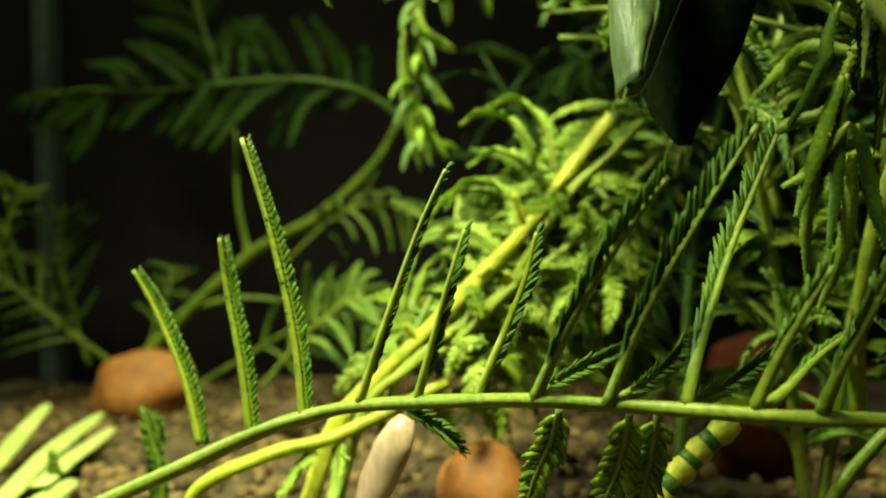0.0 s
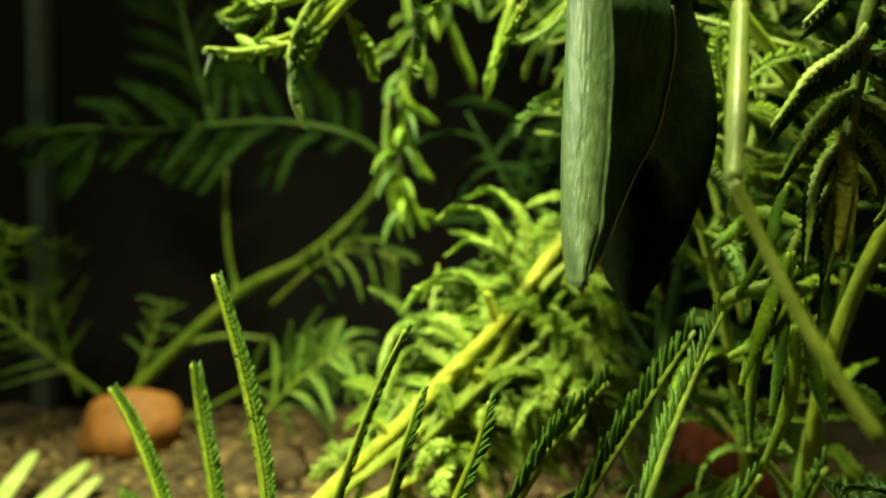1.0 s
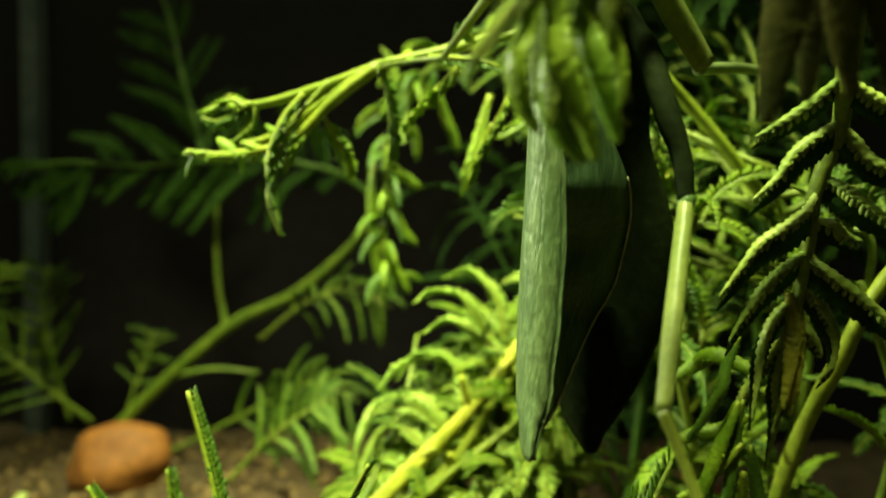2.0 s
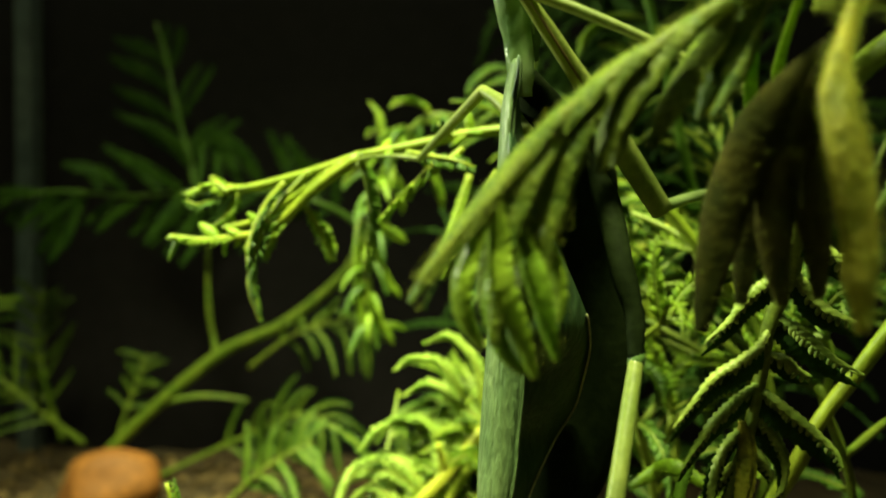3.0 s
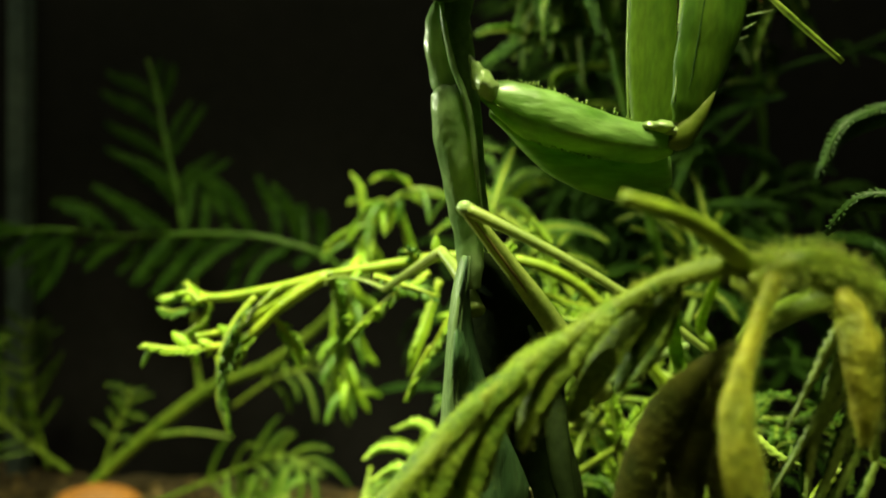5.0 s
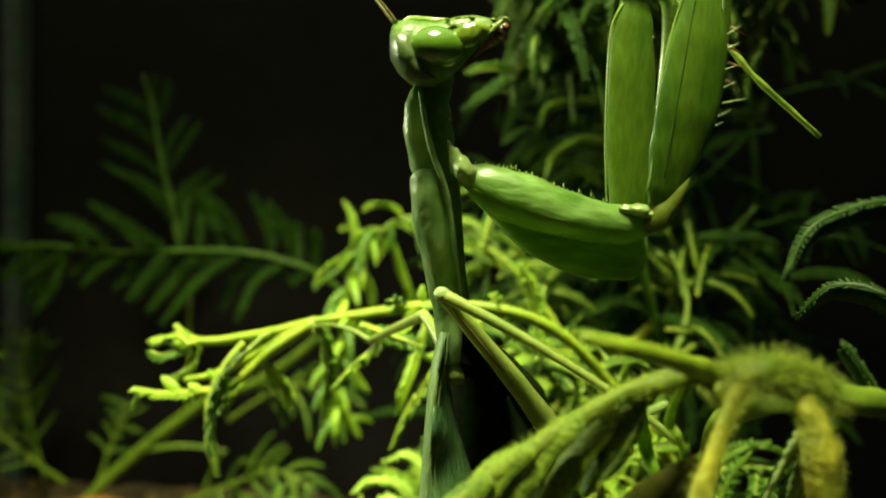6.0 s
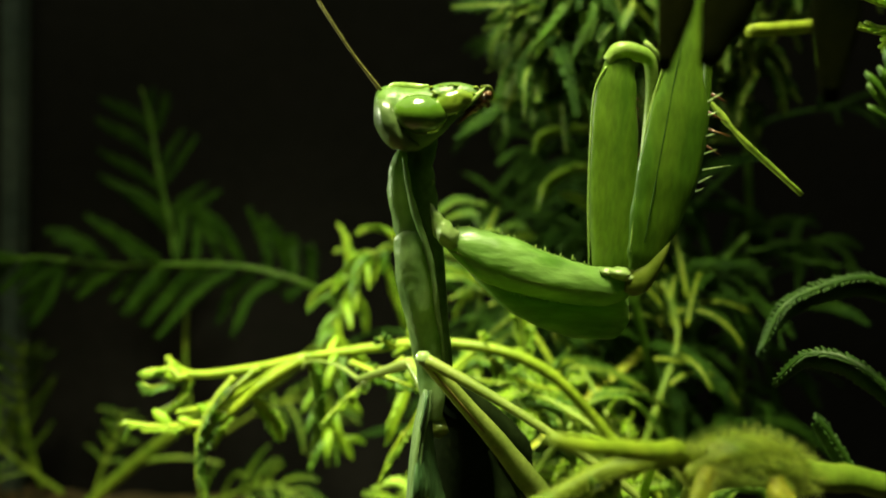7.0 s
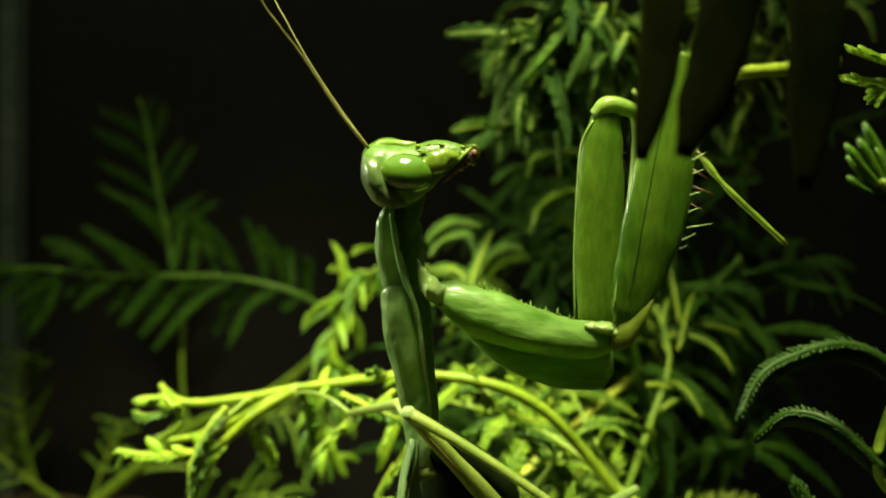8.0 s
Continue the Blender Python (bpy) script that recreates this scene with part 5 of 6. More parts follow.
# ---- the near hairy branch ----
def near_branch():
    b = thing("acacia_branch", P(47.3, 41.0, 88.4), "near hairy acacia branch with drooping folded leaves, arching over", "branch", "acacia branches")
    stalk(b, [P(51.0, 42.0, 86.6), P(47.3, 41.0, 88.4), P(43.5, 40.0, 89.6), P(40.7, 39.0, 90.0), P(38.5, 38.5, 90.3)], 0.8, 1.0, STEM, sides=14, n=34, lumps=0.15)
    arch = [P(31.9, 36.6, 91.7), P(29.7, 36.3, 91.8), P(27.5, 36.0, 91.2), P(25.3, 36.0, 90.3), P(22.9, 35.7, 88.8), P(20.4, 35.4, 87.1), P(17.9, 35.0, 85.2), P(15.4, 34.7, 83.1), P(13.5, 34.4, 80.8), P(11.8, 34.2, 78.6), P(10.0, 34.0, 76.5), P(8.2, 34.0, 74.1)]
    m = Mesh()
    thin = lambda s: 0.66 - 0.26 * s - 0.2 * max(0.0, s - 0.8) / 0.2
    m.tube(spline(arch, 66), thin, 14, lumps=0.3, seed=4)
    part("midrib", m, STEM_HAIRY, b, "hairy yellow-green midrib")
    hump = [P(39.4, 38.7, 89.7), P(38.3, 38.4, 90.5), P(36.7, 38.0, 91.3), P(35.2, 37.5, 91.7), P(33.4, 37.0, 91.8), P(31.9, 36.6, 91.3), P(30.6, 36.1, 90.5)]
    full = lambda s: 0.8 + 0.42 * math.sin(math.pi * min(1.0, 0.12 + s)) ** 0.8
    m = Mesh()
    m.tube(spline(hump, 40), full, 18, lumps=0.3, seed=9)
    part("hump", m, STEM_HAIRY, b, "swollen densely hairy joint")
    petiole = [P(31.2, 38.0, 90.4), P(31.0, 37.6, 91.2), P(29.9, 36.0, 92.2), P(28.5, 34.0, 92.8), P(26.1, 31.0, 93.9), P(23.8, 29.0, 94.7), P(22.1, 28.2, 95.1), P(21.0, 28.0, 95.4)]
    spindle(b, petiole, [0.8, 0.8, 0.7, 0.62, 0.55, 0.48, 0.42, 0.3], STEM_YELLOW, 0.95, Vector((-0.2, -0.5, 0.8)), "petiole", 3)
    strap = [P(33.6, 37.0, 91.9), P(32.3, 36.2, 91.2), P(31.4, 35.0, 90.2), P(30.1, 33.5, 88.2), P(29.0, 32.0, 86.0), P(28.6, 31.0, 84.1), P(28.9, 30.6, 81.9), P(29.5, 30.6, 79.0), P(30.0, 30.6, 76.0), P(30.4, 30.8, 72.8)]
    wide = widths([0.9, 0.75, 0.6, 0.56, 0.72, 1.0, 1.15, 1.12, 0.95, 0.35])
    m = Mesh()
    m.tube(spline(strap, 60), wide, 18, 0.55, Vector((0.15, -1, 0.1)), 0.28, 2)
    part("leaf_strap", m, STRAP, b, "broad hairy yellow-green leaf fold")
    low = [P(37.6, 38.2, 90.6), P(36.8, 36.9, 90.3), P(36.8, 35.9, 89.2), P(37.2, 35.2, 87.3), P(37.6, 35.0, 84.5), P(37.8, 35.0, 81.7)]
    wide_low = widths([0.5, 0.7, 1.05, 1.2, 1.05, 0.4])
    m = Mesh()
    m.tube(spline(low, 40), wide_low, 16, 0.6, Vector((0.15, -1, 0.1)), 0.3, 6)
    part("leaf_strap", m, STRAP, b, "short hairy yellow-green leaf fold")
    hairs = Mesh()
    fuzz(hairs, arch, thin, 3000, 0.55, 51)
    fuzz(hairs, hump, full, 2800, 1.0, 52, 0.014)
    fuzz(hairs, strap, lambda s: wide(s) * 0.95, 2200, 0.42, 53)
    fuzz(hairs, low, lambda s: wide_low(s) * 0.95, 900, 0.4, 54)
    # side leaves folded along the arch, and the tuft at its end
    for k, (c, w) in enumerate((
        ([P(25.2, 36.5, 90.2), P(24.3, 36.4, 88.4), P(22.9, 36.2, 86.1), P(21.7, 36.1, 83.8), P(20.9, 36.0, 82.0)], 2.0),
        ([P(22.7, 35.5, 89.0), P(21.0, 35.4, 87.1), P(19.5, 35.2, 85.0), P(18.4, 35.1, 82.7), P(17.9, 35.0, 80.5)], 2.2),
        ([P(19.8, 35.2, 87.6), P(18.1, 35.1, 85.4), P(16.6, 34.9, 83.0), P(15.6, 34.8, 80.3), P(15.1, 34.6, 77.5), P(15.0, 34.5, 75.0)], 2.3),
        ([P(17.4, 35.0, 85.8), P(15.5, 34.8, 83.0), P(13.9, 34.6, 80.3), P(12.9, 34.4, 77.4), P(12.5, 34.2, 74.0), P(12.3, 34.0, 71.0)], 2.2),
        ([P(15.0, 34.6, 83.6), P(13.1, 34.5, 80.6), P(11.0, 34.3, 77.8), P(9.2, 34.1, 75.4), P(7.7, 34.0, 73.2)], 1.7),
        ([P(26.6, 36.5, 90.9), P(25.6, 36.5, 88.6), P(24.4, 36.5, 86.0), P(23.6, 36.5, 83.7)], 1.7),
        ([P(21.6, 36.5, 88.5), P(20.3, 36.5, 85.5), P(19.3, 36.5, 82.9), P(18.9, 36.5, 80.9)], 1.6),
        ([P(18.8, 36.5, 86.4), P(17.3, 36.5, 83.5), P(16.3, 36.5, 80.2), P(16.1, 36.5, 77.2)], 1.7),
        ([P(16.4, 36.0, 84.1), P(14.8, 36.0, 80.8), P(14.1, 36.0, 77.6), P(14.1, 36.0, 73.9), P(14.5, 36.0, 72.0)], 1.7),
        ([P(14.0, 35.6, 81.8), P(12.6, 35.7, 78.8), P(11.9, 35.9, 75.9), P(11.7, 36.0, 72.5)], 1.6),
        ([P(27.0, 37.5, 90.1), P(26.7, 37.7, 88.4), P(25.8, 37.8, 85.6), P(24.9, 38.0, 84.1)], 1.3),
    )):
        c[0] = min(spline(arch, 60), key=lambda p: (p - c[0]).length)
        if k < 5:
            c[0] = c[0] + P(0, -0.5, 0.3)
        pod(b, c, w, LEAF_NEAR, 800 + k, Vector((-0.5, -0.75, 0.45)), 0.36, 0.10, 0.7, "leaf_fold", 0.5)
        fuzz(hairs, c, lambda s: w * 0.4, 420, 0.3, 900 + k, 0.008)
    for k, (c, w) in enumerate((
        ([P(13.0, 35.0, 78.1), P(12.5, 34.4, 76.3), P(12.7, 34.0, 74.2), P(13.7, 33.8, 71.8), P(14.6, 33.8, 69.3)], 1.7),
        ([P(13.5, 35.4, 77.8), P(13.8, 34.8, 76.3), P(14.6, 34.4, 74.5), P(15.2, 34.2, 72.3), P(15.8, 34.2, 70.2)], 1.5),
        ([P(12.7, 35.0, 77.5), P(11.0, 34.4, 75.9), P(10.5, 34.2, 74.4), P(10.7, 34.2, 72.5), P(11.7, 34.4, 70.7)], 1.5),
        ([P(14.2, 35.8, 78.1), P(14.8, 35.4, 76.9), P(15.6, 35.2, 75.4), P(16.0, 35.0, 73.5), P(16.0, 35.0, 72.2)], 1.2),
        ([P(13.2, 35.0, 77.9), P(12.4, 34.6, 75.3), P(12.2, 34.6, 73.2), P(12.9, 34.6, 70.7), P(14.2, 34.6, 69.3)], 1.4),
    )):
        c[0] = min(spline(arch, 60), key=lambda p: (p - c[0]).length)
        pod(b, c, w * 1.12, LEAF_TUFT, 820 + k, Vector((-0.75, -0.6, 0.2)), 0.4, 0.22)
        fuzz(hairs, c, lambda s: w * 0.42, 200, 0.25, 845 + k, 0.008)
    # brownish olive leaves that hang from the strap's root, branch shade put into their colour
    for k, (c, w) in enumerate((
        ([P(29.6, 33.6, 87.4), P(26.9, 35.2, 83.7), P(25.7, 36.0, 80.0), P(24.9, 36.3, 76.2), P(24.4, 36.5, 71.6)], 2.7),
        ([P(29.4, 33.2, 86.8), P(28.2, 35.2, 82.3), P(28.1, 36.0, 79.1), P(28.3, 36.3, 76.3), P(29.0, 36.5, 73.3)], 2.2),
        ([P(29.6, 33.4, 86.6), P(29.7, 36.0, 82.3), P(30.2, 36.5, 79.5), P(31.0, 37.0, 76.9), P(31.3, 37.0, 73.7)], 2.0),
        ([P(29.6, 33.8, 87.0), P(28.3, 37.0, 82.7), P(27.8, 37.5, 79.5), P(27.4, 38.0, 76.1), P(27.2, 38.0, 73.1)], 2.0),
    )):
        pod(b, c, w, LEAF_OLIVE_SHADED, 860 + k, Vector((-0.2, -1, 0.1)), 0.35, 0.06, 0.9, "withered_leaf")
        fuzz(hairs, c, lambda s: w * 0.42 * math.sin(math.pi * (0.07 + 0.88 * s)) ** 0.55, 320, 0.3, 870 + k, 0.008)
    # a thin open leaf and an upright blade seen through the gaps
    for k, (c, w) in enumerate((
        ([P(27.6, 41.5, 87.4), P(28.6, 41.5, 85.3), P(29.5, 41.5, 83.3), P(30.3, 41.5, 81.2)], 0.9),
        ([P(29.2, 41.0, 88.4), P(29.9, 41.0, 87.4), P(30.6, 41.0, 86.2), P(31.1, 41.0, 85.0)], 0.65),
    )):
        c[0] = min(spline(arch, 60), key=lambda p: (p - c[0]).length)
        pod(b, c, w, LEAF_TUFT, 880 + k, flat=0.3)
    # folded leaves on the far side of the joint, in slanting rows
    for k, (c, w) in enumerate((
        ([P(37.9, 39.0, 90.6), P(37.6, 39.0, 87.8), P(36.4, 39.0, 84.7), P(35.0, 39.0, 81.1)], 1.3),
        ([P(39.2, 39.4, 87.1), P(37.9, 39.3, 83.8), P(36.3, 39.3, 80.3), P(34.7, 39.2, 77.2)], 1.4),
        ([P(38.2, 39.6, 83.8), P(37.4, 39.6, 81.2), P(37.1, 39.6, 78.3), P(37.1, 39.6, 76.1)], 1.2),
        ([P(40.8, 40.0, 83.9), P(39.5, 39.9, 81.4), P(38.4, 39.7, 77.9), P(36.9, 39.6, 73.4)], 1.4),
        ([P(41.7, 40.2, 81.7), P(39.8, 40.1, 78.2), P(38.5, 40.1, 75.0), P(37.9, 40.0, 72.6)], 1.4),
        ([P(42.5, 40.4, 78.3), P(40.6, 40.3, 74.8), P(39.5, 40.3, 72.5), P(38.8, 40.2, 70.2)], 1.4),
        ([P(38.7, 39.6, 89.9), P(38.6, 39.6, 87.4), P(37.8, 39.6, 84.5), P(37.3, 39.6, 81.9)], 1.2),
        ([P(40.7, 40.2, 87.8), P(40.3, 40.2, 84.9), P(39.8, 40.2, 81.9), P(39.8, 40.2, 79.0)], 1.2),
    )):
        c[0] = min(spline([P(38.4, 38.6, 90.2), P(38.6, 39.4, 87.4), P(40.0, 40.0, 84.8), P(41.4, 40.6, 82.0), P(42.2, 41.0, 78.8)], 60), key=lambda p: (p - c[0]).length)
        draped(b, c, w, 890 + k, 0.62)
        fuzz(hairs, c, lambda s: 0.28, 160, 0.25, 990 + k, 0.008)
    stalk(b, [P(38.4, 38.6, 90.2), P(38.6, 39.4, 87.4), P(40.0, 40.0, 84.8), P(41.4, 40.6, 82.0), P(42.2, 41.0, 78.8)], 0.6, 0.3, STEM_HAIRY, "midrib", n=24)
    tagged(part("hairs", hairs, HAIR, b, "fine pale hairs"), kind="stuff")


near_branch()


# ---- curled side leaves beyond the insect's claws ----
def curls():
    b = thing("acacia_branch", P(53.0, 44.0, 90.9), "acacia twig with curled comb-like leaves over a dark gap", "branch", "acacia branches")
    stalk(b, [P(54.3, 46.0, 85.5), P(51.2, 45.0, 90.2), P(48.1, 44.0, 93.9), P(49.4, 44.5, 100.5), P(50.7, 45.0, 104.6)], 0.4, 0.3, STEM)
    for k, c in enumerate((
        [P(49.2, 44.0, 99.8), P(47.0, 43.5, 101.6), P(43.9, 43.0, 102.5), P(40.5, 42.3, 101.7), P(37.9, 41.5, 100.3), P(36.6, 41.0, 97.5)],
        [P(48.5, 44.0, 93.5), P(46.5, 44.5, 95.3), P(44.7, 46.0, 96.3), P(42.6, 47.0, 96.0), P(41.1, 48.0, 93.7)],
        [P(44.9, 42.0, 88.3), P(43.3, 42.0, 90.6), P(41.9, 42.0, 92.3), P(41.2, 42.0, 92.9)],
    )):
        pod(b, [p + P(0, 0.1, -0.4) for p in c], 1.5 if k < 2 else 0.9, LEAF_BLUE, 880 + k, Vector((-0.1, -1, 0.1)), 0.35, 0.25, 0.6)
        pinna(b, [p + P(0, -0.1, 0.1) for p in c], 0.36, 0.62, 0.42, 46, 20, Vector((-0.1, -0.5, 0.9)), LEAF_BLUE, LEAF_BLUE, 900 + k, 0.25, 0.6, 0.42, each=True, thick=0.1)
    s = thing("acacia_sprig", P(47.9, 42.0, 110.4), "small dark green acacia sprig with a reddish tip", "sprig")
    base = P(47.1, 42.0, 111.1)
    stalk(s, [P(50.4, 43.0, 108.6), base, P(44.1, 41.5, 113.9)], 0.3, 0.25, STEM)
    for k, (x, y) in enumerate(((1497, 265), (1500, 320), (1530, 228), (1520, 255), (1550, 270), (1540, 330), (1500, 285))):
        end = cam_place(x, y)
        m = Mesh()
        m.blade(P(45.7, 42.0, 112.5), (end - P(45.7, 42.0, 112.5)).normalized(), Vector((-0.5, -0.6, 0.6)).normalized(), (end - P(45.7, 42.0, 112.5)).length, 0.0017, 0.00028, 0.08, 6)
        part("blade", m, LEAF, s)
    f = thing("acacia_leaf", P(58.4, 60.0, 124.5), "pale lit acacia leaf tips reaching in", "leaf", "acacia leaves")
    for k, c in enumerate(([P(57.4, 60.0, 124.4), P(53.9, 60.0, 124.6), P(50.3, 60.0, 125.4)], [P(57.7, 60.0, 122.5), P(53.7, 60.0, 122.4), P(50.1, 60.0, 122.8)], [P(57.6, 60.0, 122.9), P(54.7, 60.0, 122.2), P(53.4, 60.0, 121.1)])):
        pinna(f, c, 0.4, 1.6, 0.9, 30, 40, Vector((0, -0.5, 0.8)), STEM_YELLOW, LEAF_FRESH, 930 + k)
    y = thing("acacia_twig", P(37.6, 60.0, 115.9), "thin yellow-green twig with small knots", "twig", "twigs among the leaves")
    stalk(y, [P(32.5, 63.0, 120.9), P(37.8, 60.5, 115.9), P(41.1, 59.5, 112.4), P(46.7, 59.0, 107.9)], 0.28, 0.22, STEM, "twig", n=30, lumps=0.6)


def cam_place(x, y):
    """Leaf tips of the sprig, spread over a plane 42 mm deep."""
    a, b, c = P(41.8, 42.0, 116.3), P(45.5, 42.0, 116.5), P(42.3, 42.0, 112.6)
    return a + (b - a) * ((x - 1500) / 100) + (c - a) * ((y - 250) / 100)


curls()


def top_leaves():
    """Near leaves that hang into the view from above, shade put into their near-black colour."""
    b = thing("acacia_leaf", P(27.5, 32.0, 129.2), "unlit drooping leaf blades hanging close before the claws", "leaf", "acacia leaves")
    stalk(b, [P(22.0, 33.0, 129.7), P(27.5, 32.0, 129.2), P(35.1, 33.0, 129.8)], 0.6, 0.5, STEM)
    for k, (c, w) in enumerate((
        ([P(25.7, 32.0, 129.0), P(26.1, 32.0, 123.6), P(26.3, 32.0, 118.9), P(25.9, 32.0, 113.8)], 1.2),
        ([P(29.6, 31.5, 129.1), P(29.7, 31.5, 123.8), P(29.0, 31.5, 118.7), P(27.9, 31.5, 114.1)], 1.55),
        ([P(33.8, 33.0, 129.7), P(34.4, 33.0, 123.9), P(34.8, 33.0, 118.8), P(35.1, 33.0, 112.9)], 1.5),
    )):
        spindle(b, c, [w * 0.7, w, w, w * 0.95, w * 0.8, w * 0.25], LEAF_UNLIT, 0.25, Vector((0.1, 1, -0.1)), "blade", k)
    t = thing("acacia_twig", P(46.7, 75.0, 125.2), "short yellow twig end among the leaves", "twig", "twigs among the leaves")
    stalk(t, [P(59.4, 80.0, 127.7), P(52.0, 76.0, 125.9), P(46.1, 74.0, 124.8)], 0.75, 0.7, STEM_YELLOW, "twig")


top_leaves()


gather()


# ---- the praying mantis ----
def limb(parent, name, ctrl, ws, mat, flat=1.0, up=Vector((0, -1, 0)), label="", sides=12, n=28, lumps=0.04):
    m = Mesh()
    m.tube(spline(ctrl, n), widths(ws), sides, flat, up, lumps, len(ORIGIN))
    return part(name, m, mat, parent, label)


def shell(parent, name, rows, mat, label="", n=36, sides=22, power=2.0, lumps=0.0, freq=9.0, seed=0):
    """A body between an upper and a lower outline; each row: upper place, lower place, half depth in millimetres."""
    tops, lows = spline([r[0] for r in rows], n), spline([r[1] for r in rows], n)
    deep = spline([Vector((r[2], 0, 0)) for r in rows], n)
    rings = []
    for a, b, d in zip(tops, lows, deep):
        c, h, d = (a + b) / 2, (a - b) / 2, max(0.02, d.x) * 0.001
        ring = []
        for k in range(sides):
            u, v = math.cos(2 * math.pi * k / sides), math.sin(2 * math.pi * k / sides)
            q = (abs(u) ** power + abs(v) ** power) ** (-1 / power)
            p = c + h * (u * q) + Vector((0, -d * v * q, 0))
            wob = noise.noise(p * (freq * 100) + Vector((seed, 0, 0)))
            ring.append(c + (p - c) * (1 + lumps * wob))
        rings.append(ring)
    m = Mesh()
    m.ring_skin(rings)
    return part(name, m, mat, parent, label)


def spikes(parent, name, rows, mat, label=""):
    """Short pointed spines, each a part; each row: root, tip, width in millimetres."""
    for a, b, r in rows:
        m = Mesh()
        m.tube([a, a.lerp(b, 0.5), b], lambda s: r * (1 - 0.9 * s), 6)
        part(name, m, mat, parent, label)


def at_height(line, z):
    """The place on a line that falls steadily, at height z."""
    pts = spline(line, 80)
    for a, b in zip(pts, pts[1:]):
        if (a.z - z) * (b.z - z) <= 0 and a.z != b.z:
            return a.lerp(b, (a.z - z) / (a.z - b.z))
    return pts[0] if z > pts[0].z else pts[-1]


def mantis():
    b = thing("praying_mantis", P(15.2, 54.0, 87.7), "large green praying mantis clinging upright to acacia twigs, forelegs folded", "insect")
    # body
    limb(b, "prothorax_plate", [P(11.6, 51.0, 109.4), P(11.4, 51.0, 108.4), P(11.4, 51.0, 107.3), P(11.6, 51.1, 105.8), P(12.1, 51.3, 104.0), P(12.5, 51.5, 102.7), P(12.7, 52.0, 101.9)], [0.3, 0.62, 0.86, 1.0, 1.1, 1.12, 0.7], THORAX, 0.7, label="grey-green glossy front plate of the thorax", n=36, sides=20, lumps=0.16)
    limb(b, "thorax", [P(12.3, 52.0, 103.1), P(12.6, 51.5, 102.4), P(12.8, 51.5, 101.1), P(13.3, 51.9, 98.8), P(13.8, 52.4, 96.4), P(14.5, 53.1, 93.2), P(14.9, 53.4, 91.0), P(15.2, 53.4, 89.1), P(15.4, 53.6, 87.1)], [0.8, 1.32, 1.5, 1.56, 1.48, 1.28, 1.15, 1.05, 0.8], THORAX, 0.82, label="grey-green glossy long thorax", n=50, sides=20, lumps=0.16)
    limb(b, "thorax_keel", [P(11.7, 50.3, 108.7), P(12.2, 50.1, 106.5), P(13.0, 50.2, 104.1), P(13.8, 50.2, 102.2), P(14.6, 50.5, 99.6), P(15.1, 51.1, 96.8), P(15.7, 51.8, 93.9), P(16.0, 52.6, 91.8)], [0.1, 0.2, 0.26, 0.26, 0.24, 0.2, 0.15, 0.1], THORAX, 1.0, label="raised edge of the thorax", n=60, sides=10, lumps=0.5)
    limb(b, "neck", [P(12.7, 51.8, 110.4), P(12.8, 52.0, 108.6), P(13.0, 52.2, 106.8), P(13.4, 52.4, 104.9), P(14.3, 52.8, 101.1), P(15.3, 53.4, 95.9), P(16.1, 53.8, 92.0), P(16.5, 54.2, 90.0)], [1.5, 1.35, 1.2, 1.1, 0.95, 0.75, 0.55, 0.15], NECK, 0.9, label="shaded green underside of neck and breast", n=50, sides=18, lumps=0.3)
    spikes(b, "neck_spine", [(P(13.9, 51.8, 107.1), P(14.3, 51.5, 106.8), 0.12), (P(13.9, 51.8, 106.4), P(14.1, 51.5, 106.9), 0.1), (P(13.8, 51.8, 107.9), P(14.0, 51.6, 108.1), 0.1), (P(14.0, 52.0, 105.6), P(14.3, 51.8, 105.4), 0.08)], GREEN_PALE)
    left = [P(14.3, 53.8, 89.8), P(13.7, 53.0, 85.5), P(13.5, 52.9, 78.0), P(13.2, 52.6, 68.0), P(12.8, 52.1, 58.8), P(12.8, 51.7, 52.0), P(13.1, 51.4, 49.2)]
    belly_right = [P(16.8, 57.0, 89.8), P(21.5, 60.0, 86.0), P(25.1, 63.0, 82.0), P(25.5, 64.0, 76.8), P(25.9, 65.0, 73.1), P(27.7, 65.0, 68.1), P(28.5, 65.0, 64.3), P(28.2, 65.0, 59.0), P(25.9, 64.0, 52.9), P(23.3, 63.0, 48.8), P(21.1, 62.0, 45.8)]
    belly_left = [P(15.0, 57.0, 89.8), P(15.6, 60.0, 86.0), P(15.6, 63.0, 78.0), P(16.4, 65.0, 68.1), P(16.2, 64.0, 57.8), P(16.4, 63.5, 52.7), P(17.6, 63.0, 49.7), P(18.3, 62.5, 47.5), P(19.9, 62.0, 45.5)]
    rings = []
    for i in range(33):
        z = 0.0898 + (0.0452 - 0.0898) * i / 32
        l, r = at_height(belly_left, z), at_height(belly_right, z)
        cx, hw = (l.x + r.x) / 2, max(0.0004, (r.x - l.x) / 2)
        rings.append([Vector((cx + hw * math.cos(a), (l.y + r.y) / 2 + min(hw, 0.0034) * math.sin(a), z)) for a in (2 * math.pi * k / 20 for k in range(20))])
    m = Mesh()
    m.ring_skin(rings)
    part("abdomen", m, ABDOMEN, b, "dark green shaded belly")
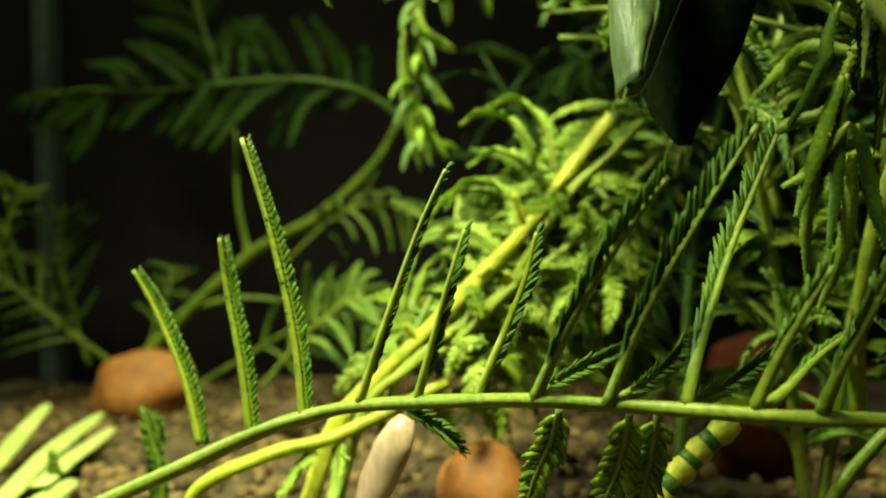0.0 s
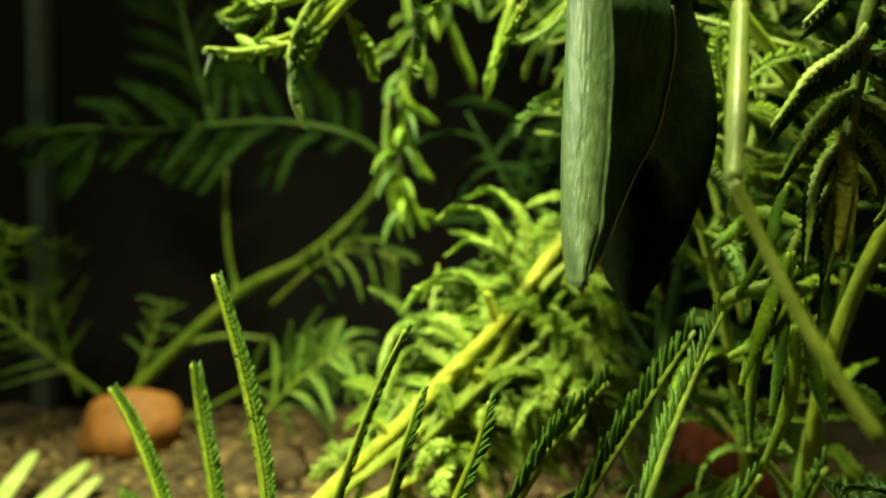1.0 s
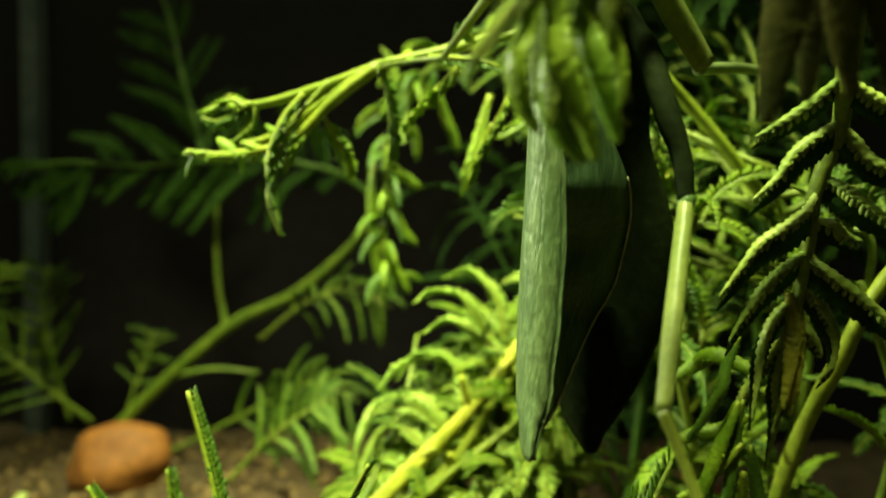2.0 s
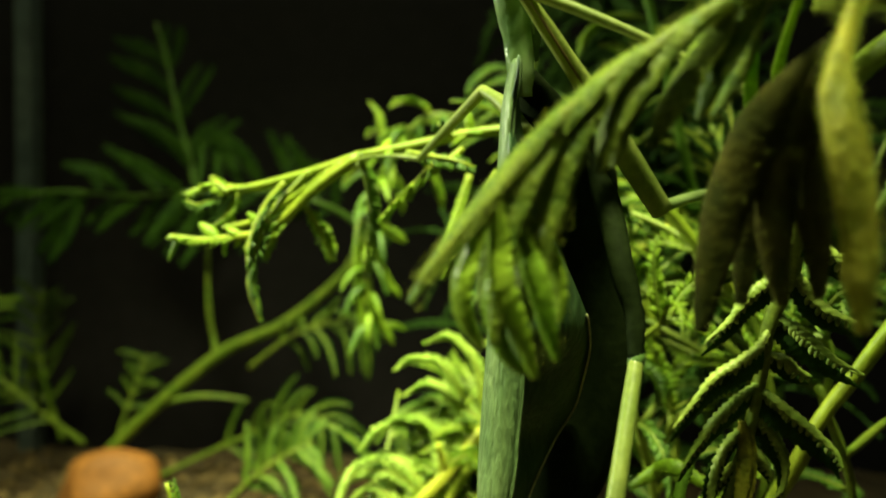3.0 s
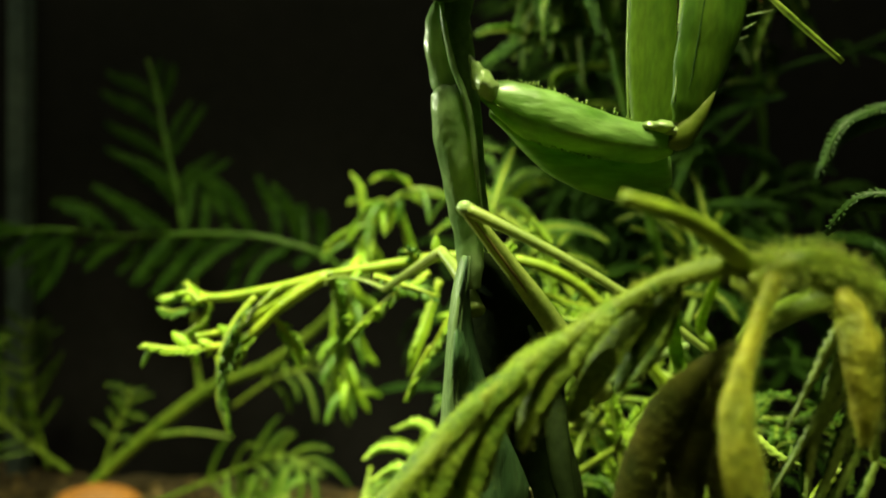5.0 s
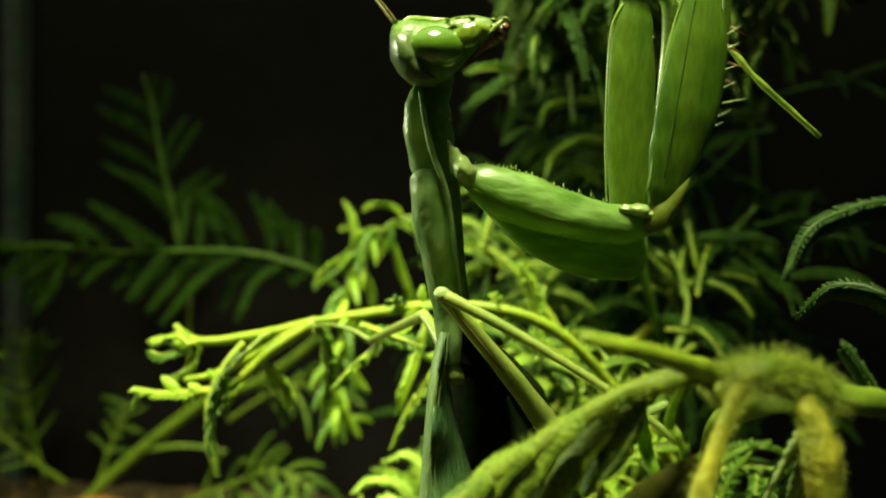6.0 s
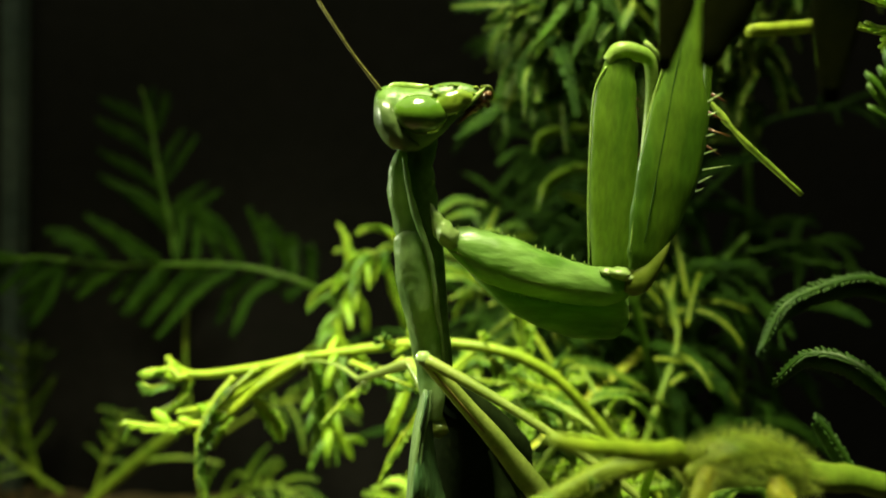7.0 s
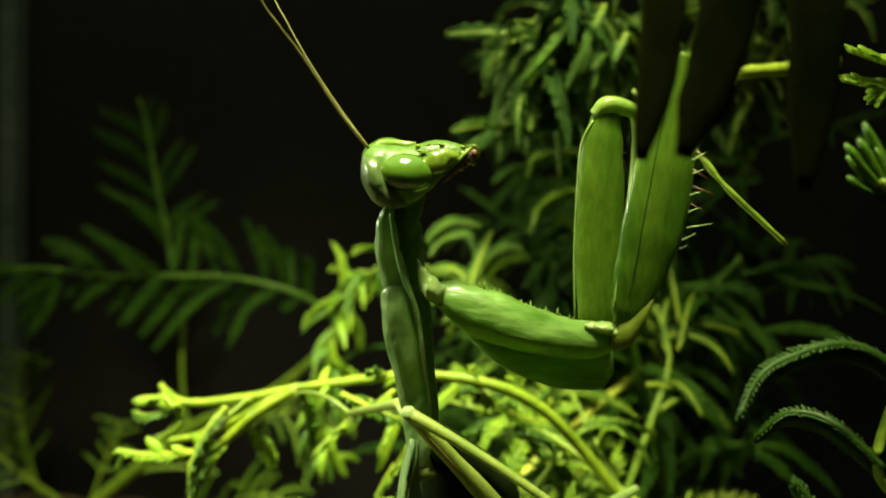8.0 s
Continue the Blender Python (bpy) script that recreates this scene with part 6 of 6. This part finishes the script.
    # forewing: a round pale outer panel, and a shaded rear field that folds away behind it
    margin = [P(15.0, 54.4, 89.8), P(15.3, 54.4, 86.5), P(16.2, 54.4, 82.0), P(18.0, 54.5, 77.0), P(20.2, 54.9, 72.6), P(21.6, 55.5, 69.6), P(22.1, 56.3, 67.6), P(22.3, 57.3, 65.9), P(22.2, 58.9, 63.3), P(21.8, 60.4, 60.3), P(20.2, 61.0, 57.0), P(18.5, 60.0, 53.6), P(16.8, 58.4, 50.3), P(15.3, 57.0, 48.6), P(14.4, 56.5, 48.3)]
    narrow = widths([0.8, 0.8, 0.9, 1.5, 2.5, 2.8, 2.7, 2.2, 0.6])
    pale, dark = [], []
    top, end = left[0].z, margin[-1].z
    for i in range(91):
        z = top + (end - top) * i / 90
        l, e = at_height(left, z), at_height(margin, z)
        w = max(0.0004, e.x - l.x)
        ridge = min(narrow(i / 90) * 0.001, w * 0.75)
        lip = ridge + 0.00032
        front = [(0.0012, 0.0578), (0.0002, 0.0556), (0, l.y), (ridge * 0.2, l.y - 0.0010), (ridge * 0.55, l.y - 0.0017), (ridge * 0.88, l.y - 0.0018), (ridge * 0.97, l.y - 0.0014), (ridge, l.y - 0.0013), ((ridge + lip) / 2, l.y - 0.0016), (lip, l.y - 0.0013)]
        back = [(lip - 0.0002, l.y + 0.0006), (ridge * 0.6, l.y + 0.0004), (ridge * 0.3, l.y + 0.0010)]
        pale.append([Vector((l.x + x, y, z)) for x, y in front + back])
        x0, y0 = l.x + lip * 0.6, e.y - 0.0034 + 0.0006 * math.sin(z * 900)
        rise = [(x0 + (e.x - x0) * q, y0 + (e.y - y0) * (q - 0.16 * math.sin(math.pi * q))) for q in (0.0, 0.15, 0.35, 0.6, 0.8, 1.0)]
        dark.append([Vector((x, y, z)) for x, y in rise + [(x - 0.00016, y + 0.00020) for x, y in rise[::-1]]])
    m = Mesh()
    m.ring_skin(pale)
    part("forewing", m, TEGMEN, b, "grey-green leathery folded forewing with fine veins")
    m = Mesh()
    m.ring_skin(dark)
    part("rear_field", m, TEGMEN_SHADED, b, "shaded green rear field of the folded wing")
    m = Mesh()
    m.tube([p + Vector((0, -0.00012, 0)) for p in spline(margin, 90) if p.z < 0.0700], lambda s: 0.09, 6)
    part("forewing_margin", m, LINE, b, "thin pale wing margin")
    # head
    h = shell(b, "head", (
        (P(9.2, 50.6, 112.9), P(9.3, 50.6, 112.0), 0.5), (P(9.4, 50.6, 113.5), P(9.6, 50.6, 110.8), 1.5), (P(9.9, 50.6, 113.9), P(10.2, 50.6, 109.9), 2.0), (P(10.7, 50.6, 114.0), P(11.0, 50.6, 109.3), 2.2),
        (P(11.6, 50.6, 113.9), P(12.0, 50.6, 109.1), 2.2), (P(12.5, 50.5, 113.9), P(13.0, 50.5, 109.4), 2.05), (P(13.5, 50.4, 114.2), P(14.0, 50.4, 110.1), 1.85), (P(14.4, 50.3, 114.5), P(14.8, 50.3, 110.9), 1.6),
        (P(15.2, 50.2, 114.6), P(15.5, 50.2, 111.8), 1.3), (P(16.1, 50.1, 114.5), P(16.2, 50.1, 112.5), 1.05), (P(16.9, 50.0, 114.3), P(16.9, 50.0, 113.0), 0.8), (P(17.4, 49.9, 114.1), P(17.4, 49.9, 113.3), 0.5)), HEAD, "glossy green triangular head", 56, 30, 2.2, 0.05, 14)
    for c, ax in ((P(12.8, 49.2, 111.9), (P(2.15, 0.1, 0.12), P(-0.1, 1.75, 0.25), P(-0.15, -0.3, 1.5))), (P(11.2, 52.2, 113.4), (P(1.75, 0, 0.05), P(0, 1.3, 0), P(-0.1, 0, 1.15)))):
        m = Mesh()
        m.blob(c, ax, 0.03, 1, 28, 36)
        part("eye", m, EYE, h, "glossy green bulging compound eye with a dark lower half")
    shell(h, "cheek", ((P(9.3, 50.0, 112.6), P(9.4, 50.0, 110.9), 1.0), (P(9.8, 49.6, 113.0), P(10.0, 49.6, 110.0), 1.55), (P(10.4, 49.4, 113.0), P(10.7, 49.4, 109.4), 1.6), (P(11.0, 49.3, 112.2), P(11.4, 49.3, 109.2), 1.35), (P(11.6, 49.4, 111.0), P(12.1, 49.4, 109.1), 1.0), (P(12.4, 49.5, 110.3), P(13.0, 49.5, 109.5), 0.5)), CHEEK, "greyish wrinkled glossy cheek", 28, 24, 2.2, 0.10, 16)
    limb(h, "vertex_groove", [P(9.9, 49.6, 113.5), P(10.8, 50.0, 113.95), P(12.0, 50.4, 114.0), P(13.3, 50.3, 114.15)], [0.12, 0.3, 0.34, 0.16], GREEN_PALE, 0.5, label="pale crest between the eyes", n=24, lumps=0.4)
    rnd = random.Random(8)
    m = Mesh()
    for k in range(60):
        u, v = rnd.random(), rnd.uniform(-1, 1)
        p = P(13.4, 49.5, 114.0).lerp(P(17.0, 49.4, 114.2), u) + P(0, v * 0.9 * (1 - 0.45 * u), -0.42 * v * v - (0.35 if v < -0.3 else 0.0) + 0.16 * math.sin(u * 3.1))
        r = rnd.uniform(0.09, 0.2)
        m.blob(p, (P(r * 1.4, 0, 0), P(0, r * 1.2, 0), P(0, 0, r * 0.7)), 0.5, k, 8, 10)
    part("face_ridge", m, FACE, h, "bumpy glossy yellow-green face ridge")
    shell(h, "face_shield", ((P(13.6, 49.0, 112.9), P(13.8, 49.0, 112.2), 0.3), (P(14.4, 48.9, 113.6), P(14.6, 48.9, 111.8), 0.6), (P(15.3, 48.9, 113.9), P(15.5, 48.9, 112.1), 0.6), (P(16.1, 49.0, 113.9), P(16.1, 49.0, 112.7), 0.5), (P(16.7, 49.1, 113.7), P(16.7, 49.1, 113.0), 0.3)), FACE, "glossy yellow-green side of the face", 20, 16, 2.2, 0.16, 18)
    for k, (c, r) in enumerate(((P(17.2, 49.7, 113.6), 0.48), (P(17.5, 49.6, 113.3), 0.42), (P(17.8, 49.6, 113.7), 0.34), (P(17.1, 49.8, 113.0), 0.38), (P(16.8, 49.9, 112.7), 0.34), (P(17.8, 49.7, 113.1), 0.26), (P(16.4, 50.0, 112.4), 0.3))):
        m = Mesh()
        m.blob(c, (P(r, 0, 0), P(0, r, 0), P(0, 0, r * 1.1)), 0.4, k, 8, 10)
        part("mouthpart", m, BROWN, h, "dark brown mouthpart")
    limb(h, "palp", [P(17.6, 49.1, 114.3), P(17.1, 48.9, 113.7), P(16.5, 48.9, 113.0), P(16.0, 49.0, 112.4)], [0.1, 0.15, 0.12, 0.06], GREEN_PALE, sides=8)
    limb(h, "palp", [P(17.0, 49.3, 112.9), P(16.4, 49.2, 112.3), P(16.0, 49.2, 111.8), P(15.6, 49.4, 111.4)], [0.18, 0.16, 0.14, 0.08], BROWN, sides=8)
    limb(h, "palp", [P(17.2, 49.2, 114.2), P(17.8, 49.0, 114.3), P(18.1, 49.1, 113.9), P(18.1, 49.3, 113.4)], [0.14, 0.12, 0.1, 0.08], TROCHANTER, sides=8)
    for k, c in enumerate(([P(9.8, 49.6, 113.5), P(7.5, 48.5, 116.1), P(5.0, 47.5, 119.5), P(3.1, 46.5, 121.8), P(2.0, 46.0, 123.2), P(0.5, 45.0, 126.2)], [P(9.6, 50.6, 113.6), P(7.0, 51.5, 116.6), P(4.3, 52.0, 120.1), P(2.3, 52.5, 123.1), P(1.2, 53.0, 124.8), P(-0.6, 54.0, 128.6)])):
        limb(h, "antenna", c, [0.13, 0.09, 0.075, 0.06, 0.05, 0.04], ANTENNA, sides=6, n=40)
    # forelegs
    near = shell(b, "fore_coxa", (
        (P(15.0, 51.4, 102.9), P(15.1, 51.4, 102.1), 0.5), (P(15.8, 51.3, 103.4), P(16.0, 51.3, 101.3), 1.1), (P(17.1, 51.2, 103.6), P(17.2, 51.2, 100.2), 1.5), (P(18.9, 51.1, 103.4), P(18.7, 51.1, 99.3), 1.65), (P(21.0, 51.1, 102.9), P(20.4, 51.1, 98.8), 1.6),
        (P(23.2, 51.2, 102.1), P(22.7, 51.2, 98.3), 1.45), (P(25.4, 51.4, 101.5), P(25.0, 51.4, 98.0), 1.25), (P(27.5, 51.7, 101.1), P(27.4, 51.7, 97.9), 1.1), (P(29.2, 51.9, 101.1), P(29.2, 51.9, 98.1), 1.0), (P(30.3, 52.1, 100.8), P(30.4, 52.1, 98.7), 0.7)), COXA, "bright green toothed fore coxa", 50, 26, 1.75, 0.08, 9)
    limb(near, "coxa_ridge", [P(15.5, 50.4, 101.9), P(17.7, 49.9, 101.1), P(20.4, 49.8, 100.3), P(23.1, 50.0, 99.7), P(26.8, 50.7, 99.2), P(29.2, 51.0, 99.2)], [0.06, 0.14, 0.14, 0.14, 0.06], GREEN_PALE, sides=8, n=40, lumps=0.9, label="faint raised ridge")
    m = Mesh()
    for k, (c, r) in enumerate(((P(29.3, 51.1, 100.8), 0.8), (P(30.0, 51.1, 100.5), 0.6), (P(28.4, 51.3, 100.8), 0.6))):
        m.blob(c, (P(r * 1.25, 0, 0), P(0, r, 0), P(0, 0, r * 0.62)), 0.15, k, 14, 18, 2.0)
    part("coxa_joint", m, PALE_JOINT, near, "pale glossy wrinkled joint")
    rnd = random.Random(3)
    rows = []
    line = [P(16.1, 51.2, 103.4), P(18.0, 51.1, 103.5), P(20.3, 51.0, 103.1), P(23.1, 51.1, 102.1), P(26.8, 51.5, 101.3)]
    for k in range(34):
        p = along(line, min(1, max(0, k / 33 + rnd.uniform(-0.012, 0.012))))
        big = rnd.random() < 0.3
        rows.append((p + P(0, 0, -0.12), p + P(rnd.uniform(-0.1, 0.16), rnd.uniform(-0.15, 0.1), rnd.uniform(0.3, 0.5) if big else rnd.uniform(0.12, 0.26)), 0.12 if big else 0.09))
    spikes(near, "tooth", rows, GREEN_PALE, "small pale teeth along the coxa")
    rows = []
    line = [P(18.7, 50.9, 99.3), P(20.4, 50.8, 98.8), P(22.7, 50.9, 98.3), P(24.8, 51.1, 98.0)]
    for k in range(26):
        p = along(line, min(1, max(0, k / 25 + rnd.uniform(-0.015, 0.015))))
        rows.append((p + P(0, 0, 0.1), p + P(rnd.uniform(-0.1, 0.1), -0.1, -rnd.uniform(0.08, 0.24)), 0.09))
    spikes(near, "tooth", rows, COXA, "small green teeth under the coxa")
    shell(b, "coxa_socket", ((P(14.0, 50.4, 105.3), P(14.0, 50.4, 104.9), 0.15), (P(14.4, 50.2, 105.0), P(14.3, 50.2, 103.2), 0.5), (P(14.9, 50.0, 104.5), P(14.7, 50.0, 102.5), 0.8), (P(15.4, 50.0, 104.1), P(15.2, 50.0, 102.2), 0.9), (P(16.0, 50.2, 103.6), P(15.8, 50.2, 101.9), 0.8), (P(16.4, 50.4, 103.3), P(16.3, 50.4, 102.1), 0.4)), PALE_JOINT, "wrinkled pale coxa socket", 30, 22, 2.0, 0.3, 16)
    shell(b, "fore_coxa", (
        (P(16.0, 53.3, 101.6), P(16.0, 53.3, 101.0), 0.3), (P(17.7, 53.3, 100.7), P(17.5, 53.3, 99.7), 0.7), (P(19.8, 53.3, 100.0), P(19.6, 53.3, 97.7), 0.9), (P(21.7, 53.3, 99.4), P(21.4, 53.3, 96.5), 1.0), (P(23.9, 53.3, 98.8), P(23.7, 53.3, 95.5), 1.0),
        (P(26.0, 53.3, 98.5), P(26.1, 53.3, 94.9), 0.9), (P(27.8, 53.3, 98.6), P(28.2, 53.3, 94.8), 0.8), (P(29.7, 53.3, 99.0), P(30.1, 53.3, 95.1), 0.7), (P(30.6, 53.3, 98.9), P(31.0, 53.3, 96.4), 0.4)), COXA, "green far fore coxa under the near one", 44, 24, 1.9, 0.05, 7, 5)
    shell(b, "trochanter", ((P(29.9, 51.4, 100.7), P(29.8, 51.4, 99.3), 0.6), (P(30.4, 51.2, 101.3), P(30.6, 51.2, 99.0), 0.8), (P(31.1, 50.9, 101.9), P(31.4, 50.9, 99.4), 0.75), (P(31.7, 50.6, 102.6), P(32.0, 50.6, 100.5), 0.5), (P(32.3, 50.4, 103.1), P(32.5, 50.4, 102.0), 0.25), (P(32.8, 50.3, 103.6), P(32.8, 50.3, 103.4), 0.06)), TROCHANTER, "olive pointed trochanter", 26, 16)
    limb(b, "fore_femur", [P(30.6, 51.0, 101.1), P(31.0, 50.6, 102.6), P(31.6, 50.4, 105.9), P(32.1, 50.2, 109.0), P(32.4, 50.2, 113.2), P(32.5, 50.3, 117.3), P(32.8, 50.6, 120.5), P(33.4, 50.8, 122.5)], [0.7, 1.4, 2.1, 2.4, 2.25, 1.4, 0.8, 0.5], GREEN, 0.28, label="broad bright green leaf-like fore femur", n=44, sides=20)
    # thin raised line; the groove's shade is put into its dark colour
    limb(b, "femur_groove", [P(30.7, 49.9, 103.4), P(31.0, 49.6, 107.9), P(31.4, 49.6, 112.7), P(31.7, 49.8, 115.7), P(32.0, 49.8, 118.3)], [0.03, 0.05, 0.05, 0.04, 0.03], LEAF_SHADED, label="dark line along the femur for its groove's shade", sides=6)
    limb(b, "femur_edge", [P(29.8, 50.4, 102.6), P(29.8, 50.2, 107.3), P(30.1, 50.2, 112.6), P(31.0, 50.2, 117.2), P(32.0, 50.5, 120.5)], [0.08, 0.1, 0.1, 0.09, 0.06], GREEN_PALE, label="pale yellow-green front edge", sides=6)
    limb(b, "fore_tibia", [P(33.5, 51.0, 122.4), P(34.4, 52.0, 120.8), P(35.1, 52.6, 116.5), P(35.2, 52.4, 111.6), P(34.9, 52.2, 107.9)], [0.5, 0.4, 0.36, 0.3, 0.1], GREEN, label="folded spiny fore tibia")
    rows = [(P(34.7, 50.6, 111.8), P(35.6, 50.4, 112.2), 0.09), (P(34.8, 50.6, 110.5), P(35.7, 50.4, 111.0), 0.09), (P(34.8, 50.5, 109.3), P(36.7, 50.2, 109.8), 0.09), (P(34.6, 50.6, 108.3), P(35.5, 50.4, 108.9), 0.09), (P(34.5, 50.7, 107.6), P(35.0, 50.5, 107.9), 0.1), (P(34.8, 51.0, 113.4), P(35.7, 50.8, 113.9), 0.14), (P(34.8, 51.0, 114.5), P(35.8, 50.9, 115.3), 0.12)]
    spikes(b, "spine", rows, LEG_PALE, "pale spines with dark tips")
    rows = [(P(35.0, 51.4, 113.8), P(36.5, 51.4, 113.1), 0.14), (P(35.2, 51.4, 112.5), P(37.0, 51.2, 112.0), 0.12), (P(35.2, 51.6, 115.2), P(36.6, 51.6, 114.6), 0.14), (P(35.2, 51.4, 111.2), P(36.4, 51.4, 110.5), 0.1)]
    spikes(b, "spine", rows, BROWN, "dark brown spines")
    limb(b, "fore_femur", [P(30.2, 56.0, 98.7), P(29.9, 55.8, 101.5), P(29.3, 55.6, 106.2), P(28.8, 55.4, 111.4), P(28.6, 55.4, 115.2), P(28.7, 55.4, 117.3), P(29.0, 55.4, 118.4)], [1.5, 2.0, 2.1, 2.0, 1.75, 1.3, 0.8], GREEN, 0.34, label="broad green far fore femur", n=40, sides=20)
    limb(b, "femur_edge", [P(27.7, 55.3, 100.7), P(27.1, 55.1, 106.1), P(26.8, 55.0, 111.3), P(26.8, 55.0, 115.3), P(27.6, 55.1, 117.3)], [0.09, 0.1, 0.1, 0.1, 0.08], GREEN_PALE, label="pale front edge", sides=6)
    limb(b, "fore_tibia", [P(27.8, 55.6, 117.7), P(28.6, 55.4, 118.6), P(29.9, 55.4, 118.6), P(31.4, 55.8, 117.7), P(31.8, 56.4, 113.5), P(31.5, 56.4, 109.2)], [0.6, 0.75, 0.7, 0.55, 0.45, 0.2], GREEN_PALE, label="folded pale green fore tibia", n=34)
    rows = []
    for k in range(9):
        p = along([P(30.3, 55.6, 114.9), P(30.5, 55.6, 112.0), P(31.1, 55.6, 108.7)], k / 8)
        rows.append((p, p + P(0.4, -0.1, -0.1), 0.12))
    spikes(b, "spine", rows, BROWN, "small dark spines")
    # middle legs
    knee = P(14.3, 47.4, 93.8)
    hip = P(27.2, 54.6, 78.4)
    limb(b, "mid_femur", [hip, hip.lerp(knee, 0.25), hip.lerp(knee, 0.5) + P(0.1, 0, 0.1), hip.lerp(knee, 0.75) + P(0.1, 0, 0.05), knee], [0.95, 1.05, 0.85, 0.66, 0.5], LEG, 0.8, label="yellow-green middle leg with a brown stripe", n=36)
    limb(b, "femur_stripe", [hip.lerp(knee, q) + P(-0.1, -0.62, 0.1) for q in (0.4, 0.6, 0.8, 0.93)], [0.08, 0.12, 0.1, 0.06], STRIPE, 0.5, sides=6, label="reddish brown stripe")
    limb(b, "mid_tibia", [knee, P(18.2, 46.5, 92.2), P(22.1, 45.5, 90.4), P(24.8, 44.9, 89.0), P(28.6, 44.0, 86.9), P(31.6, 43.2, 84.9)], [0.5, 0.42, 0.36, 0.33, 0.3, 0.26], LEG, label="slender pale middle tibia")
    m = Mesh()
    m.blob(knee, (P(0.62, 0, 0.1), P(0, 0.6, 0), P(-0.1, 0, 0.55)), 0.1, 4, 10, 14)
    part("knee", m, LEG_PALE, b)
    far = P(12.8, 63.6, 89.0)
    limb(b, "mid_femur", [P(16.2, 57.0, 84.5), P(14.6, 60.5, 87.2), far], [0.75, 0.7, 0.52], LEG, label="pale far middle leg")
    limb(b, "mid_tibia", [far, far.lerp(P(6.6, 76.0, 83.2), 0.35), far.lerp(P(6.6, 76.0, 83.2), 0.7), P(6.6, 76.0, 83.2)], [0.56, 0.52, 0.46, 0.36], LEG)
    limb(b, "mid_tarsus", [P(6.6, 76.0, 83.2), P(4.2, 79.0, 83.6), P(1.4, 81.2, 83.6), P(-0.6, 81.6, 83.2), P(-0.9, 81.5, 82.3)], [0.3, 0.24, 0.2, 0.16, 0.08], LEG, sides=8, n=20)
    # hind legs
    limb(b, "hind_tibia", [P(27.6, 57.2, 78.6), P(32.8, 62.5, 79.8), P(38.2, 67.4, 80.4)], [0.55, 0.52, 0.45], LEG_PALE, label="pale far hind leg")
    shank = P(23.8, 47.7, 67.5)
    limb(b, "hind_femur", [P(20.5, 55.0, 84.0), P(22.5, 53.8, 79.0), P(23.1, 50.2, 73.9), P(23.8, 48.8, 70.6), shank], [0.2, 1.1, 0.95, 0.75, 0.62], ABDOMEN, label="shaded dark green hind femur")
    m = Mesh()
    m.blob(shank, (P(0.66, 0, 0), P(0, 0.64, 0), P(0.1, 0, 0.75)), 0.1, 6, 12, 14)
    part("knee", m, NECK, b)
    joint = P(20.1, 39.4, 55.0)
    limb(b, "hind_tibia", [shank, shank.lerp(joint, 0.33), shank.lerp(joint, 0.66), joint], [0.58, 0.62, 0.62, 0.5], LEG, label="pale green hind tibia", n=34)
    limb(b, "hind_tarsus", [joint, P(21.1, 38.5, 52.2), P(22.2, 37.0, 48.6), P(23.6, 35.5, 45.2), P(25.3, 34.0, 41.8)], [0.42, 0.34, 0.36, 0.38, 0.36], TROCHANTER, label="green hind tarsus")
    return b


mantis()


# ---- what moves ----
def motions():
    """Only the camera moves; insect and plants hold still."""
    return None


motions()
